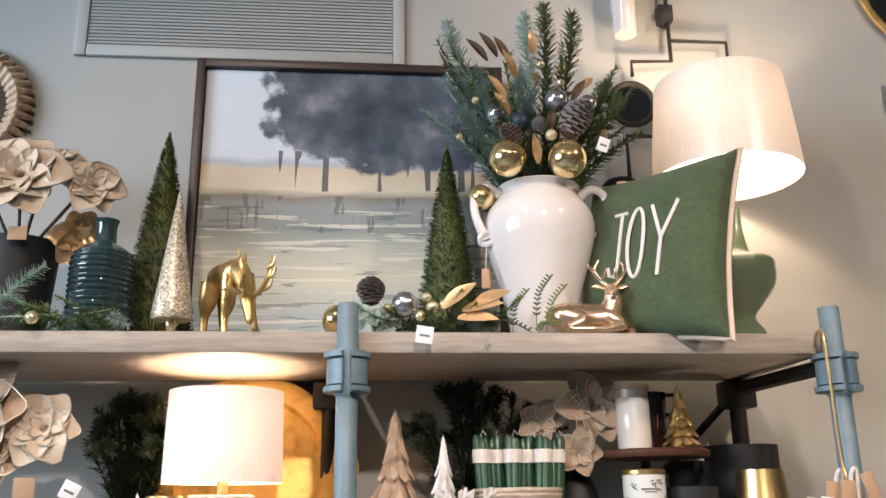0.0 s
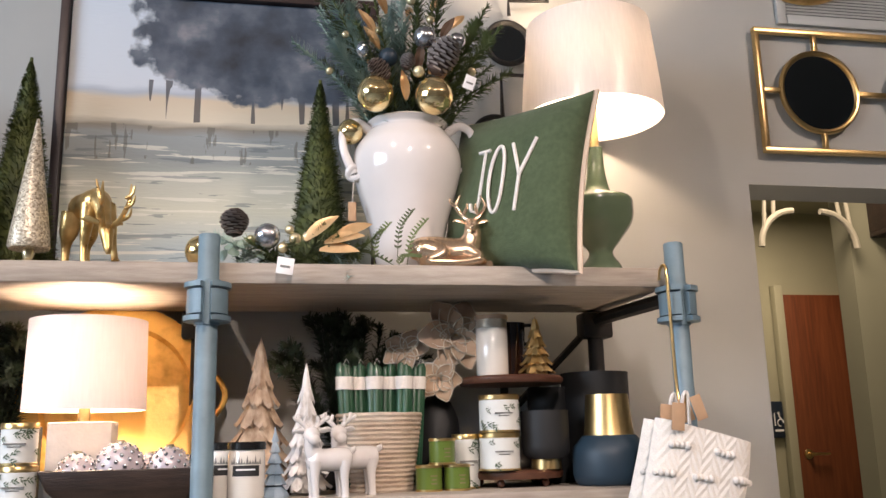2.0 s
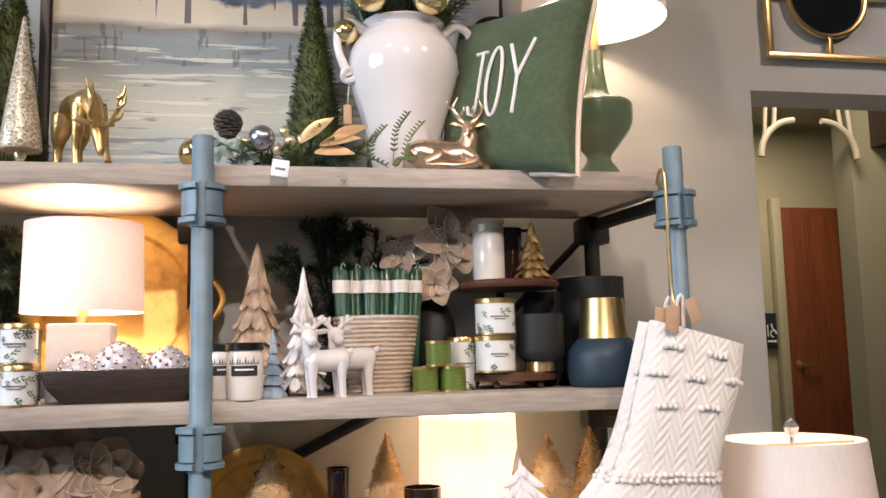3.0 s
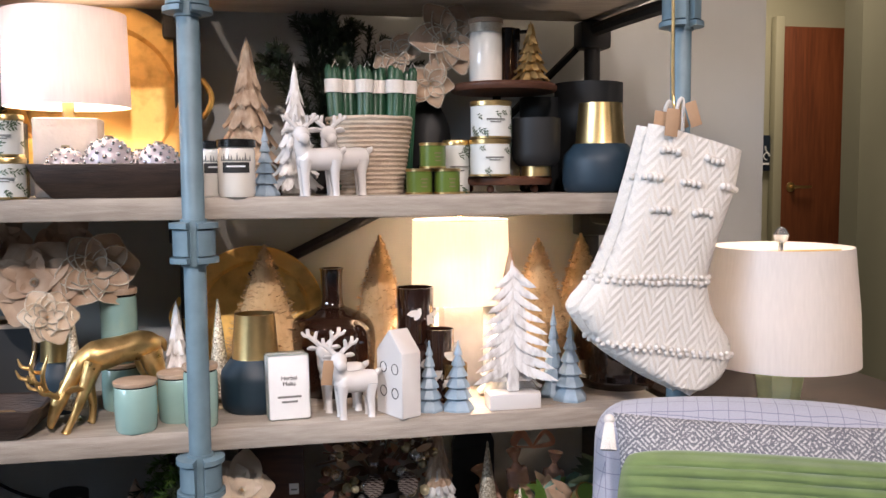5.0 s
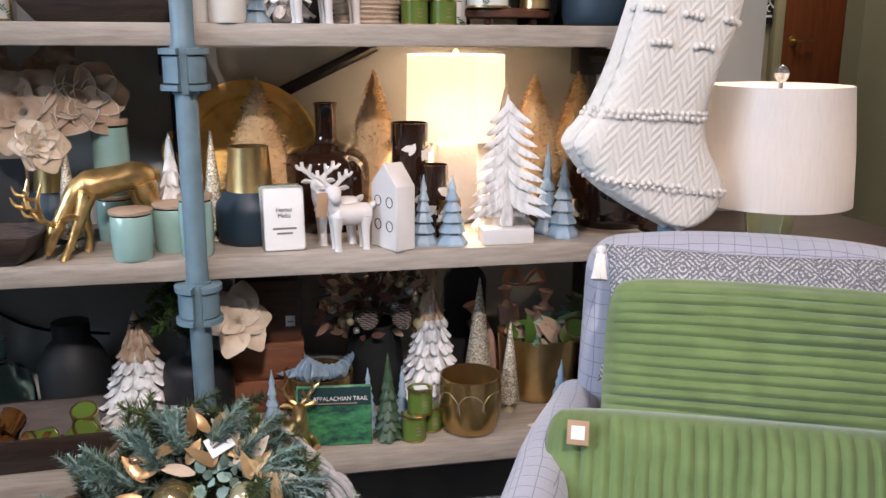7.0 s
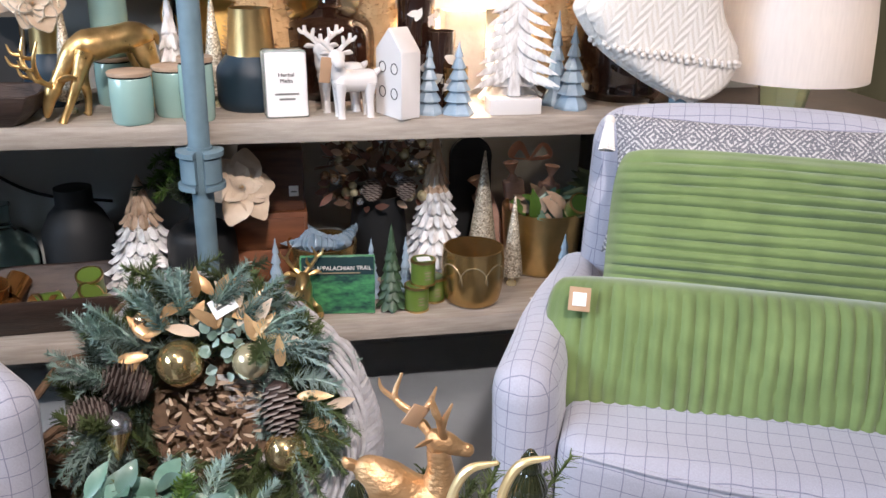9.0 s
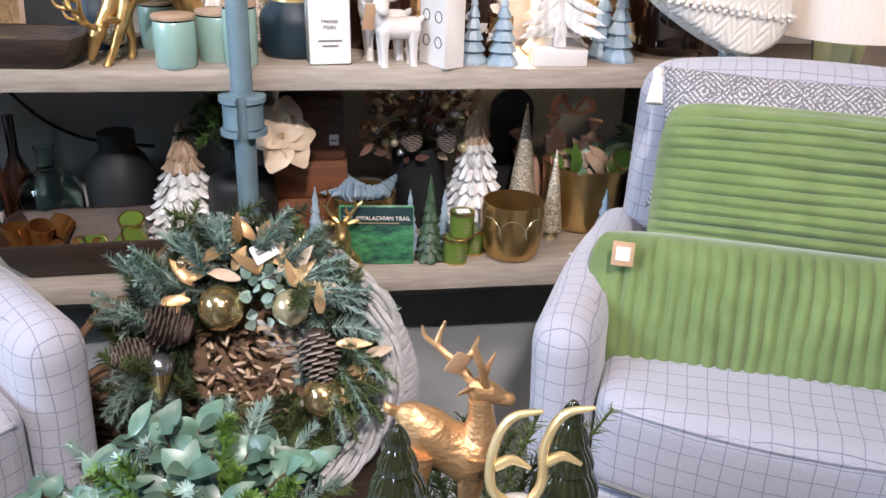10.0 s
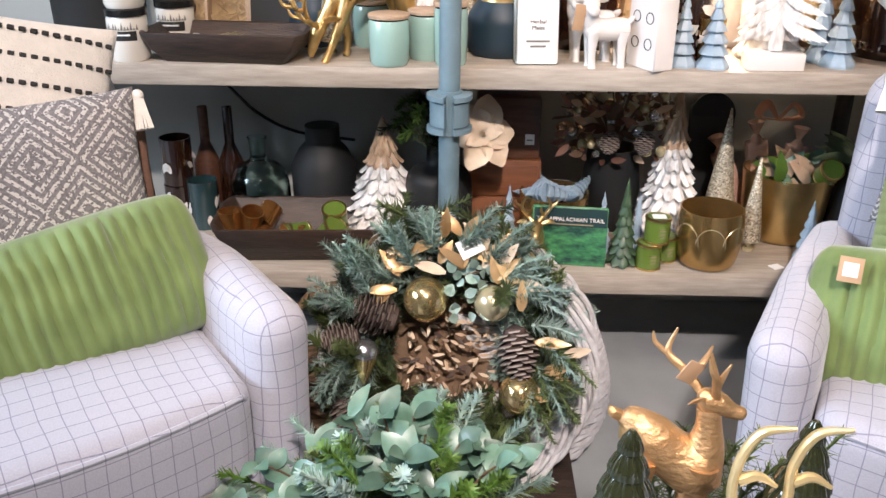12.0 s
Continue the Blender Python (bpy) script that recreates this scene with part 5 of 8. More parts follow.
def carved_bowl(at, length, width, h, label, rz=0):
    """A dough bowl with sloped ends and a hollow."""
    t = thing("wooden_tray", at, label, "wooden tray", "wooden trays", rz=rz)
    bm = bmesh.new()
    loops = []
    for z, k, w in ((0, 0.74, 0.66), (h * 0.45, 0.90, 0.88), (h, 1.0, 1.0), (h, 0.955, 0.92), (0.014, 0.72, 0.62)):
        lp = []
        for sx, sy in ((-1, -0.62), (-0.93, -1), (0.93, -1), (1, -0.62), (1, 0.62), (0.93, 1), (-0.93, 1), (-1, 0.62)):
            lp.append(bm.verts.new((sx * k * length / 2, sy * w * width / 2, z)))
        loops.append(lp)
    bm.faces.new(loops[0][::-1])
    for a, b in zip(loops, loops[1:]):
        for q in range(8):
            bm.faces.new((a[q], a[(q + 1) % 8], b[(q + 1) % 8], b[q]))
    bm.faces.new(loops[-1])
    bmesh.ops.bevel(bm, geom=list(bm.edges), offset=0.003, segments=2, profile=0.5, affect="EDGES", clamp_overlap=True)
    part("bowl", bm, M_DARKWOOD, t)
    return t


def small_tin(at, r=0.028, h=0.054, group="green candle tins", rz=0, rx=0):
    t = thing("candle_tin", at, "small moss green candle tin with gold rims", "candle tin", group, rz=rz, rx=rx)
    part("can", lathe([(0, 0), (r, 0), (r, h), (0, h)], 32), M_GREENTIN, t)
    part("rim", lathe([(r * 0.98, -0.0005), (r * 1.045, 0.0), (r * 1.045, 0.004), (r * 0.98, 0.005)], 32), M_BRASS, t)
    part("rim", lathe([(r * 0.98, h - 0.006), (r * 1.05, h - 0.005), (r * 1.05, h), (r * 0.90, h + 0.001), (r * 0.88, h - 0.002), (0, h - 0.002)], 32), M_BRASS, t)
    for k, w in enumerate((0.016, 0.012, 0.014)):
        part("print", moved(box(-w / 2, w / 2, -r - 0.0012, -r + 0.002, -0.0012, 0.0012), pose(0, 0, h * 0.6 - 0.008 * k, 0, 0, 12)), M_PALEBALL, t)
    return t


def leaf_tin(at, r=0.043, h=0.082, seed=1):
    """A tin with a printed fir wreath."""
    rng = random.Random(seed)
    t = thing("candle_tin", at, "white candle tin printed with fir sprigs, gold lid", "candle tin", "printed candle tins")
    part("can", lathe([(0, 0), (r, 0), (r, h - 0.012), (0, h - 0.012)], 40), M_TINLABEL, t)
    part("rim", lathe([(r * 0.98, 0), (r * 1.03, 0.0), (r * 1.03, 0.004), (r * 0.98, 0.005)], 40), M_BRASS, t)
    part("lid", lathe([(r * 0.98, h - 0.012), (r * 1.04, h - 0.011), (r * 1.04, h - 0.002), (r * 1.0, h), (0, h - 0.001)], 40), M_BRASS, t)
    bm = bmesh.new()
    for k in range(26):
        a = rng.uniform(0, 6.283)
        z = rng.choice((rng.uniform(0.008, 0.025), rng.uniform(h - 0.035, h - 0.018)))
        w = Vector((-math.sin(a), math.cos(a), rng.uniform(-1, 1)))
        p = Vector((math.cos(a), math.sin(a), 0)) * (r + 0.0005) + Vector((0, 0, z))
        for q in range(4):
            leaf_bm(bm, p + w * 0.003 * q, (w + Vector((0, 0, (-1) ** q * 0.9))), Vector((math.cos(a), math.sin(a), 0)), 0.009, 0.003, 0, 0.02, 2)
    part("leaf_print", bm, M_LEAFPRINT, t)
    part("print", moved(box(-0.020, 0.020, -r - 0.001, -r + 0.003, -0.0015, 0.0015), pose(0, 0, h * 0.5)), M_INKGREY, t)
    part("print", moved(box(-0.012, 0.012, -r - 0.001, -r + 0.003, -0.0012, 0.0012), pose(0, 0, h * 0.43)), M_INKGREY, t)
    return t


def jar_candle(at, r=0.036, h=0.112, rz=0):
    t = thing("jar_candle", at, "ivory jar candle with black lid and printed label", "candle", "jar candles", rz=rz)
    part("jar", lathe([(0, 0), (r * 0.9, 0), (r, 0.008), (r, h * 0.80), (r * 0.93, h * 0.87), (0, h * 0.87)], 36), M_WAX, t)
    part("lid", lathe([(r * 0.9, h * 0.86), (r * 1.04, h * 0.865), (r * 1.04, h * 0.985), (r * 0.98, h), (0, h)], 36), M_BLACKLID, t)
    bm = bmesh.new()
    n = 14
    for a, b, z0, z1 in ((-0.75, 0.75, h * 0.42, h * 0.60),):
        lo = [bm.verts.new(((r + 0.0008) * math.sin(a + (b - a) * k / n), -(r + 0.0008) * math.cos(a + (b - a) * k / n), z0)) for k in range(n + 1)]
        hi = [bm.verts.new((v.co.x, v.co.y, z1)) for v in lo]
        for k in range(n):
            bm.faces.new((lo[k], lo[k + 1], hi[k + 1], hi[k]))
    part("label_band", bm, M_INK, t)
    bm = bmesh.new()
    for k in range(12):
        a = -0.8 + 1.6 * k / 11
        hh = h * (0.10 + 0.06 * math.sin(k * 2.3))
        c = Vector((math.sin(a) * (r + 0.001), -math.cos(a) * (r + 0.001), h * 0.62))
        s = Vector((math.cos(a), math.sin(a), 0)) * 0.0028
        bm.faces.new([bm.verts.new(p) for p in (c - s, c + s, c + Vector((0, 0, hh)))])
    part("tree_print", bm, M_INKGREY, t)
    part("print", moved(box(-0.018, 0.018, -r - 0.0016, -r + 0.003, -0.0016, 0.0016), pose(0, 0, h * 0.53)), M_PAPERWHITE, t)
    return t


def shingle_tree(at, h, r, m, label, seed=1, tip=None, group="resin trees", tiers=6, per=9, stand=False):
    t = thing("resin_tree", at, label, "decorative tree", group)
    body = shingle_tree_bm(h, r, tiers, per, seed)
    for f in body.faces:
        f.material_index = 1 if tip and f.calc_center_median().z > h * 0.60 else 0
    part("tree_body", body, [m, tip] if tip else m, t, angle=60)
    part("tip", lathe([(r * 0.16, h * 0.86), (r * 0.10, h * 0.93), (0, h * 1.01)], 10), tip or m, t)
    return t


def facet_tree(at, h, r, m=None, label="dusty blue faceted tree ornament", tiers=6, rz=0, rx=0, ry=0):
    t = thing("faceted_tree", at, label, "decorative tree", "faceted trees", rz=rz, rx=rx, ry=ry)
    part("tree", facet_tree_bm(h, r, tiers), m or M_RESINBLUE, t, smooth=False)
    return t


def glitter_cone(at, h, r):
    t = thing("glitter_cone_tree", at, "champagne glitter cone tree", "cone tree", "glitter cone trees")
    part("foot", lathe([(0, 0), (r * 0.5, 0), (r * 0.5, 0.006), (r * 0.25, 0.012), (r * 0.25, 0.026), (0, 0.026)], 16), M_PALEBALL, t)
    part("cone", lathe([(0, 0.026), (r * 0.95, 0.026), (r, 0.032), (0.002, h), (0, h + 0.002)], 32, wob=lambda a, z: 1 + 0.05 * noise.noise((math.cos(a) * 9, math.sin(a) * 9, z * 90))), M_GLITTER, t)
    return t


def white_deer(at, rz, s=1.0, antler=1.0):
    d = tagged(link("reindeer_figurine", moved(reindeer_bm(antler), Matrix.Scale(s, 4)), M_WHITE), "white glazed ceramic reindeer figurine", "deer figurine", "white reindeer figurines")
    d.matrix_basis = pose(*at, 0, 0, rz)
    return d


def mint_jar(at, r=0.041, h=0.10, lid=True, label="mint glazed jar candle with a wooden lid"):
    t = thing("mint_jar", at, label, "jar", "mint jars")
    part("jar", lathe([(0, 0), (r * 0.86, 0), (r * 0.95, 0.006), (r, h * 0.5), (r * 0.97, h * 0.86), (r * 0.90, h * 0.9), (r * 0.86, h * 0.9), (r * 0.88, h * 0.8), (0, h * 0.8)], 36), M_MINT, t)
    part("seal", lathe([(r * 0.85, h * 0.885), (r * 0.93, h * 0.89), (r * 0.93, h * 0.92), (0, h * 0.92)], 32), M_BLACKLID, t)
    part("lid", lathe([(0, h * 0.92), (r * 1.0, h * 0.92), (r * 1.02, h * 0.935), (r * 1.02, h * 0.99), (r * 0.99, h), (0, h)], 36), M_LIDWOOD, t)
    return t


def gold_neck_vase(at, r, h, label="navy ceramic vase with a satin gold neck"):
    t = thing("two_tone_vase", at, label, "vase", "two tone vases")
    part("body", lathe([(0, 0), (r * 0.84, 0), (r * 0.93, 0.006), (r * 0.99, h * 0.12), (r, h * 0.34), (r * 0.96, h * 0.42), (r * 0.70, h * 0.545), (0, h * 0.55)], 44), M_NAVY, t)
    part("neck", lathe([(r * 0.66, h * 0.545), (r * 0.65, h * 0.56), (r * 0.56, h * 1.0), (r * 0.53, h * 1.0), (r * 0.60, h * 0.6), (0, h * 0.6)], 44), M_BRASS, t)
    return t


def tan_brush(at, h, r, seed):
    t = thing("sisal_brush_tree", at, "tan sisal bottle brush tree", "brush tree", "tan brush trees")
    part("foot", lathe([(0, 0), (0.03, 0), (0.03, 0.012), (0.006, 0.02), (0.006, 0.05), (0, 0.05)], 20), M_LIDWOOD, t)
    part("bristle_cone", bristle_cone_bm(h - 0.05, r, 3400, seed, 0.05, 0.0015, 0.90), M_BRISTLETAN, t, smooth=False)
    return t


def cedar_bush(at, r, h, m, label, seed, pot_r=0.05, pot_h=0.10, count=46):
    t = thing("potted_greenery", at, label, "plant", "potted greenery")
    part("pot", lathe([(0, 0), (pot_r * 0.8, 0), (pot_r, pot_h), (pot_r * 0.9, pot_h), (0, pot_h * 0.8)], 28), M_BLACK, t)
    rng = random.Random(seed)
    for k in range(count):
        a, lean = rng.uniform(0, 6.283), rng.uniform(0.05, 1.15)
        e = Vector((math.cos(a) * math.sin(lean) * r, math.sin(a) * math.sin(lean) * r * 0.4, h * math.cos(lean * 0.8)))
        b = Vector((0, 0, pot_h * 0.8))
        part("twig", sprig_bm([b, b + e * 0.4, b + e * 0.75 + Vector((0, 0, 0.01)), b + e * rng.uniform(0.85, 1.0) + Vector((rng.uniform(-.03, .03), -0.02, -0.02))], 0.032, 170, 1.0, 0.0026, rng=rng), m, t)
    return t


# ---- on the second shelf ----
block_lamp((-0.255, 0.20, S2), 0.122, 0.183, 0.370, 0.125, 0.160, M_SHADEPINK, "small lit table lamp on a cement block", 10.0)
tray_disc((-0.225, 0.405, S2 + 0.218), 0.218, 82, "large round hammered gold tray leaning on the wall")
bowl = carved_bowl((-0.150, 0.125, S2), 0.32, 0.19, 0.066, "dark carved wooden dough bowl of ornaments")
for x, y, r in ((-0.243, 0.10, 0.036), (-0.163, 0.095, 0.045), (-0.070, 0.10, 0.040), (-0.115, 0.155, 0.034)):
    o = thing("beaded_ornament", (x, y, S2 + 0.026 + r), "pearl beaded ball ornament with silver studs", "ornament", "beaded ornaments")
    part("ball", ball((0, 0, 0), r, None, 24, 14), M_BEADBALL, o)
    bm = bmesh.new()
    for k in range(90):
        z = 1 - 2 * (k + 0.5) / 90
        a = k * 2.39996
        q = math.sqrt(1 - z * z)
        ball((r * q * math.cos(a), r * q * math.sin(a), r * z), 0.0042 * (r / 0.04), bm, 7, 4)
    part("bead_cover", bm, M_SILVERBALL, o)
    part("cap", lathe([(0.008, r * 0.97), (0.008, r * 1.12), (0, r * 1.12)], 12), M_PALEBALL, o)
leaf_tin((-0.338, 0.055, S2), 0.033, 0.078, 1)
leaf_tin((-0.340, 0.055, S2 + 0.079), 0.033, 0.078, 2)
jar_candle((0.081, 0.048, S2))
jar_candle((0.030, 0.14, S2), rz=20)
shingle_tree((0.102, 0.23, S2 + 0.012), 0.325, 0.078, M_RESINTAN, "tan washed resin tree with drooping leaves", 3, tiers=7)
pl = tagged(link("display_block", box(0.04, 0.17, 0.17, 0.29, S2, S2 + 0.012, 0.002), M_DARKWOOD), "low dark wooden display block", "display block")
shingle_tree((0.200, 0.165, S2), 0.275, 0.052, M_RESINWHITE, "white resin tree with drooping leaves", 4, tiers=8)
facet_tree((0.136, 0.105, S2), 0.142, 0.028)
white_deer((0.236, 0.045, S2), 192, 0.86, 0.85)
white_deer((0.294, 0.098, S2), 190, 0.88, 0.85)

bk = thing("seagrass_basket", (0.362, 0.215, S2), "pale seagrass basket holding bundled taper candles", "basket")
for k in range(17):
    z = 0.005 + k * 0.0098
    r = 0.070 + 0.021 * k / 16
    part("coil", tube([((r + 0.0015 * noise.noise((a, k, 0))) * math.cos(a), (r + 0.001 * noise.noise((a, 0, k))) * math.sin(a), z + 0.001 * noise.noise((a * 2, k, 3)), 0.0062) for a in [2 * math.pi * q / 40 for q in range(41)]], 6, closed_ends=False), M_SEAGRASS if k < 15 else M_SEAGRASSPALE, bk)
part("bottom", lathe([(0, 0.004), (0.07, 0.004), (0.07, 0.010), (0, 0.010)], 32), M_SEAGRASS, bk)
cb = thing("taper_candle_bundle", (0.362, 0.215, S2 + 0.011), "bundles of dark green taper candles with paper bands", "candles")
for b in range(6):
    bx, by = -0.066 + 0.028 * b, -0.02 + 0.02 * (b % 2)
    for k in range(5):
        a = 2 * math.pi * k / 5
        x, y = bx + 0.010 * math.cos(a), by + 0.010 * math.sin(a)
        hh = 0.262 + 0.006 * math.sin(b * 3 + k)
        tlt = 0.22 * bx
        part("taper_candle", tube([(x, y, 0.0, 0.0088), (x + tlt, y, hh - 0.01, 0.0082), (x + tlt, y, hh, 0.004)], 10), M_DARKGREEN, cb)
    part("paper_band", moved(lathe([(0.0195, 0.208), (0.0200, 0.208), (0.0200, 0.236), (0.0195, 0.236)], 20), pose(bx * 1.18, by, 0)), M_CREAMKNIT, cb)
    part("wick", tube([(bx * 1.22, by, 0.262, 0.001), (bx * 1.22 + 0.006, by - 0.006, 0.276, 0.001), (bx * 1.22 + 0.012, by - 0.008, 0.266, 0.001)], 4), M_CREAMKNIT, cb)

cedar_bush((0.29, 0.345, S2), 0.23, 0.37, M_DARKLEAF, "dark cedar greenery in a black pot", 31, count=44)
cedar_bush((-0.47, 0.345, S2), 0.15, 0.34, M_DARKLEAF, "dark cedar greenery in a black pot", 32, count=40)
bv = thing("flower_vase", (0.508, 0.30, S2), "black bottle vase with glittered magnolia blooms", "vase")
part("vase", lathe([(0, 0)] + [tuple(p) for p in smooth_curve([(0.045, 0), (0.055, 0.03), (0.052, 0.14), (0.035, 0.19), (0.016, 0.215), (0.016, 0.24)], 5)] + [(0.012, 0.24), (0, 0.2)], 32), M_BLACK, bv)
bloom(bv, (0.035, -0.06, 0.34), (0.1, -1, 0.15), 0.095, (6, 5, 4), M_PETALTAN, M_PETALEDGE, 41, wide=0.36)
bloom(bv, (-0.075, -0.03, 0.31), (-0.4, -1, 0.4), 0.06, (5, 4), M_PETALTAN, M_PETALEDGE, 42, wide=0.36)
bloom(bv, (-0.005, -0.07, 0.245), (-0.2, -1, -0.1), 0.06, (5, 4), M_PETALTAN, M_PETALEDGE, 43, wide=0.36)
part("stem", tube([(0, 0, 0.2, 0.003), (0.02, -0.02, 0.28, 0.003), (0.035, -0.05, 0.34, 0.003)], 6), M_BARK, bv)

st = thing("tiered_riser", (0.675, 0.245, S2), "two tier walnut riser stand", "display stand")
part("lower_board", lathe([(0, 0.018), (0.108, 0.018), (0.112, 0.024), (0.112, 0.032), (0.106, 0.037), (0, 0.037)], 48), M_WALNUT, st)
for a in (0.6, 2.5, 4.1, 5.4):
    part("foot", ball((0.085 * math.cos(a), 0.085 * math.sin(a), 0.009), 0.009), M_WALNUT, st)
part("column", lathe([(0.010, 0.037), (0.010, 0.225)], 14, at=(0.0, 0.06, 0)), M_BLACKIRON, st)
part("upper_board", lathe([(0, 0.228), (0.118, 0.228), (0.122, 0.234), (0.122, 0.240), (0.117, 0.245), (0, 0.245)], 48), M_WALNUT, st)
leaf_tin((0.625, 0.175, S2 + 0.0375), 0.0445, 0.082, 3)
leaf_tin((0.627, 0.175, S2 + 0.120), 0.0445, 0.082, 4)
leaf_tin((0.556, 0.21, S2), 0.030, 0.118, 5)
wj = thing("canister", (0.626, 0.215, S2 + 0.2455), "white ceramic canister with a patterned glass band", "canister")
part("body", lathe([(0, 0), (0.034, 0), (0.037, 0.006), (0.037, 0.108), (0.034, 0.112), (0, 0.112)], 36), M_WAX, wj)
part("band", lathe([(0.0345, 0.111), (0.036, 0.112), (0.036, 0.130), (0.0345, 0.131)], 36), M_PETALEDGE, wj)
part("lid", lathe([(0.033, 0.130), (0.039, 0.131), (0.039, 0.140), (0, 0.142)], 36), M_LIDWOOD, wj)
jg = thing("mug", (0.690, 0.275, S2 + 0.2455), "dark brown mug with a square black handle", "mug")
part("cup", lathe([(0, 0), (0.03, 0), (0.032, 0.10), (0.029, 0.10), (0.027, 0.01), (0, 0.01)], 28), M_GLASSBROWN, jg)
part("handle", tube([(0.03, 0, 0.125, 0.004), (0.062, 0, 0.128, 0.004), (0.066, 0, 0.122, 0.004), (0.066, 0, 0.085, 0.004), (0.062, 0, 0.08, 0.004), (0.03, 0, 0.082, 0.004)], 8), M_BLACKIRON, jg)
part("rim", lathe([(0.030, 0.099), (0.033, 0.10), (0.033, 0.13), (0.030, 0.131)], 28), M_GLASSBROWN, jg)
for x, y, h in ((0.728, 0.205, 0.14), (0.672, 0.315, 0.165)):
    gt = thing("gold_tree", (x, y, S2 + 0.2455), "small gold resin tree", "decorative tree", "gold trees")
    part("tree_body", shingle_tree_bm(h, 0.042, 6, 8, 9), M_GOLD, gt)
    part("foot", lathe([(0, 0), (0.02, 0), (0.02, 0.01), (0, 0.012)], 16), M_GOLDLEAF, gt)
for x, y, z in ((0.460, 0.145, 0), (0.522, 0.148, 0), (0.491, 0.150, 0.0552)):
    small_tin((x, y, S2 + z))
bp_ = thing("footed_planter", (0.735, 0.185, S2 + 0.0375), "matte black planter on a gold foot", "planter")
part("foot", lathe([(0, 0), (0.034, 0), (0.033, 0.022), (0, 0.022)], 32), M_BRASS, bp_)
part("pot", lathe([(0, 0.022), (0.040, 0.022), (0.052, 0.034), (0.054, 0.05), (0.054, 0.128), (0.049, 0.128), (0.049, 0.05), (0, 0.04)], 40), M_BLACK, bp_)
bb = thing("cylinder_planter", (0.905, 0.31, S2), "tall matte black cylinder planter", "planter", "black planters")
part("pot", lathe([(0, 0), (0.078, 0), (0.082, 0.006), (0.082, 0.258), (0.076, 0.258), (0.076, 0.03), (0, 0.03)], 44), M_BLACK, bb)
bc = thing("cylinder_planter", (0.800, 0.345, S2), "matte black cylinder planter behind the riser", "planter", "black planters")
part("pot", lathe([(0, 0), (0.05, 0), (0.055, 0.006), (0.055, 0.225), (0.05, 0.225), (0.05, 0.03), (0, 0.03)], 40), M_BLACK, bc)
gold_neck_vase((0.875, 0.155, S2), 0.085, 0.198)
tub = thing("cream_pot", (-0.545, 0.13, S2), "cream ceramic plant pot", "pot")
part("pot", lathe([(0, 0), (0.045, 0), (0.062, 0.115), (0.056, 0.115), (0.04, 0.01), (0, 0.01)], 36), M_WAX, tub)
glitter_cone((-0.455, 0.10, S2), 0.155, 0.022)
shingle_tree((-0.405, 0.12, S2), 0.165, 0.034, M_RESINWHITE, "small white resin tree", 8, tiers=6)
bx = thing("black_box", (-0.405, 0.25, S2), "square matte black gift box", "box")
part("box", box(-0.05, 0.05, -0.04, 0.04, 0, 0.155, 0.003), M_BLACK, bx)
fl = thing("flower_vase", (-0.70, 0.22, S2), "dark vase with velvet tan magnolia blooms", "vase")
part("vase", lathe([(0, 0), (0.06, 0), (0.07, 0.08), (0.05, 0.14), (0, 0.14)], 32), M_BLACK, fl)
for k, (x, z, r) in enumerate(((-0.03, 0.33, 0.11), (0.10, 0.29, 0.08), (-0.02, 0.23, 0.09), (-0.12, 0.27, 0.09))):
    bloom(fl, (x, -0.08, z), (0.3 * (k - 1), -1, 0.2), r, (6, 5, 4), M_PETALTAN if k != 1 else M_PETAL, M_PETALEDGE, 50 + k)
tag_part(fl, (0.08, -0.10, 0.175), 0.04, 0.04, white=False)
tag_part(fl, (0.16, -0.08, 0.17), 0.035, 0.035, ry=25)

# ---- hook and stocking on the end post ----
def chevron_knit():
    m, n, l, b = nodes_of("cream_chevron_knit", (0.80, 0.76, 0.71), 0.95)
    tc, sp = n.new("ShaderNodeTexCoord"), n.new("ShaderNodeSeparateXYZ")
    l.new(tc.outputs["Object"], sp.inputs[0])
    u = math_node(n, l, "PINGPONG", math_node(n, l, "MULTIPLY_ADD", sp.outputs[2], -0.28, sp.outputs[0]), 0.024)
    w = math_node(n, l, "FRACT", math_node(n, l, "MULTIPLY", math_node(n, l, "MULTIPLY_ADD", u, 1.7, math_node(n, l, "MULTIPLY_ADD", sp.outputs[0], 0.3, sp.outputs[2])), 1 / 0.026))
    ridge = math_node(n, l, "PINGPONG", w, 0.5)
    g = n.new("ShaderNodeTexNoise")
    g.inputs["Scale"].default_value = 330
    l.new(tc.outputs["Object"], g.inputs["Vector"])
    hgt = math_node(n, l, "MULTIPLY_ADD", g.outputs[0], 0.5, ridge)
    bp = n.new("ShaderNodeBump")
    bp.inputs["Strength"].default_value, bp.inputs["Distance"].default_value = 0.6, 0.005
    l.new(hgt, bp.inputs["Height"])
    l.new(bp.outputs[0], b.inputs["Normal"])
    mx = n.new("ShaderNodeMix")
    mx.data_type = "RGBA"
    l.new(g.outputs[0], mx.inputs["Factor"])
    mx.inputs["A"].default_value, mx.inputs["B"].default_value = (0.68, 0.64, 0.58, 1), (0.88, 0.85, 0.80, 1)
    l.new(mx.outputs["Result"], b.inputs["Base Color"])
    return m


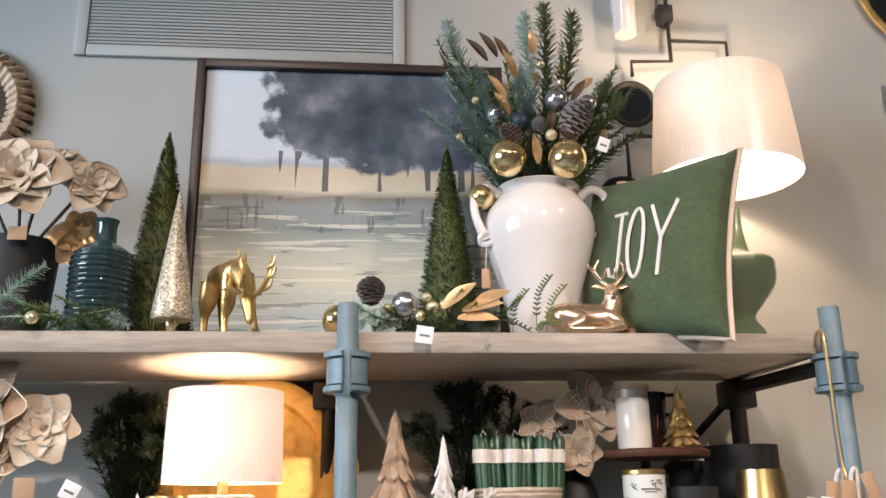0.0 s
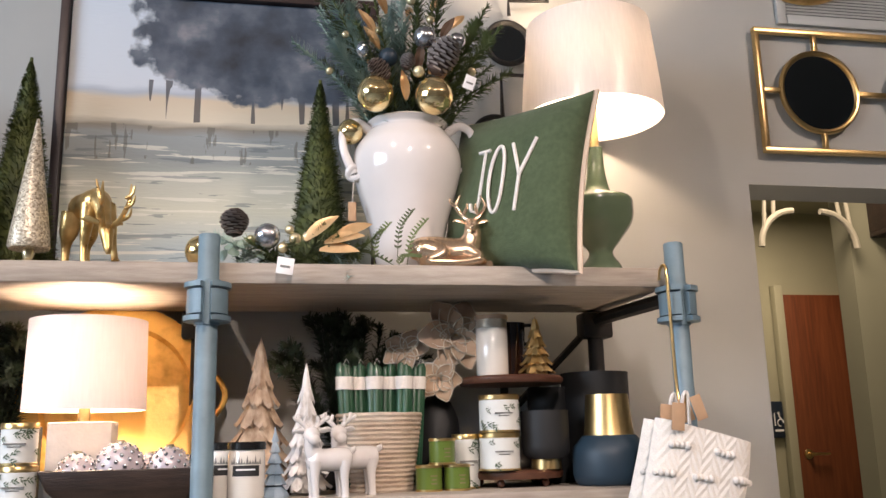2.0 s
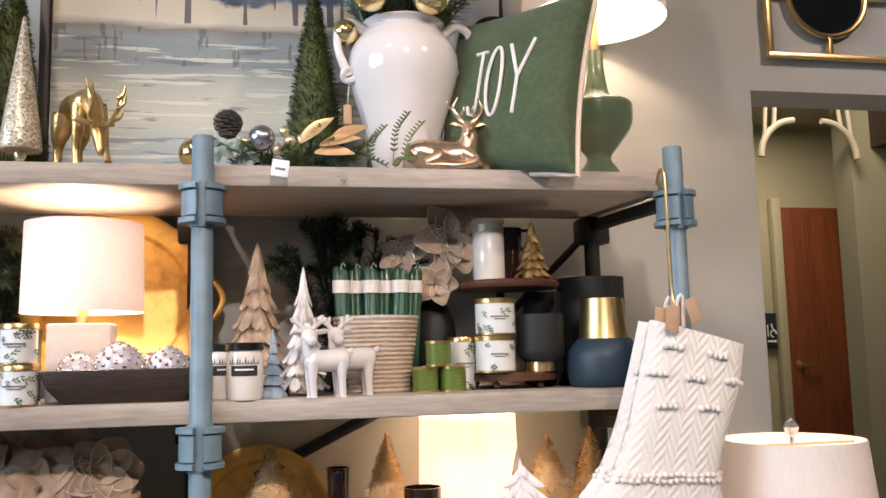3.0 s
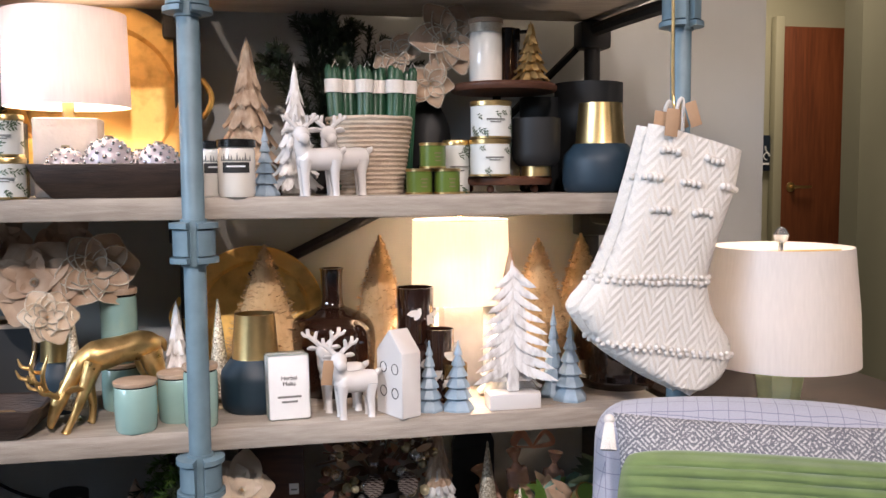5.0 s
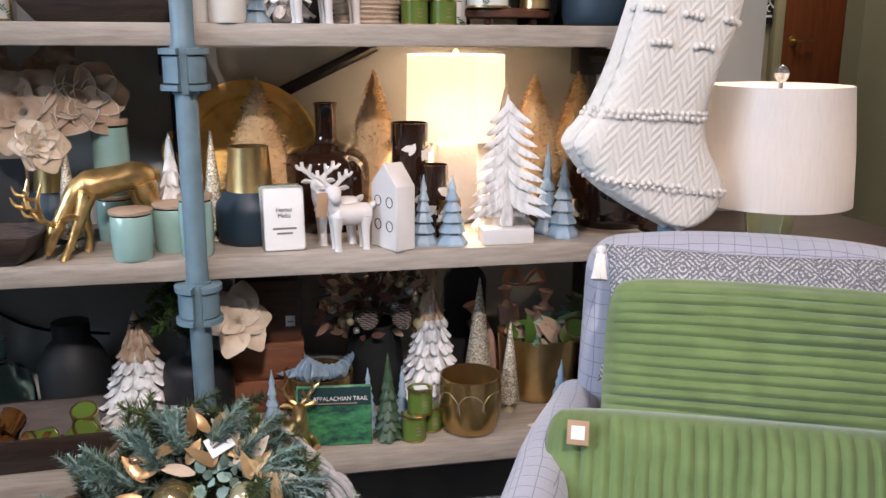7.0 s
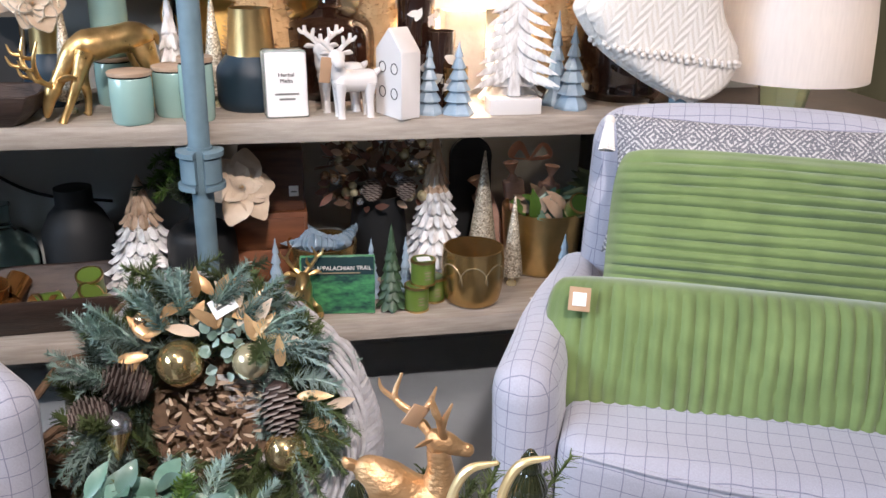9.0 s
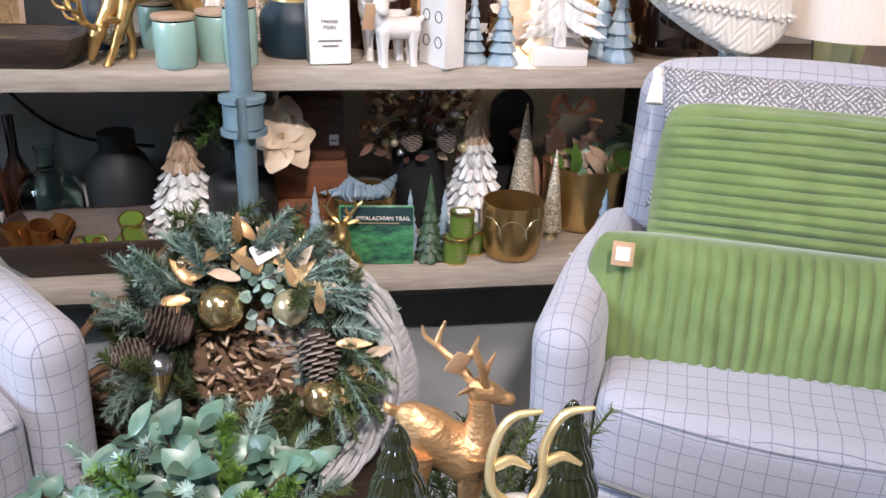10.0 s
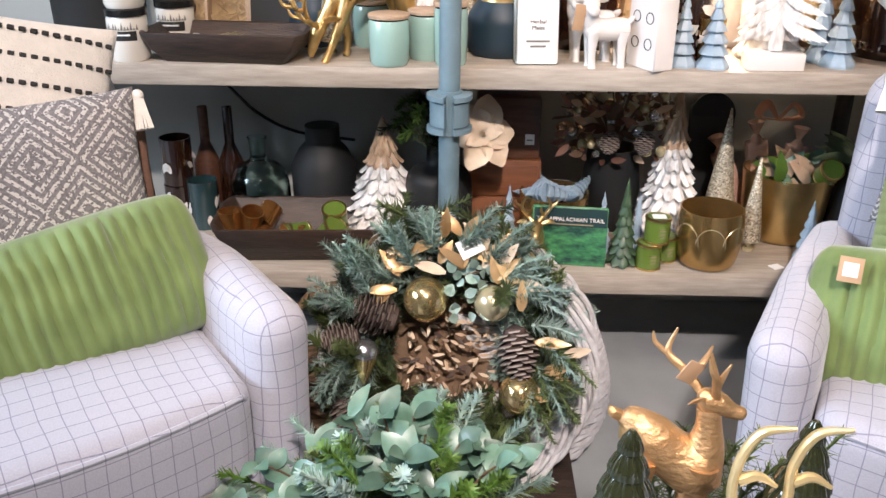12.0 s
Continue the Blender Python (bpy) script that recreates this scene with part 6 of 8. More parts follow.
hk = thing("brass_hook", (0.957, -0.030, S1 - 0.02), "long brass s hook over the shelf clamp", "hook")
part("rod", tube(smooth_curve([(0.0, 0.04, -0.01, 0.0035), (0.0, 0.03, 0.012, 0.0035), (0, 0.008, 0.016, 0.0035), (0, 0.0, -0.02, 0.0035), (0.002, 0.0, -0.20, 0.0035), (0.003, -0.004, -0.265, 0.0035), (0.004, -0.022, -0.285, 0.0035), (0.004, -0.032, -0.26, 0.0035)], 6), 8), M_BRASS, hk)
sk = thing("christmas_stocking", (0.93, -0.055, 1.335), "cream knitted christmas stocking with pompom rows, hanging", "stocking", ry=0)
L = smooth_curve([(-0.035, -0.005), (-0.062, -0.11), (-0.095, -0.22), (-0.135, -0.31), (-0.178, -0.365), (-0.175, -0.395), (-0.12, -0.46), (-0.03, -0.52), (0.055, -0.563)], 7)
R = smooth_curve([(0.172, -0.062), (0.157, -0.14), (0.125, -0.23), (0.100, -0.32), (0.112, -0.39), (0.150, -0.455), (0.152, -0.495), (0.128, -0.535), (0.060, -0.567)], 7)
bm = bmesh.new()
N = 22
for side in (-1, 1):
    rows = []
    for k, (a, b) in enumerate(zip(L, R)):
        row = []
        for i in range(N + 1):
            u = i / N
            x, z = a[0] + (b[0] - a[0]) * u, a[1] + (b[1] - a[1]) * u
            bulge = 0.026 * (max(0.0, 1 - (2 * u - 1) ** 4)) ** 0.5 * (1 if k < len(L) - 3 else 0.4)
            f = k / (len(L) - 1)
            rib = 0.0028 * (abs(((u * 9 + 0.5 * abs(((f * 9) % 1) - 0.5) * 4) % 1) - 0.5) * 2) if 0.2 < f < 0.95 else 0.0008
            row.append(bm.verts.new((x, side * (bulge + (rib if side < 0 else 0)), z)))
        rows.append(row)
    for p0, p1 in zip(rows, rows[1:]):
        for i in range(N):
            q = (p0[i], p0[i + 1], p1[i + 1], p1[i])
            bm.faces.new(q if side > 0 else q[::-1])
bmesh.ops.remove_doubles(bm, verts=bm.verts, dist=0.0004)
part("sock", bm, chevron_knit(), sk, angle=70)


def pompoms(u0, u1, f, count, r):
    k = min(len(L) - 1, int(f * (len(L) - 1)))
    a, b = L[k], R[k]
    for i in range(count):
        u = u0 + (u1 - u0) * i / max(1, count - 1)
        x, z = a[0] + (b[0] - a[0]) * u, a[1] + (b[1] - a[1]) * u
        y = -0.026 * (max(0.0, 1 - (2 * u - 1) ** 4)) ** 0.5 - 0.004
        part("pompom", ball((x, y, z + RNG.uniform(-.002, .002)), r * RNG.uniform(0.85, 1.1), None, 8, 6), M_CREAMKNIT, sk)


for f in (0.38, 0.405, 0.72, 0.745):
    pompoms(0.0, 1.0, f, 19, 0.0062)
for f, u0, u1 in ((0.06, 0.15, 0.3), (0.06, 0.6, 0.75), (0.13, 0.05, 0.2), (0.13, 0.42, 0.57), (0.13, 0.82, 0.97), (0.20, 0.2, 0.36), (0.20, 0.62, 0.78)):
    pompoms(u0, u1, f, 4, 0.0075)
part("loop", tube(smooth_curve([(0.02, 0, -0.015, 0.004), (0.025, -0.01, 0.035, 0.004), (0.035, -0.01, 0.04, 0.004), (0.04, 0.0, -0.02, 0.004)], 5), 6), M_CREAMKNIT, sk)
tag_part(sk, (0.0, -0.035, -0.005), 0.028, 0.055, ry=6, white=False)
tag_part(sk, (0.045, -0.036, 0.012), 0.024, 0.05, ry=-18, white=False)

sk2 = copy_thing(sk, pose(0.9285, -0.002, 1.334, 0, 1, 0))

# ---- on the third shelf ----
carved_bowl((-0.452, 0.09, S3), 0.34, 0.16, 0.062, "dark carved wooden tray with small packets", rz=-4)
for k in range(5):
    pk = tagged(link("soap_packet", box(-0.035, 0.035, -0.022, 0.022, 0, 0.010, 0.002), (M_MINT, M_PAPERWHITE, M_PALEBALL, M_PAPERWHITE, M_GOLDLEAF)[k]), "small wrapped packet lying in the tray", "packet", "packets")
    pk.matrix_basis = pose(-0.535 + 0.042 * k, 0.085 + 0.012 * (k % 2), S3 + 0.022 + 0.007 * (k % 3), 8, 12 * (k % 2), 30 * k)
jar_candle((-0.652, 0.065, S3), 0.040, 0.104)
jar_candle((-0.652, 0.065, S3 + 0.105), 0.040, 0.104)
jar_candle((-0.590, 0.18, S3), 0.040, 0.104)
sb = thing("straw_gift_box", (-0.505, 0.29, S3), "framed gift box filled with wood straw and ornaments", "gift box", rx=-8)
part("back_panel", box(-0.13, 0.13, 0.0, 0.012, 0, 0.20, 0.002), M_STRAW, sb)
for a in ((-0.13, -0.122, 0, 0.20), (0.122, 0.13, 0, 0.20), (-0.122, 0.122, 0, 0.008), (-0.122, 0.122, 0.192, 0.20), (-0.045, -0.039, 0.008, 0.192), (0.045, 0.051, 0.008, 0.192)):
    part("frame", box(a[0], a[1], -0.035, 0.0, a[2], a[3], 0.001), M_LIDWOOD, sb)
bm = bmesh.new()
rs = random.Random(9)
for k in range(240):
    p = Vector((rs.uniform(-.11, .11), rs.uniform(-.025, -.003), rs.uniform(0.015, 0.185)))
    w = random_way(rs) * 0.02
    s = w.cross(Vector((0, 1, 0.2))).normalized() * 0.0012
    bm.faces.new([bm.verts.new(q) for q in (p - w - s, p - w + s, p + w + s, p + w - s)])
part("straw", bm, M_STRAW, sb)
part("ornament", moved(shingle_tree_bm(0.05, 0.02, 4, 6), pose(0.09, -0.03, 0.06)), M_RESINWHITE, sb)
part("ornament", ball((-0.09, -0.025, 0.07), 0.022), M_PINECONE, sb)
black_l = thing("cylinder_planter", (-0.80, 0.30, S3), "dark charcoal cylinder planter", "planter", "black planters")
part("pot", lathe([(0, 0), (0.10, 0), (0.105, 0.2), (0.10, 0.2), (0, 0.1)], 36), M_BLACK, black_l)
gd = tagged(link("deer_figurine", moved(graze_deer_bm(), Matrix.Scale(0.90, 4)), M_GOLD), "gold grazing deer figurine with antlers", "deer figurine", "gold deer figurines")
gd.matrix_basis = pose(-0.180, 0.125, S3, 0, 0, 212)
mint_jar((-0.123, 0.055, S3))
mint_jar((-0.048, 0.115, S3))
mint_jar((0.0, 0.062, S3), 0.034, 0.125)
mint_jar((-0.178, 0.24, S3), 0.040, 0.10)
mint_jar((-0.178, 0.24, S3 + 0.101), 0.038, 0.16)
gold_neck_vase((-0.305, 0.25, S3), 0.055, 0.20)
glitter_cone((-0.255, 0.155, S3), 0.225, 0.024)
pf = thing("picture_frame", (-0.400, 0.23, S3), "small dark framed print leaning back", "picture frame", rx=-10)
part("frame", box(-0.05, 0.05, 0.0, 0.012, 0, 0.19, 0.003), M_LIDWOOD, pf)
part("print_sheet", box(-0.042, 0.042, -0.002, 0.0, 0.01, 0.18), M_BLACK, pf)
f3 = thing("flower_vase", (-0.31, 0.275, S3), "tan velvet magnolia blooms in a black vase", "vase")
part("vase", lathe([(0, 0), (0.05, 0), (0.06, 0.08), (0.02, 0.16), (0, 0.16)], 28), M_BLACK, f3)
for k, (x, y, z, r, m) in enumerate(((-0.13, -0.05, 0.30, 0.085, M_PETALTAN), (-0.02, -0.08, 0.28, 0.10, M_PETALTAN), (0.09, -0.06, 0.30, 0.09, M_PETALTAN), (0.03, -0.02, 0.35, 0.08, M_PETALTAN), (-0.10, -0.02, 0.36, 0.07, M_PETALTAN), (0.01, -0.13, 0.215, 0.06, M_PETAL))):
    bloom(f3, (x, y, z), (0.4 * (k % 3 - 1), -1, 0.3), r, (6, 5, 4), m, M_PETALEDGE if k in (2, 5) else None, 60 + k)
wt3 = shingle_tree((-0.055, 0.185, S3), 0.235, 0.045, M_RESINWHITE, "white resin tree with drooping leaves", 12, tiers=7)
glitter_cone((0.030, 0.19, S3), 0.235, 0.026)
tray_disc((0.105, 0.415, S3 + 0.165), 0.165, 80, "round hammered gold tray leaning on the wall")
tan_brush((0.130, 0.300, S3), 0.345, 0.098, 21)
tan_brush((0.395, 0.320, S3), 0.36, 0.082, 22)
tan_brush((0.762, 0.255, S3), 0.350, 0.094, 23)
tan_brush((0.895, 0.330, S3), 0.355, 0.085, 24)
gold_neck_vase((0.107, 0.175, S3), 0.075, 0.205)
cd = thing("wax_melt_pack", (0.175, 0.055, S3), "clear pack of printed herbal wax melts", "wax melt pack", rx=-9, rz=5)
part("card", box(-0.042, 0.042, 0.0, 0.016, 0.002, 0.132, 0.006), M_PAPERWHITE, cd)
part("clamshell", box(-0.043, 0.043, 0.003, 0.022, 0.0, 0.135, 0.005), M_GLASSCLEAR, cd, "clear plastic clamshell")
words("Herbal", 0.012, pose(0, -0.001, 0.086, 90), cd, M_INK)
words("Melts", 0.012, pose(0, -0.001, 0.074, 90), cd, M_INK)
part("print", box(-0.024, 0.024, -0.001, 0.0, 0.046, 0.050), M_INKGREY, cd)
part("print", box(-0.016, 0.016, -0.001, 0.0, 0.036, 0.040), M_INKGREY, cd)
cd2 = copy_thing(cd, pose(0.172, 0.085, S3, -9, 0, 9))
white_deer((0.303, 0.058, S3), 190, 0.86, 0.98)
white_deer((0.280, 0.118, S3), 186, 0.90, 1.02)
dtg = tagged(link("kraft_tag", moved(box(-0.012, 0.012, -0.0008, 0.0008, -0.025, 0.025, 0.0006), pose(0.250, 0.03, S3 + 0.10, 0, 8, 20)), M_PAPER), "brown kraft tag tied to a reindeer", "tag")
hs = thing("house_block", (0.400, 0.060, S3), "white painted wooden house block with sketched windows", "house block", rz=-62)
bm = bmesh.new()
pr = [(-0.045, 0.0), (0.045, 0.0), (0.045, 0.135), (0.0, 0.180), (-0.045, 0.135)]
f0 = [bm.verts.new((x, -0.026, z)) for x, z in pr]
f1 = [bm.verts.new((x, 0.022, z)) for x, z in pr]
bm.faces.new(f0)
bm.faces.new(f1[::-1])
for k in range(5):
    bm.faces.new((f0[k], f1[k], f1[(k + 1) % 5], f0[(k + 1) % 5])[::-1])
bmesh.ops.bevel(bm, geom=list(bm.edges), offset=0.002, segments=1, profile=0.5, affect="EDGES")
part("house", bm, M_WHITE, hs)
for x, z in ((-0.02, 0.05), (0.02, 0.05), (-0.02, 0.10), (0.02, 0.10)):
    part("window_print", moved(ring_bm(0.011, 0.0009, 10), pose(x, -0.0265, z)), M_INK, hs)
amber = thing("amber_jug_vase", (0.280, 0.300, S3), "large dark amber glass jug vase", "vase")
part("body", lathe([(0, 0)] + [tuple(p) for p in smooth_curve([(0.088, 0), (0.100, 0.03), (0.102, 0.13), (0.085, 0.17), (0.045, 0.19), (0.026, 0.205), (0.025, 0.27), (0.029, 0.285)], 6)] + [(0.024, 0.285), (0.02, 0.2), (0, 0.19)], 48), M_GLASSBROWN, amber)
dv = thing("amber_jug_vase", (0.945, 0.215, S3), "low dark amber glass vase", "vase")
part("body", lathe([(0, 0)] + [tuple(p) for p in smooth_curve([(0.085, 0), (0.092, 0.015), (0.09, 0.04), (0.098, 0.09), (0.092, 0.15), (0.06, 0.19), (0.04, 0.22)], 5)] + [(0.034, 0.22), (0.05, 0.18), (0, 0.05)], 48), M_GLASSBROWN, dv)
block_lamp((0.583, 0.295, S3), 0.116, 0.200, 0.392, 0.095, 0.190, M_SHADETHIN, "lit drum table lamp on a pale block base", 30.0)


def votive(at, r, h, m, seed, label="dark votive glass with frosted leaf pattern"):
    t = thing("votive_glass", at, label, "votive", "votives")
    part("glass", lathe([(0, 0), (r * 0.92, 0), (r * 0.95, 0.006), (r, h), (r * 0.92, h), (r * 0.88, 0.012), (0, 0.012)], 36), m, t)
    bm = bmesh.new()
    rng = random.Random(seed)
    for k in range(14):
        a = rng.uniform(0, 6.283)
        o = Vector((math.cos(a), math.sin(a), 0))
        w = Vector((-math.sin(a), math.cos(a), 0)) * rng.uniform(-1, 1) + Vector((0, 0, rng.uniform(-1, 1)))
        leaf_bm(bm, o * (r + 0.0008) + Vector((0, 0, rng.uniform(0.25, 0.7) * h)), w, o, 0.024 * h / 0.1, 0.013 * h / 0.1, 0, 0.05, 3)
    part("leaf_pattern", bm, M_CREAMKNIT, t)
    return t


vb = tagged(link("display_block", box(0.425, 0.495, 0.165, 0.235, S3, S3 + 0.125, 0.003), M_GLASSBROWN), "dark amber glass display block", "display block")
votive((0.458, 0.20, S3 + 0.1255), 0.042, 0.122, M_GLASSBROWN, 1)
votive((0.505, 0.150, S3), 0.030, 0.16, M_GLASSBROWN, 2)
votive((0.530, 0.110, S3), 0.026, 0.09, M_BRONZEPOT, 3, "smoky votive glass with leaf pattern")
facet_tree((0.466, 0.075, S3), 0.150, 0.031, rz=10)
facet_tree((0.527, 0.068, S3), 0.150, 0.036, rz=25)
facet_tree((0.785, 0.095, S3), 0.178, 0.038, rz=5)
facet_tree((0.760, 0.135, S3), 0.205, 0.030, rz=15)
wf = thing("flat_tree", (0.644, 0.060, S3), "white carved wooden tree on a block base", "decorative tree")
part("base", box(-0.056, 0.056, -0.026, 0.026, 0, 0.034, 0.003), M_WHITE, wf)
part("trunk", box(-0.012, 0.012, -0.009, 0.009, 0.036, 0.10, 0.002), M_RESINWHITE, wf)
rw = random.Random(2)
for k in range(9):
    f = k / 9
    z = 0.065 + 0.205 * f
    for s in (-1, 1):
        for q in range(6):
            ln = (0.052 * (1 - f) ** 0.9 + 0.006) * (0.35 + 0.13 * q)
            bm = bmesh.new()
            leaf_bm(bm, Vector((s * 0.002 * q, -0.010 + 0.002 * (k % 2), z + 0.055 - 0.006 * q)), Vector((s * (0.35 + 0.16 * q), -0.10, -0.95 + 0.10 * q)), Vector((0, -1, 0)), ln * 1.15 + 0.024, 0.015, -0.3, -0.12 * (q > 3), 4)
            part("branch", bm, M_RESINWHITE, wf, angle=70)
part("backing", moved(lathe([(0.052, 0), (0.002, 0.26)], 3), Matrix.Diagonal((1, 0.10, 1, 1)) @ pose(0, 0.04, 0.055, 0, 0, 90)), M_RESINWHITE, wf)
shingle_tree((0.664, 0.150, S3), 0.335, 0.070, M_RESINWHITE, "tall resin tree with a brown tip", 15, M_RESINTAN, tiers=8)

# ---- side table and lamp by the shelves ----
tb = thing("side_table", (1.36, 0.20, 0), "dark brown wooden side table", "side table")
part("tabletop", box(-0.30, 0.30, -0.24, 0.24, 0.68, 0.705, 0.004), M_DARKWOOD, tb)
for x in (-0.27, 0.27):
    for y in (-0.21, 0.21):
        part("leg", box(x - 0.02, x + 0.02, y - 0.02, y + 0.02, 0, 0.68, 0.003), M_DARKWOOD, tb)
ll = thing("table_lamp", (1.270, 0.06, 0.7055), "pale green glass lamp with a lit cream shade", "table lamp", "table lamps")
part("base", lathe([(0, 0), (0.045, 0), (0.047, 0.006), (0.066, 0.13), (0.03, 0.16), (0, 0.16)], 8), M_CELADONPALE, ll)
part("neck", lathe([(0.01, 0.15), (0.01, 0.34)], 12), M_BRASS, ll)
part("shade", lathe([(0.174, 0.100), (0.168, 0.22), (0.154, 0.360), (0.152, 0.360), (0.166, 0.22), (0.172, 0.100)], 64), M_SHADE, ll, "cream pleated lamp shade, lit")
part("harp_bar", box(-0.151, 0.151, -0.003, 0.003, 0.346, 0.350), M_BRASS, ll)
part("finial", lathe([(0, 0.350), (0.006, 0.350), (0.005, 0.364), (0.014, 0.374), (0.017, 0.386), (0.011, 0.398), (0.006, 0.402), (0, 0.404)], 24), M_SILVERBALL, ll)
bulb("lamp_bulb", (1.270, 0.06, 0.875), 13.0)
bulb("lamp_bulb", (0.930, 0.275, S1 + 0.57), 15.0)


# ---- on the bottom shelf ----
carved_bowl((-0.325, 0.150, S4), 0.42, 0.22, 0.088, "long dark wooden trough of candle tins", rz=3)
for x, y, z, rx, rz in ((-0.235, 0.125, 0.032, 75, 20), (-0.285, 0.130, 0.030, 40, 60), (-0.330, 0.15, 0.034, 80, -50), (-0.265, 0.175, 0.045, 20, 0)):
    small_tin((x, y, S4 + z), rx=rx, rz=rz)
for k, (x, y) in enumerate(((-0.42, 0.12), (-0.46, 0.15), (-0.385, 0.135), (-0.50, 0.13), (-0.44, 0.18))):
    v = tagged(link("amber_votive", moved(lathe([(0, 0), (0.024, 0), (0.027, 0.055), (0.024, 0.055), (0.021, 0.006), (0, 0.006)], 24), pose(0, 0, 0, (80, 20, 95, 0, 60)[k], 0, 40 * k)), M_AMBERTIN), "amber mirrored votive cup in the trough", "votive", "amber votives")
    v.matrix_basis = pose(x, y, S4 + 0.042)
gj = thing("glass_jug", (-0.470, 0.315, S4), "smoky clear glass jug", "jug", "glass jugs")
part("body", lathe([(0, 0)] + [tuple(p) for p in smooth_curve([(0.062, 0), (0.072, 0.02), (0.072, 0.10), (0.055, 0.14), (0.022, 0.16), (0.020, 0.20), (0.024, 0.215)], 5)] + [(0.020, 0.215), (0.017, 0.165), (0.052, 0.135), (0.068, 0.10), (0.066, 0.02), (0, 0.006)], 40), M_GLASSCLEAR, gj)
dj = thing("dark_jar", (-0.315, 0.34, S4), "matte black lidded jar", "jar")
part("body", lathe([(0, 0), (0.075, 0), (0.08, 0.14), (0.06, 0.18), (0.042, 0.20), (0.042, 0.24), (0, 0.245)], 40), M_BLACK, dj)
for k, x in enumerate((-0.605, -0.545)):
    b = thing("amber_bottle", (x, 0.345, S4), "slim brown glass bottle", "bottle", "brown bottles")
    part("body", lathe([(0, 0), (0.030, 0), (0.032, 0.14), (0.012, 0.19), (0.012, 0.28), (0, 0.28)], 28), M_GLASSBROWN if k else M_WALNUT, b)
votive((-0.665, 0.30, S4), 0.038, 0.10, M_GLASSBROWN, 6, "brown votive glass with frosted leaves")
votive((-0.665, 0.30, S4 + 0.101), 0.038, 0.115, M_GLASSBROWN, 7, "brown votive glass with frosted leaves")
votive((-0.600, 0.27, S4), 0.036, 0.12, M_TEALGLASS, 8, "teal votive glass with frosted leaves")
cable = tagged(link("power_cable", tube(smooth_curve([(-0.72, 0.455, 0.60, 0.004), (-0.60, 0.455, 0.61, 0.004), (-0.50, 0.455, 0.52, 0.004), (-0.40, 0.455, 0.47, 0.004), (-0.25, 0.455, 0.45, 0.004)], 6), 8), M_BLACKLID), "black power cable along the wall", "cable")
shingle_tree((-0.158, 0.250, S4), 0.290, 0.105, M_RESINWHITE, "white washed resin tree with tan top", 16, M_RESINTAN, tiers=9, per=14)
v4 = thing("flower_vase", (-0.028, 0.235, S4), "matte black bottle vase with a cream magnolia", "vase")
part("vase", lathe([(0, 0)] + [tuple(p) for p in smooth_curve([(0.070, 0), (0.078, 0.02), (0.078, 0.13), (0.066, 0.165), (0.03, 0.185), (0.022, 0.21), (0.024, 0.23)], 5)] + [(0.018, 0.23), (0, 0.2)], 40), M_BLACK, v4)
bloom(v4, (0.095, -0.075, 0.275), (0.35, -0.8, 0.5), 0.092, (6, 5, 3), M_PETAL, None, 71, wide=0.36)
part("stem", tube(smooth_curve([(0, 0, 0.21, 0.003), (0.03, -0.02, 0.26, 0.003), (0.09, -0.06, 0.275, 0.003)], 5), 6), M_BARK, v4)
rv = random.Random(33)
for k in range(22):
    e = Vector((rv.uniform(-0.15, 0.03), rv.uniform(-0.10, 0.03), rv.uniform(0.05, 0.135)))
    b0 = Vector((0, 0, 0.215))
    part("leafy_sprig", sprig_bm([b0, b0 + Vector((e.x * 0.3, e.y * 0.3, e.z * 0.7)), b0 + Vector((e.x * 0.75, e.y * 0.8, e.z)), b0 + e - Vector((0, 0, 0.015))], 0.026, 120, 0.9, 0.0028, rng=rv), M_FRESHLEAF if k % 3 else M_DARKLEAF, v4)
bd = thing("drawer_box", (0.125, 0.345, S4), "terracotta wooden box with two drawers", "drawer box")
part("body", box(-0.09, 0.09, -0.06, 0.06, 0, 0.175, 0.003), M_TERRACOTTA, bd)
for z in (0.01, 0.09):
    part("drawer_front", box(-0.082, 0.082, -0.067, -0.0605, z, z + 0.074, 0.003), M_TERRACOTTA, bd)
pic = thing("printed_bag", (0.135, 0.33, S4 + 0.1755), "brown patterned gift bag standing on the drawer box", "gift bag")
part("bag", box(-0.075, 0.075, -0.035, 0.035, 0, 0.15, 0.006), M_WALNUT, pic)
tag_part(pic, (0.05, -0.037, 0.05), 0.022, 0.026)
bwl = thing("gold_bowl", (0.245, 0.245, S4), "gold bowl heaped with dusty blue ornaments", "bowl")
part("bowl", lathe([(0, 0), (0.055, 0), (0.078, 0.035), (0.082, 0.115), (0.077, 0.115), (0.072, 0.04), (0, 0.02)], 40), M_BRONZEPOT, bwl)
for k in range(8):
    facet_tree((0.245 + 0.045 * math.cos(k * 2.1), 0.245 + 0.035 * math.sin(k * 2.1), S4 + 0.105 + 0.008 * (k % 3)), 0.095, 0.024, rx=70 + 15 * (k % 3), rz=47 * k, label="dusty blue tree ornament lying in the bowl")
facet_tree((0.135, 0.145, S4), 0.165, 0.027)
bok = thing("book", (0.268, 0.085, S4), "small green forest trail book leaning upright", "book", rx=-12, rz=-6)
M_BOOK = mat("forest_photo_cover", (0.06, 0.25, 0.10), 0.35, colour2=(0.004, 0.035, 0.035), scale=44, stretch=(1, 1, 2.2), mix_lo=0.40, mix_hi=0.60)
part("cover", box(-0.082, 0.082, -0.010, -0.0075, 0, 0.130, 0.0008), M_BOOK, bok)
part("cover", box(-0.082, 0.082, 0.0075, 0.010, 0, 0.130, 0.0008), M_BOOK, bok)
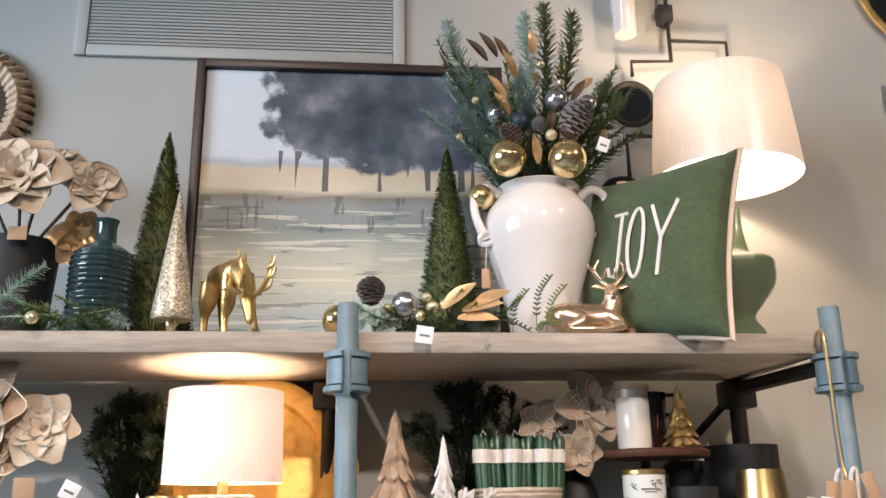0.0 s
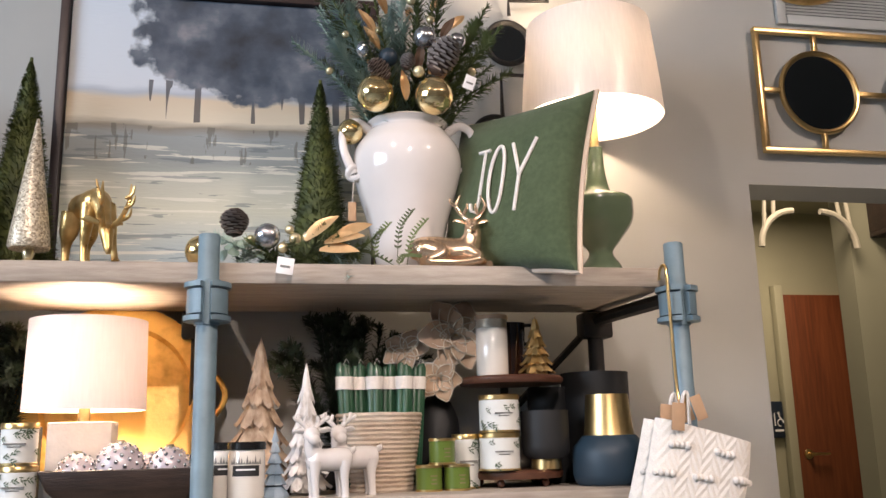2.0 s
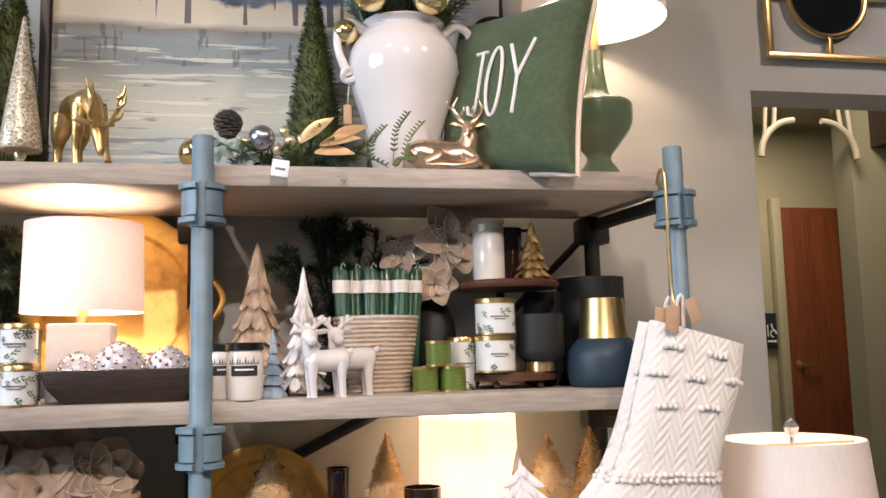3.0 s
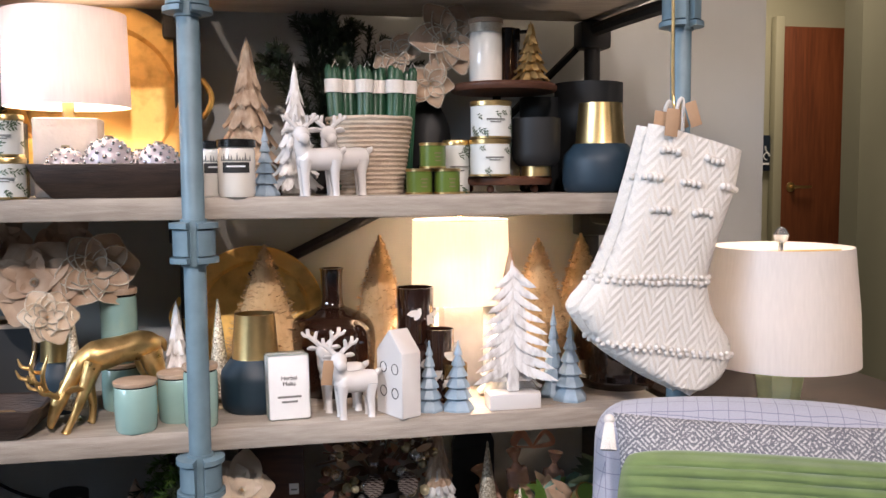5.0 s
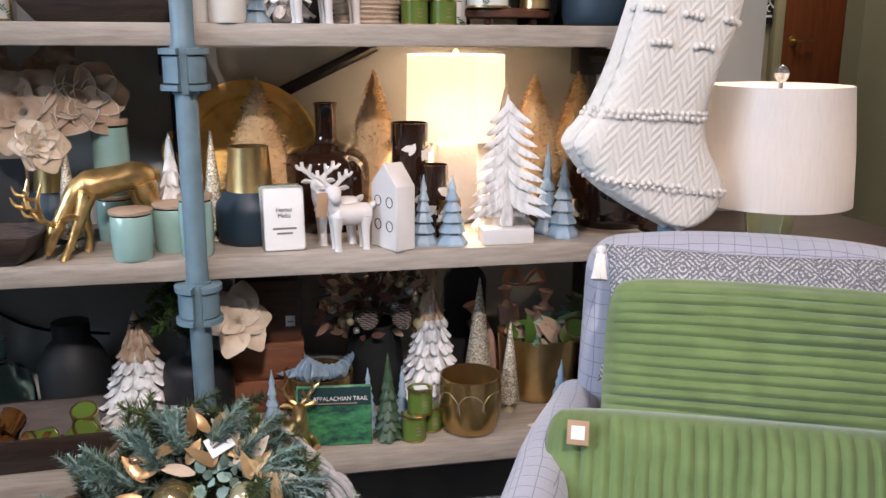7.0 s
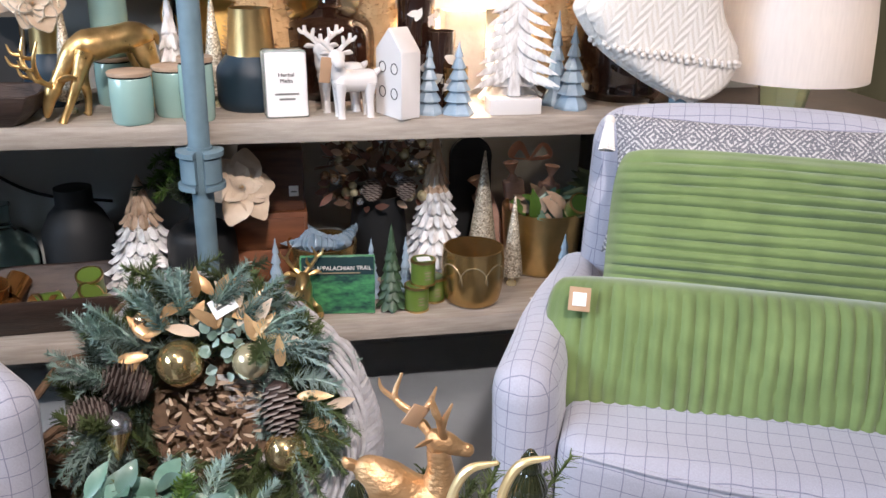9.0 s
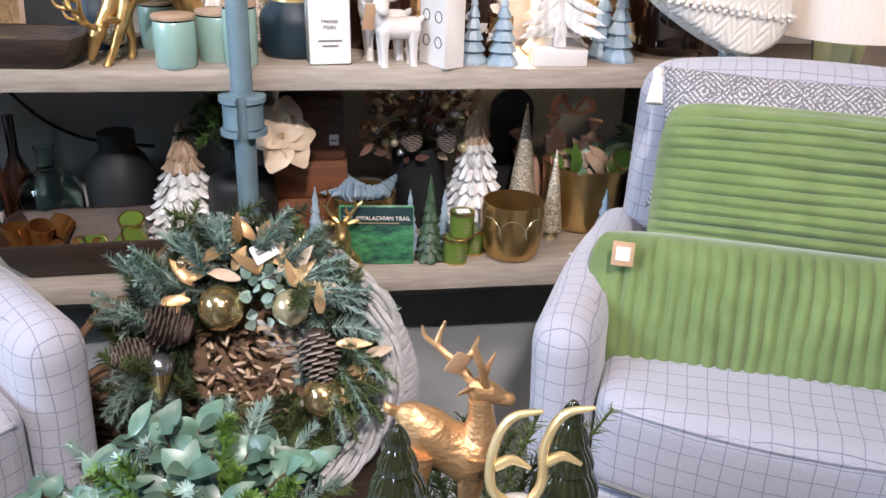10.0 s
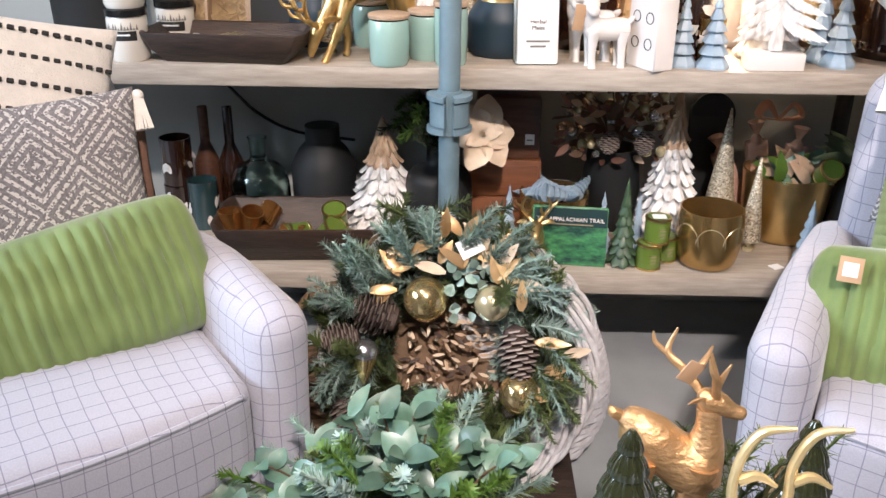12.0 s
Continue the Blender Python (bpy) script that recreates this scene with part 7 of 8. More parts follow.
part("spine", box(-0.084, -0.0815, -0.010, 0.010, 0, 0.130, 0.0008), M_BOOK, bok)
part("pages", box(-0.0812, 0.079, -0.0073, 0.0073, 0.003, 0.127), M_PAPERWHITE, bok)
part("sky_print", box(-0.080, 0.080, -0.0108, -0.0101, 0.088, 0.128), M_TEALGLASS, bok)
words("THE APPALACHIAN TRAIL", 0.0128, pose(0, -0.0114, 0.103, 90), bok, M_CREAMKNIT)
part("print", box(-0.05, 0.05, -0.0115, -0.0109, 0.091, 0.094), M_PALEBALL, bok)
shingle_tree((0.388, 0.088, S4), 0.205, 0.034, M_RESINGREEN, "dark green carved resin tree", 17, tiers=8, per=8)
facet_tree((0.352, 0.165, S4), 0.145, 0.024)
facet_tree((0.432, 0.165, S4), 0.145, 0.022)
small_tin((0.445, 0.080, S4), 0.0275, 0.060)
small_tin((0.460, 0.085, S4 + 0.061), 0.0275, 0.058)
small_tin((0.492, 0.125, S4), 0.026, 0.058)
tagged(link("price_sticker", box(0.445, 0.475, 0.068, 0.092, S4 + 0.1205, S4 + 0.1215), M_PAPERWHITE), "white price sticker on a tin lid", "sticker")
bz = thing("bronze_pot", (0.580, 0.105, S4), "bronze pot etched with curved lines", "pot")
part("pot", lathe([(0, 0)] + [tuple(p) for p in smooth_curve([(0.048, 0), (0.062, 0.012), (0.070, 0.05), (0.072, 0.10), (0.069, 0.135)], 6)] + [(0.066, 0.135), (0.066, 0.05), (0, 0.012)], 48), M_BRONZEPOT, bz)
for a in (-1.0, -0.2, 0.6):
    part("etched_arc", tube([(0.0735 * math.sin(a + 0.45 * math.cos(q)), -0.0735 * math.cos(a + 0.45 * math.cos(q)), 0.065 + 0.045 * math.sin(q), 0.0009) for q in [k * 0.25 for k in range(13)]], 4), M_PALEBALL, bz)
shingle_tree((0.520, 0.265, S4), 0.37, 0.082, M_RESINWHITE, "large white resin tree with tan top", 18, M_RESINTAN, tiers=10, per=14)
glitter_cone((0.640, 0.265, S4), 0.315, 0.042)
glitter_cone((0.697, 0.185, S4), 0.225, 0.026)
gp = thing("gold_planter", (0.800, 0.285, S4), "large hammered gold planter with leafy gifts", "planter")
part("pot", lathe([(0, 0)] + [tuple(p) for p in smooth_curve([(0.075, 0), (0.088, 0.015), (0.096, 0.07), (0.102, 0.145), (0.104, 0.165)], 6)] + [(0.099, 0.165), (0.092, 0.09), (0, 0.05)], 56), M_BRASS, gp)
rgp = random.Random(5)
for k in range(46):
    a = rgp.uniform(0, 6.283)
    p = Vector((0.07 * math.cos(a) * rgp.random(), 0.07 * math.sin(a) * rgp.random(), 0.140))
    part("leaf", leaf_bm(bmesh.new(), p, random_way(rgp, 0.15, 0.9), Vector((0, -0.6, 0.8)), rgp.uniform(0.05, 0.09), 0.035, 0.3, 0.35), (M_FRESHLEAF, M_EUC, M_PETALTAN)[k % 3], gp)
small_tin((0.865, 0.235, S4 + 0.165), 0.026, 0.05, rx=50)
gbg = thing("gift_bag", (0.775, 0.370, S4), "clear gift bags tied with blush ribbon", "gift bag")
for x, lean, tall in ((-0.045, -22, 0.235), (0.0, -9, 0.26), (0.045, 6, 0.245)):
    bag = bmesh.new()
    box(-0.026, 0.026, -0.016, 0.016, 0.0, tall * 0.82, 0.006, 2, bag)
    lathe([(0.020, tall * 0.80), (0.006, tall * 0.88), (0.007, tall * 0.90), (0.020, tall), (0.017, tall), (0, tall * 0.91)], 12, bag)
    part("bag", moved(bag, pose(x, 0.0, 0, 0, lean)), M_PINKFILM, gbg)
for s in (-1, 1):
    part("ribbon_loop", tube(smooth_curve([(0.0, -0.03, 0.27, 0.006), (s * 0.03, -0.035, 0.31, 0.012), (s * 0.05, -0.035, 0.28, 0.010), (0.0, -0.03, 0.27, 0.006)], 5), 8, flat=0.3), M_PINKRIBBON, gbg)
bv2 = thing("berry_arrangement", (0.390, 0.335, S4), "black vase with gold berries and frosted leaves", "arrangement")
part("vase", lathe([(0, 0), (0.06, 0), (0.072, 0.10), (0.06, 0.20), (0.054, 0.20), (0, 0.1)], 36), M_BLACK, bv2)
rbb = random.Random(8)
for k in range(190):
    p = Vector((rbb.uniform(-.13, .14), rbb.uniform(-.09, 0.02), rbb.uniform(0.19, 0.36)))
    if k % 3 == 0:
        part("berry", ball(p, rbb.uniform(0.008, 0.015), None, 12, 8), rbb.choice((M_PALEBALL, M_COPPERGOLD, M_SILVERBALL)), bv2)
    else:
        part("leaf", leaf_bm(bmesh.new(), p, random_way(rbb, -0.5, 0.8), Vector((0, -1, 0.2)), rbb.uniform(0.025, 0.045), 0.017), rbb.choice((M_BARK, M_RUSTLEAF, M_RUSTLEAF, M_BARK, M_PETALTAN)), bv2)
for x in (-0.02, 0.06):
    part("pinecone", moved(pinecone_bm(0.055, 0.024), pose(x, -0.09, 0.265, 165, 12)), [M_PINECONE, M_CONETIP], bv2)
for k in range(20):
    a = rbb.uniform(-1.2, 1.2)
    part("twig", tube(smooth_curve([(0, 0, 0.18, 0.003), (0.06 * math.sin(a), -0.03, 0.28, 0.0025), (0.17 * math.sin(a), -0.05, 0.22 + 0.15 * math.cos(a), 0.0015)], 4), 5), M_BARK, bv2)
arch = thing("arched_board", (0.640, 0.405, S4), "dark green arched board leaning on the wall", "board")
part("board", moved(box(-0.055, 0.055, -0.008, 0.008, 0, 0.26, 0.004), pose(0, 0, 0, -3)), M_BLACK, arch)
part("arch_top", moved(lathe([(0, -0.008), (0.055, -0.008), (0.055, 0.008), (0, 0.008)], 32), pose(0, 0.014, 0.26, 87)), M_BLACK, arch)
facet_tree((0.790, 0.080, S4), 0.165, 0.034)
tagged(link("price_sticker", moved(box(-0.014, 0.014, -0.012, 0.012, 0, 0.001), pose(0.735, 0.09, S4 + 0.0005, 0, 0, 25)), M_PAPERWHITE), "white price tag lying on the shelf", "sticker")
sg = tagged(link("deer_figurine", lying_deer_bm(), M_BRASS), "satin gold lying deer figurine", "deer figurine", "gold deer figurines")
sg.matrix_basis = pose(0.150, 0.075, S4, 0, 0, 4)
pl3 = thing("potted_greenery", (0.945, 0.26, S4), "dark leafy plant in a small pot", "plant", "potted greenery")
part("pot", lathe([(0, 0), (0.05, 0), (0.06, 0.20), (0, 0.19)], 28), M_BLACK, pl3)
for k in range(24):
    part("leaf", leaf_bm(bmesh.new(), Vector((0, 0, 0.19)), random_way(rbb, 0.1, 0.9), Vector((0, -0.5, 0.8)), rbb.uniform(0.08, 0.13), 0.035, 0.3, 0.3), M_DARKLEAF, pl3)


# ---- the two armchairs ----
def cushion_block(w, d, h, crown=0.02, bevel=0.035, bow=0.0, step=0.04):
    """An upholstered block with rounded edges and a crowned top."""
    bm = box(-w / 2, w / 2, -d / 2, d / 2, 0, h, bevel, 5)
    for k, (lo, hi) in enumerate(((-w / 2, w / 2), (-d / 2, d / 2), (0, h))):
        q = lo + step
        while q < hi - step / 2:
            co, no = Vector((0, 0, 0)), Vector((0, 0, 0))
            co[k], no[k] = q, 1.0
            bmesh.ops.bisect_plane(bm, geom=list(bm.verts) + list(bm.edges) + list(bm.faces), plane_co=co, plane_no=no)
            q += step
    for v in bm.verts:
        u, t, q = 2 * v.co.x / w, 2 * v.co.y / d, v.co.z / h
        v.co.z += crown * (1 - min(1, u * u)) * (1 - min(1, t * t)) * (1 if q > 0.5 else 0)
        if t < 0:
            v.co.y -= bow * (1 - u * u) * (-t)
    return bm


def armchair(at, rz, label):
    c = thing("armchair", at, label, "armchair", "plaid armchairs", rz=rz)
    seat = part("seat_cushion", moved(cushion_block(0.590, 0.60, 0.160, 0.020, 0.030, 0.045), pose(0, -0.035, 0.280)), M_PLAID, c, "plaid seat cushion with corded edge and painted gap shade")
    # upper cord is fabric; grey lower one paints the shaded gap under the cushion
    for z in (0.296, 0.426):
        pts = [(x, -0.035 - 0.2975 - 0.045 * (1 - (x / 0.295) ** 2) + (0.014 if abs(x) > 0.28 else 0), z, 0.0042) for x in [-0.276 + 0.552 * k / 24 for k in range(25)]]
        part("piping_and_gap", tube(pts, 6), M_PLAID if z > 0.4 else M_INKGREY, seat)
    part("seat_rail", moved(cushion_block(0.60, 0.62, 0.19, 0.0, 0.02, 0.03), pose(0, -0.015, 0.092)), M_PLAID, c)
    back = cushion_block(0.64, 0.13, 0.575, 0.0, 0.055)
    for v in back.verts:
        v.co.y += 0.09 * (v.co.z / 0.6) ** 1.3
        v.co.z += 0.014 * (1 - (v.co.x / 0.32) ** 2) * (v.co.z / 0.6) ** 4 - 0.02 * abs(v.co.x / 0.32) ** 3 * (v.co.z / 0.6) ** 4
        v.co.x *= 1 - 0.04 * (v.co.z / 0.6)
    part("backrest", moved(back, pose(0, 0.235, 0.215)), M_PLAID, c)
    for s in (-1, 1):
        arm = cushion_block(0.096, 0.66, 0.45, 0.0, 0.046)
        for v in arm.verts:
            f = (v.co.y + 0.33) / 0.66
            v.co.z += (-0.015 + 0.025 * min(1, f * 2) - 0.11 * max(0, f - 0.35)) * (v.co.z / 0.45) ** 2
            v.co.x += s * (0.010 * (v.co.z / 0.45) ** 2 - 0.045 * f)
        part("arm", moved(arm, pose(s * 0.345, 0.0, 0.095)), M_PLAID, c)
        for y in (-0.28, 0.26):
            part("leg", lathe([(0, 0), (0.014, 0), (0.022, 0.092), (0, 0.092)], 12, at=(s * 0.28, y, 0)), M_DARKWOOD, c)
    return c


armchair((0.915, -0.535, 0), -24, "pale lavender grey windowpane plaid armchair with cushions")
armchair((-0.690, -0.570, 0), 35, "pale lavender grey windowpane plaid armchair facing the display")


def velvet(at, w, h, d, pleats, along, rx, rz, label, ry=0):
    p = thing("velvet_cushion", at, label, "cushion", "velvet cushions", rx=rx, rz=rz, ry=ry)
    part("cover", pillow_bm(w, h, d, pleats, along, 0.013, 150 if along == "x" else 40, 150 if along == "z" else 40, -0.01, 0.07), M_VELVET, p)
    return p


def tassel(parent, x, z, n=16):
    t = part("tassel", ball((x, 0, z), 0.010, None, 10, 7), M_CREAMKNIT, parent, "cream cotton tassel")
    bm = bmesh.new()
    for k in range(n):
        a = 2 * math.pi * k / n
        tube([(x + 0.006 * math.cos(a), 0.006 * math.sin(a), z - 0.005, 0.0022), (x + 0.013 * math.cos(a), 0.013 * math.sin(a), z - 0.055, 0.0026)], 4, bm)
    part("fringe", bm, M_CREAMKNIT, t)


# on the chair beside the side table
hb = thing("woven_cushion", (0.965, -0.408, 0.684), "grey herringbone woven cushion with tassels", "cushion", rx=-24, rz=-24)
part("cover", pillow_bm(0.530, 0.25, 0.10), M_HERRING, hb)
for s in (-1, 1):
    tassel(hb, s * 0.272, 0.112)
velvet((0.925, -0.505, 0.606), 0.51, 0.34, 0.13, 19, "z", -22, -24, "moss green velvet cushion with pleats across")
lum = velvet((0.820, -0.655, 0.502), 0.60, 0.220, 0.115, 29, "x", -22, -23, "long moss green pleated velvet lumbar cushion")
tgp = tag_part(lum, (-0.250, -0.068, 0.072), 0.032, 0.036, white=False)
part("print", box(-0.260, -0.240, -0.0705, -0.0692, 0.062, 0.082), M_PAPERWHITE, tgp)
# on the other chair
sp_ = thing("striped_cushion", (-0.735, -0.455, 0.722), "cream cushion with black stitched stripes", "cushion", rx=-22, rz=35, ry=16)
part("cover", pillow_bm(0.46, 0.42, 0.11), M_CREAMKNIT, sp_)
for k in range(9):
    z = -0.17 + 0.043 * k
    for i in range(26):
        x = -0.21 + 0.42 * i / 25
        e = max(0.0, (1 - abs(x / 0.23) ** 2.6) * (1 - abs(z / 0.21) ** 2.6))
        part("stitch", box(x - 0.005, x + 0.005, -0.055 * e ** 0.42 - 0.004, -0.055 * e ** 0.42 + 0.002, z - 0.0035, z + 0.0035, 0.001, 1), M_INK, sp_)
dm = thing("woven_cushion", (-0.655, -0.530, 0.612), "grey and white diamond woven cushion with tassels", "cushion", rx=-22, rz=33)
part("cover", pillow_bm(0.46, 0.36, 0.11), M_WEAVE, dm)
part("back_cover", moved(pillow_bm(0.465, 0.365, 0.10), pose(0.022, 0.055, -0.004)), M_RUSTCLOTH, dm, "rust brown woven cushion back")
for s in (-1, 1):
    tassel(dm, s * 0.235, 0.165)
velvet((-0.622, -0.625, 0.497), 0.60, 0.225, 0.115, 28, "x", -24, 33, "long moss green pleated velvet lumbar cushion", ry=-9)

# ---- wreath leaning on a wicker form, on a low stand ----
stand = thing("low_stool", (0.02, -0.42, 0), "low dark wooden stool under the wreath", "stool")
part("top", box(-0.22, 0.22, -0.16, 0.12, 0.08, 0.10, 0.004), M_DARKWOOD, stand)
for x in (-0.19, 0.19):
    for y in (-0.13, 0.09):
        part("leg", box(x - 0.015, x + 0.015, y - 0.015, y + 0.015, 0, 0.08, 0.002), M_DARKWOOD, stand)
wr = thing("wreath", (0.01, -0.335, 0.315), "festive wreath of pine, baubles, pinecones and gold leaves", "wreath", rx=-22)
for k in range(12):
    rr = 0.185 + 0.045 * ((k * 7) % 12) / 12
    part("wicker_hoop", moved(tube([((rr + 0.012 * math.sin(5 * a + k)) * math.cos(a), 0.012 * math.sin(3 * a + 2 * k) + 0.01, (rr + 0.012 * math.sin(5 * a + k)) * math.sin(a), 0.0055) for a in [2 * math.pi * q / 48 for q in range(49)]], 6, closed_ends=False), Matrix.Identity(4)), M_WHITEWICKER if k % 3 else M_BROWNWICKER, wr)
for k in range(9):
    part("wicker_strand", tube([((0.212 + 0.004 * k + 0.007 * math.sin(9 * a + 2.1 * k)) * math.cos(a) + 0.018, -0.035 + 0.012 * math.cos(9 * a + 2.1 * k) + 0.004 * (k % 3), (0.212 + 0.004 * k + 0.007 * math.sin(9 * a + 2.1 * k)) * math.sin(a) - 0.03, 0.0055) for a in [-1.45 + 2.25 * q / 40 for q in range(41)]], 6), M_WHITEWICKER, wr)
rr_ = random.Random(13)
for k in range(92):
    a = rr_.uniform(-1.1, math.pi + 0.9)
    r0 = rr_.uniform(0.13, 0.21)
    p = Vector((r0 * math.cos(a), -0.02, r0 * math.sin(a)))
    w = (Vector((-math.sin(a), -0.25, math.cos(a))) * rr_.choice((-1, 1)) + Vector((math.cos(a), rr_.uniform(-0.5, 0.1), math.sin(a))) * rr_.uniform(0.2, 1.2)).normalized()
    ln = rr_.uniform(0.08, 0.125)
    if -1.1 < a < 0.55:
        p, ln = p * 0.86, ln * 0.78
    part("pine_sprig", sprig_bm([p, p + w * ln * 0.5 + Vector((0, -0.012, 0)), p + w * ln + Vector((0, -0.01, -0.012))], 0.029, 170, rng=rr_, wide=0.0017), (M_PINE, M_PINE, M_PINEBLUE, M_PINE, M_DARKLEAF)[k % 5], wr)
for k in range(34):
    a = rr_.gauss(1.25, 0.55) if k < 28 else rr_.uniform(-0.5, 0.35)
    p = Vector((rr_.uniform(0.13, 0.20) * math.cos(a), -0.085, rr_.uniform(0.13, 0.20) * math.sin(a)))
    w = Vector((math.cos(a) * 0.6 + rr_.uniform(-1.1, 1.1), -0.4 + rr_.uniform(-0.3, 0.3), math.sin(a) * 0.6 + rr_.uniform(-.7, .7)))
    part("gold_leaf", leaf_bm(bmesh.new(), p, w, Vector((0, -1, 0.3)), rr_.uniform(0.040, 0.062), 0.020, 0.35, 0.3, 5), M_GOLDLEAF if k % 4 else M_PETAL, wr)
for x, z, r, m in ((-0.040, 0.085, 0.039, M_GOLDBALL), (0.075, 0.080, 0.032, M_PALEBALL), (0.125, -0.075, 0.036, M_GOLDBALL), (-0.005, 0.17, 0.014, M_PALEBALL), (0.02, 0.155, 0.013, M_PALEBALL), (0.03, 0.185, 0.012, M_PALEBALL), (-0.10, 0.16, 0.012, M_COPPERGOLD), (0.045, 0.165, 0.012, M_PALEBALL)):
    part("bauble", ball((x, -0.075, z), r, None, 26, 16), m, wr)
part("bauble", ball((-0.145, -0.07, -0.01), 0.025, None, 20, 12), M_SILVERBALL, wr, "silver and gold dipped bauble")
part("bauble_drop", lathe([(0, -0.065), (0.006, -0.05), (0.022, -0.012), (0.0245, 0)], 20, at=(-0.145, -0.07, -0.01)), M_GOLDBALL, wr)
for x, z, ln, r, ry in ((-0.085, 0.045, 0.085, 0.040, -70), (0.112, 0.045, 0.10, 0.036, 170), (-0.15, 0.02, 0.07, 0.03, -100), (-0.19, -0.09, 0.08, 0.034, 150)):
    part("pinecone", moved(pinecone_bm(ln, r), pose(x, -0.07, z, 10, ry, 0)), [M_PINECONE, M_CONETIP], wr)
for k in range(26):
    a = rr_.uniform(-0.6, math.pi + 0.5)
    p = Vector((0.15 * math.cos(a), -0.065, 0.15 * math.sin(a)))
    w = (Vector((math.cos(a), -0.35, math.sin(a))) + Vector((rr_.uniform(-1, 1), 0, rr_.uniform(-1, 1))) * 0.8).normalized()
    part("pine_sprig", sprig_bm([p, p + w * 0.05, p + w * 0.10 + Vector((0, 0, -0.012))], 0.026, 150, rng=rr_, wide=0.0016), M_PINE if k % 3 else M_PINEBLUE, wr)
for k in range(34):
    c = Vector((0.035 + rr_.uniform(-.04, .05), -0.085 + rr_.uniform(-.01, .02), 0.10 + rr_.uniform(-.05, .05)))
    part("frosted_leaf", leaf_bm(bmesh.new(), c, random_way(rr_, -0.8, 0.8), Vector((0, -1, 0.1)), 0.024, 0.018), M_PINEBLUE, wr)
for x, z, dx, dz in ((-0.135, 0.095, -0.06, 0.085), (-0.10, 0.12, -0.075, 0.05), (-0.15, 0.06, -0.085, 0.04), (0.085, 0.125, 0.085, 0.02), (0.10, 0.105, 0.10, -0.02), (0.06, 0.15, 0.075, 0.05), (-0.03, 0.165, -0.02, 0.075),
                     (0.15, -0.02, 0.05, -0.095), (0.16, 0.02, 0.065, -0.07), (0.13, -0.05, 0.03, -0.10), (-0.06, 0.14, -0.05, 0.075), (0.02, 0.175, 0.06, 0.05), (-0.17, -0.02, -0.05, -0.07)):
    for q in (-1, 0, 1):
        e = Vector((dx + 0.022 * q * (1 if abs(dz) > abs(dx) else 0), -0.02 - 0.012 * q, dz + 0.022 * q * (0 if abs(dz) > abs(dx) else 1)))
        p = Vector((x, -0.088, z))
        part("frosted_sprig", sprig_bm([p, p + e * 0.5 + Vector((0, -0.008, 0.006)), p + e], 0.021, 150, rng=rr_, wide=0.0017), M_PINEBLUE if x < 0.12 or q == 0 else M_PINE, wr)
part("backing_disc", moved(lathe([(0, 0), (0.125, 0), (0.125, 0.01), (0, 0.01)], 40), pose(0, 0.02, 0, 90)), M_BROWNWICKER, wr)
for k in range(190):
    c = Vector((rr_.uniform(-0.08, 0.08), -0.010 - 0.03 * rr_.random(), rr_.uniform(-0.12, 0.05)))
    part("fur_tuft", leaf_bm(bmesh.new(), c, random_way(rr_, -0.9, 0.5), Vector((0, -1, 0.1)), 0.022, 0.006), (M_PETALTAN, M_PETAL, M_BROWNWICKER, M_PINECONE)[k % 4], wr)
for k in range(40):
    a = rr_.uniform(0, 6.283)
    r0 = rr_.uniform(0.095, 0.16)
    p = Vector((r0 * math.cos(a), -0.035, r0 * math.sin(a)))
    w = (Vector((-math.sin(a), -0.2, math.cos(a))) * rr_.choice((-1, 1)) + Vector((math.cos(a), rr_.uniform(-0.6, 0), math.sin(a))) * rr_.uniform(-0.6, 0.5)).normalized()
    part("pine_sprig", sprig_bm([p, p + w * 0.045 + Vector((0, -0.01, 0)), p + w * 0.09], 0.026, 140, rng=rr_, wide=0.0019), (M_PINE, M_DARKLEAF, M_PINEBLUE)[k % 3], wr)
tag_part(wr, (0.035, -0.095, 0.178), 0.042, 0.034, ry=-28, rx=-20)
bs = thing("white_wicker_basket", (0.115, -0.235, 0), "whitewashed wicker basket behind the wreath", "basket")
for k in range(22):
    z = 0.015 + 0.016 * k
    r = 0.150 + 0.055 * math.sin(math.pi * (k / 21) ** 0.8)
    part("weave", tube([(r * math.cos(a), 0.55 * r * math.sin(a), z + 0.003 * math.sin(12 * a + k * math.pi), 0.0085) for a in [2 * math.pi * q / 40 for q in range(41)]], 6, closed_ends=False), M_WHITEWICKER, bs)
part("handle", tube([(0.20 * math.cos(a) - 0.04, 0, 0.30 + 0.10 * math.sin(a), 0.007) for a in [math.pi * q / 16 for q in range(17)]], 8), M_BROWNWICKER, bs)

bw = thing("brown_wicker_basket", (-0.195, -0.275, 0), "brown wicker basket with a hoop handle behind the wreath", "basket")
for k in range(14):
    r = 0.105 + 0.012 * math.sin(k * 0.24)
    part("weave", tube([(r * math.cos(a), 0.8 * r * math.sin(a), 0.012 + 0.0165 * k + 0.003 * math.sin(12 * a + k * math.pi), 0.008) for a in [2 * math.pi * q / 36 for q in range(37)]], 6, closed_ends=False), M_BROWNWICKER, bw)
for y in (-0.012, 0.012):
    part("handle", tube([(0.112 * math.cos(a) + 0.004 * math.sin(9 * a), y + 0.004 * math.cos(9 * a), 0.23 + 0.165 * math.sin(a), 0.006) for a in [math.pi * q / 20 for q in range(21)]], 8), M_BROWNWICKER, bw)

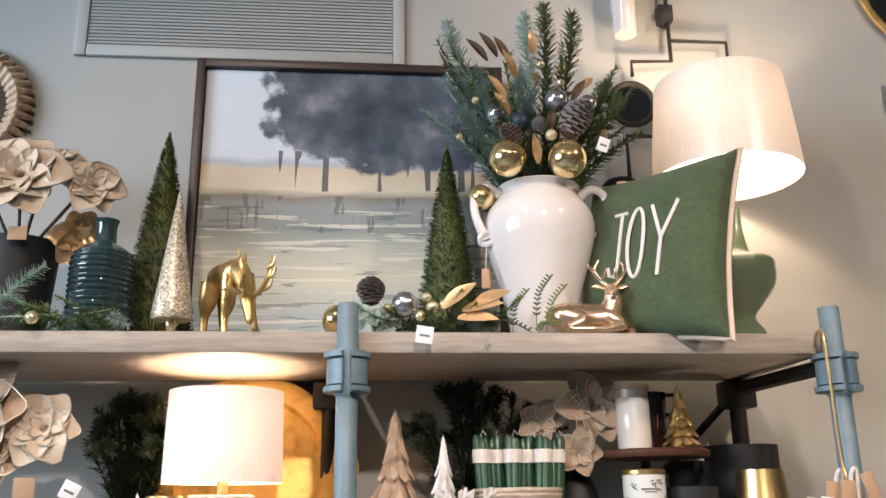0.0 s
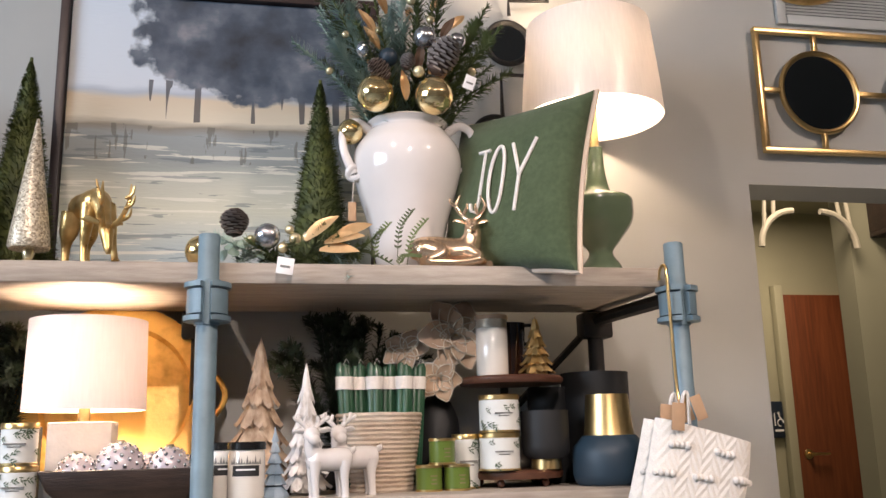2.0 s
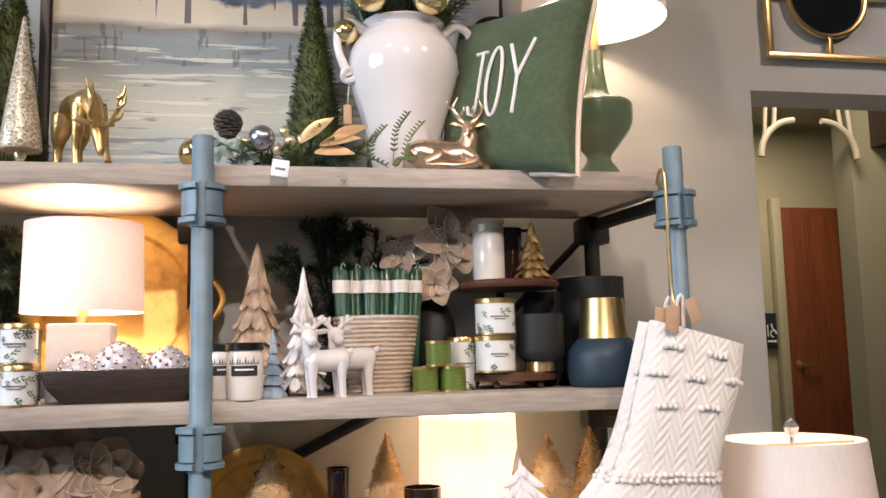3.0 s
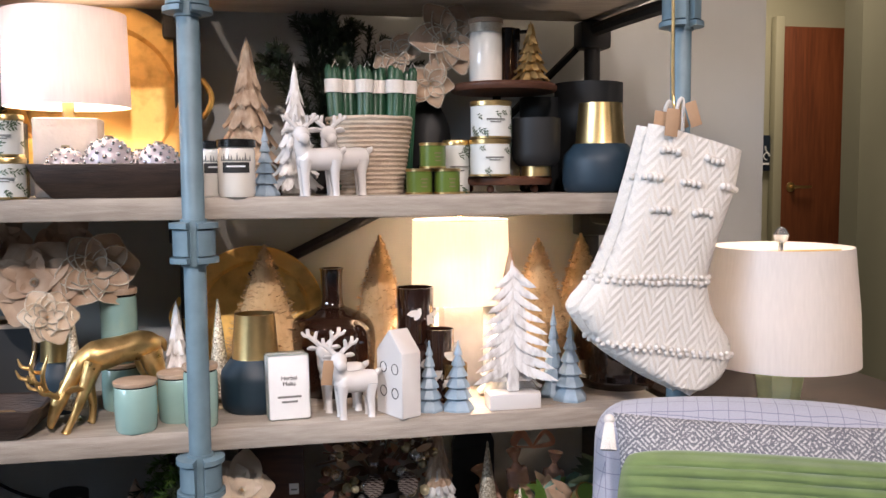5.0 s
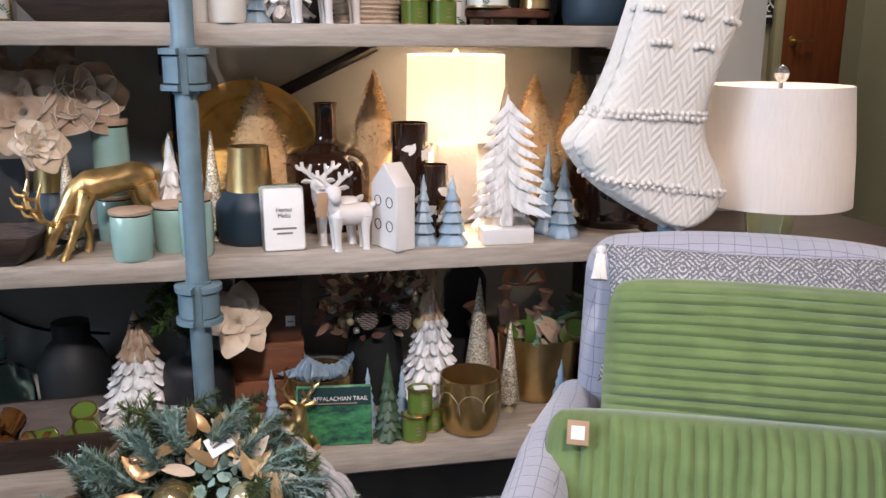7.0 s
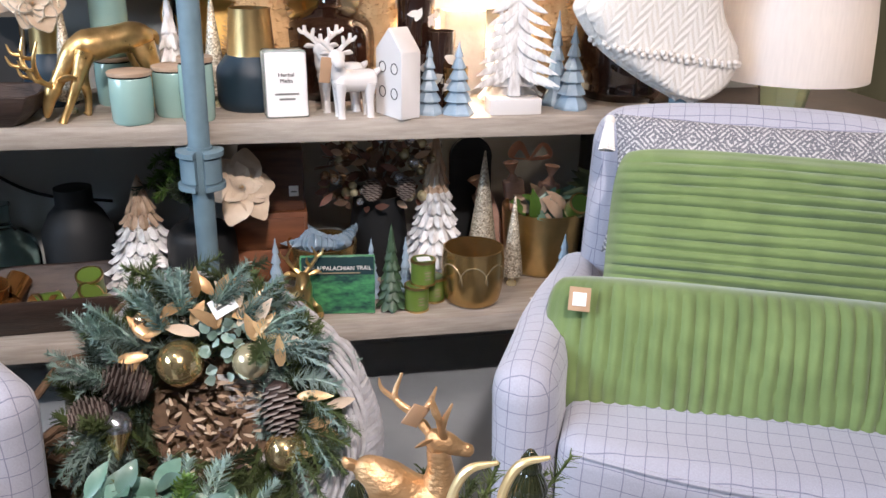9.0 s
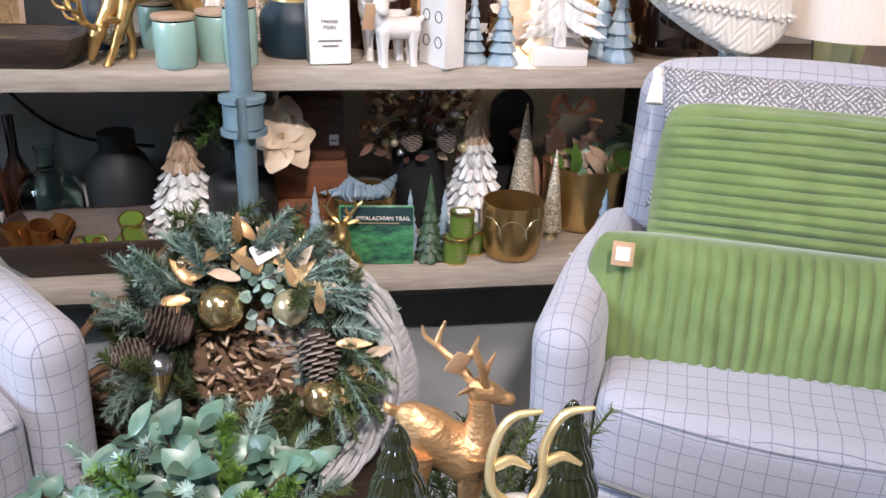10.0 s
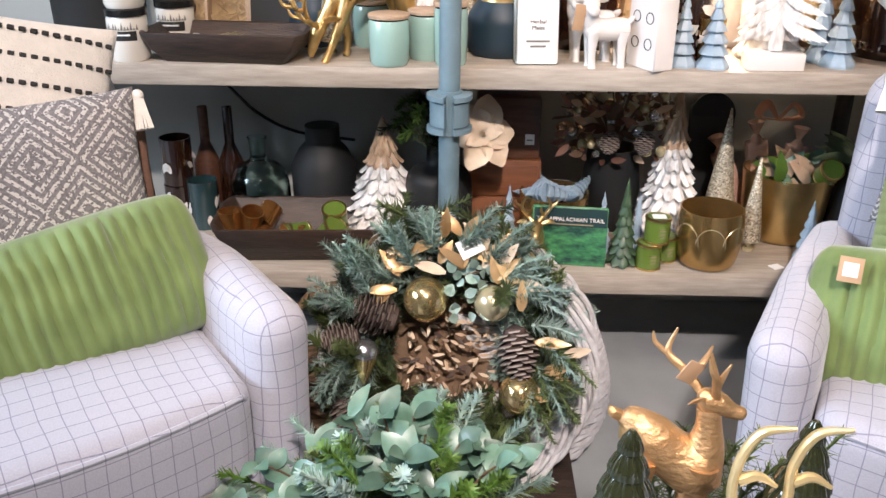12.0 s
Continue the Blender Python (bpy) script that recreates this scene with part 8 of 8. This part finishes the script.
# ---- eucalyptus and gold deer in front ----
eu = thing("eucalyptus_plant", (-0.025, -0.80, 0), "dusty green eucalyptus and cedar arrangement in a pot", "plant")
part("pot", lathe([(0, 0), (0.085, 0), (0.11, 0.22), (0.10, 0.22), (0.08, 0.02), (0, 0.02)], 36), M_CEMENT, eu)
re_ = random.Random(17)
for k in range(96):
    a, lean = re_.uniform(0, 6.283), re_.uniform(0.15, 1.45)
    e = Vector((math.cos(a) * math.sin(lean) * 0.31 * re_.uniform(0.6, 1.05), math.sin(a) * math.sin(lean) * 0.15, 0.27 * math.cos(lean * 0.9) * re_.uniform(0.7, 1.1) * (1.1 if k % 5 in (0, 3) else 0.92)))
    b = Vector((0, 0, 0.20))
    line = [Vector(p) for p in smooth_curve([b, b + e * 0.4 + Vector((0, 0, 0.03)), b + e * 0.8 + Vector((0, 0, 0.02)), b + e], 4)]
    if k % 5 in (0, 2, 3):
        part("cedar_sprig", sprig_bm([tuple(p) for p in line[::4]], 0.024, 170, 0.8, 0.0021, rng=re_), re_.choice((M_FRESHLEAF, M_PINE, M_PINEBLUE, M_PINEBLUE)), eu)
        continue
    part("stem", tube([(*p, 0.0017) for p in line], 5), M_BARK, eu)
    for p in line[4::2]:
        for s in (-1, 1):
            part("eucalyptus_leaf", leaf_bm(bmesh.new(), p, (random_way(re_, -0.2, 0.7) + e.normalized() * 0.7), Vector((0, -0.5, 0.9)), re_.uniform(0.028, 0.052), re_.uniform(0.020, 0.034), 0.2, 0.3, 6), M_EUC, eu, angle=80)
box_d = thing("display_crate", (0.28, -0.95, 0), "low dark display crate under the deer", "crate")
part("crate_top", box(-0.20, 0.20, -0.16, 0.14, 0.27, 0.285, 0.003), M_DARKWOOD, box_d)
part("crate_side", box(-0.20, 0.20, -0.16, -0.145, 0.0, 0.27, 0.003), M_DARKWOOD, box_d)
part("crate_side", box(-0.20, 0.20, 0.125, 0.14, 0.0, 0.27, 0.003), M_DARKWOOD, box_d)
M_GOLDFUR = mat("brushed_gold_coat", (0.84, 0.55, 0.31), 0.42, 0.75, colour2=(0.56, 0.32, 0.14), scale=22, bump=0.6, bscale=120, stretch=(1, 1, 1.6))


def proud_deer_bm():
    """A slim standing deer looking along x, with raised head and spread antlers."""
    bm = tube(smooth_curve([(-0.062, 0, 0.288, 0.006), (-0.050, 0, 0.283, 0.020), (-0.028, 0, 0.264, 0.031), (0.002, 0, 0.245, 0.031), (0.030, 0, 0.232, 0.036), (0.050, 0, 0.226, 0.026), (0.060, 0, 0.226, 0.006)], 6), 20)
    tube(smooth_curve([(0.030, 0, 0.225, 0.034), (0.038, 0, 0.258, 0.024), (0.039, 0, 0.285, 0.016), (0.036, 0, 0.310, 0.0135)], 6), 18, bm)
    tube(smooth_curve([(0.022, 0, 0.318, 0.006), (0.030, 0, 0.319, 0.0145), (0.046, 0, 0.316, 0.0135), (0.062, 0, 0.309, 0.009), (0.074, 0, 0.306, 0.0075), (0.078, 0, 0.305, 0.003)], 5), 16, bm)
    tube(smooth_curve([(-0.060, 0, 0.288, 0.007), (-0.070, 0, 0.293, 0.007), (-0.074, 0, 0.300, 0.002)], 4), 8, bm)
    for s in (-1, 1):
        tube(smooth_curve([(0.028, s * 0.010, 0.325, 0.003), (0.018, s * 0.024, 0.329, 0.006), (0.008, s * 0.034, 0.329, 0.001)], 4), 8, bm, flat=0.5)
        o = 0.008 * s
        tube(smooth_curve([(0.034 - o, s * 0.006, 0.326, 0.0055), (0.022 - 2.0 * o, s * 0.016, 0.346, 0.005), (0.010 - 3.0 * o, s * 0.026, 0.362, 0.004), (0.010 - 2.0 * o, s * 0.030, 0.390, 0.0015)], 6), 9, bm)
        tube(smooth_curve([(0.026 - 1.7 * o, s * 0.012, 0.340, 0.0045), (0.034 - o, s * 0.020, 0.356, 0.004), (0.042 - o, s * 0.022, 0.376, 0.0012)], 5), 8, bm)
        tube(smooth_curve([(0.012 - 2.9 * o, s * 0.025, 0.358, 0.0035), (0.000 - 3.6 * o, s * 0.030, 0.370, 0.003), (-0.004 - 3.6 * o, s * 0.030, 0.384, 0.001)], 5), 8, bm)
        for x in (-0.034, 0.034):
            tube(smooth_curve([(x, s * 0.016, 0.245, 0.022), (x - 0.006, s * 0.018, 0.17, 0.012), (x + 0.002, s * 0.018, 0.10, 0.0075), (x - 0.003, s * 0.018, 0.02, 0.0065), (x, s * 0.018, 0.0, 0.010)], 5), 10, bm)
    return bm


gdx = tagged(link("deer_figurine", moved(proud_deer_bm(), Matrix.Diagonal((0.92, 0.80, 0.985, 1))), M_GOLDFUR), "large standing gold deer figurine with antlers", "deer figurine", "gold deer figurines")
gdx.matrix_basis = pose(0.262, -0.93, 0.2855, 0, 0, -8)
deertag = tagged(link("kraft_tag", moved(box(-0.011, 0.011, -0.0008, 0.0008, -0.013, 0.013, 0.0006), pose(0.268, -0.945, 0.640, 10, 32, 20)), M_PAPER), "brown kraft tag hanging on the deer antlers", "tag")
M_PALEGOLD = mat("pale_satin_gold", (0.95, 0.76, 0.42), 0.34, 0.6, colour2=(0.80, 0.58, 0.27), scale=14)
ant = thing("antler_ornament", (0.300, -1.10, 0.2855), "gold antlered deer head ornament in front", "deer ornament", scale=0.90)
part("head", moved(ball((0, 0, 0), 0.04, None, 18, 12, 1.3), pose(0, 0, 0.285)), M_WHITE, ant)
part("neck", lathe([(0, 0), (0.05, 0), (0.035, 0.12), (0.03, 0.26), (0, 0.27)], 24), M_WHITE, ant)
for s in (-1, 1):
    bm = tube(smooth_curve([(s * 0.010, 0, 0.33, 0.006), (s * 0.026 - 0.004, 0, 0.355, 0.0055), (s * 0.026 - 0.004, 0, 0.40, 0.005), (s * 0.026 + 0.012, 0, 0.435, 0.005), (s * 0.026 + 0.040, -0.01, 0.448, 0.0022)], 6), 9)
    tube(smooth_curve([(s * 0.026 - 0.002, 0, 0.38, 0.006), (s * 0.026 + 0.016, 0, 0.386, 0.005), (s * 0.026 + 0.034, -0.005, 0.378, 0.002)], 5), 8, bm)
    part("antler", bm, M_PALEGOLD, ant)


def glass_tree(at, h, r):
    t = thing("glass_tree", at, "dark olive pressed glass tree", "decorative tree", "glass trees")
    prof = [(0, 0), (r * 0.5, 0)]
    steps = [1.12 ** k for k in range(9)]
    unit, z = h / sum(steps), 0.0
    for k in range(8, -1, -1):
        low, top, tall = r * (0.17 + 0.83 * k / 8), r * (0.05 + 0.66 * k / 8), unit * steps[k]
        prof += [(low * 0.88, z), (low, z + tall * 0.06), (low * 0.99, z + tall * 0.22), (low * 0.6 + top * 0.4, z + tall * 0.62), (top, z + tall)]
        z += tall
    prof += [(0, h * 1.002)]
    part("tree", lathe(prof, 96, wob=lambda a, z: 1 + 0.022 * math.cos(24 * a)), M_GLASSTREE, t, angle=25)
    return t


glass_tree((0.197, -1.025, 0.2855), 0.338, 0.074)
glass_tree((0.376, -1.005, 0.2855), 0.340, 0.072)
fr = thing("pine_branch", (0.33, -0.86, 0.2855), "green pine branch behind the gold deer", "branch")
for k in range(9):
    part("pine_sprig", sprig_bm([(0, 0, 0), (0.02 * (k - 4), 0.0, 0.12), (0.03 * (k - 4) + 0.02, -0.02, 0.20 + 0.02 * (k % 3))], 0.028, 150, rng=re_), M_PINE, fr)
tgk = thing("kraft_tag", (0.155, -0.99, 0.2855), "brown kraft tag with white label beside the glass tree", "tag", ry=25)
part("card", box(-0.018, 0.018, -0.001, 0.001, 0.0, 0.075, 0.0006), M_PAPER, tgk)
part("label_sheet", box(-0.012, 0.012, -0.002, -0.0012, 0.02, 0.055), M_PAPERWHITE, tgk)
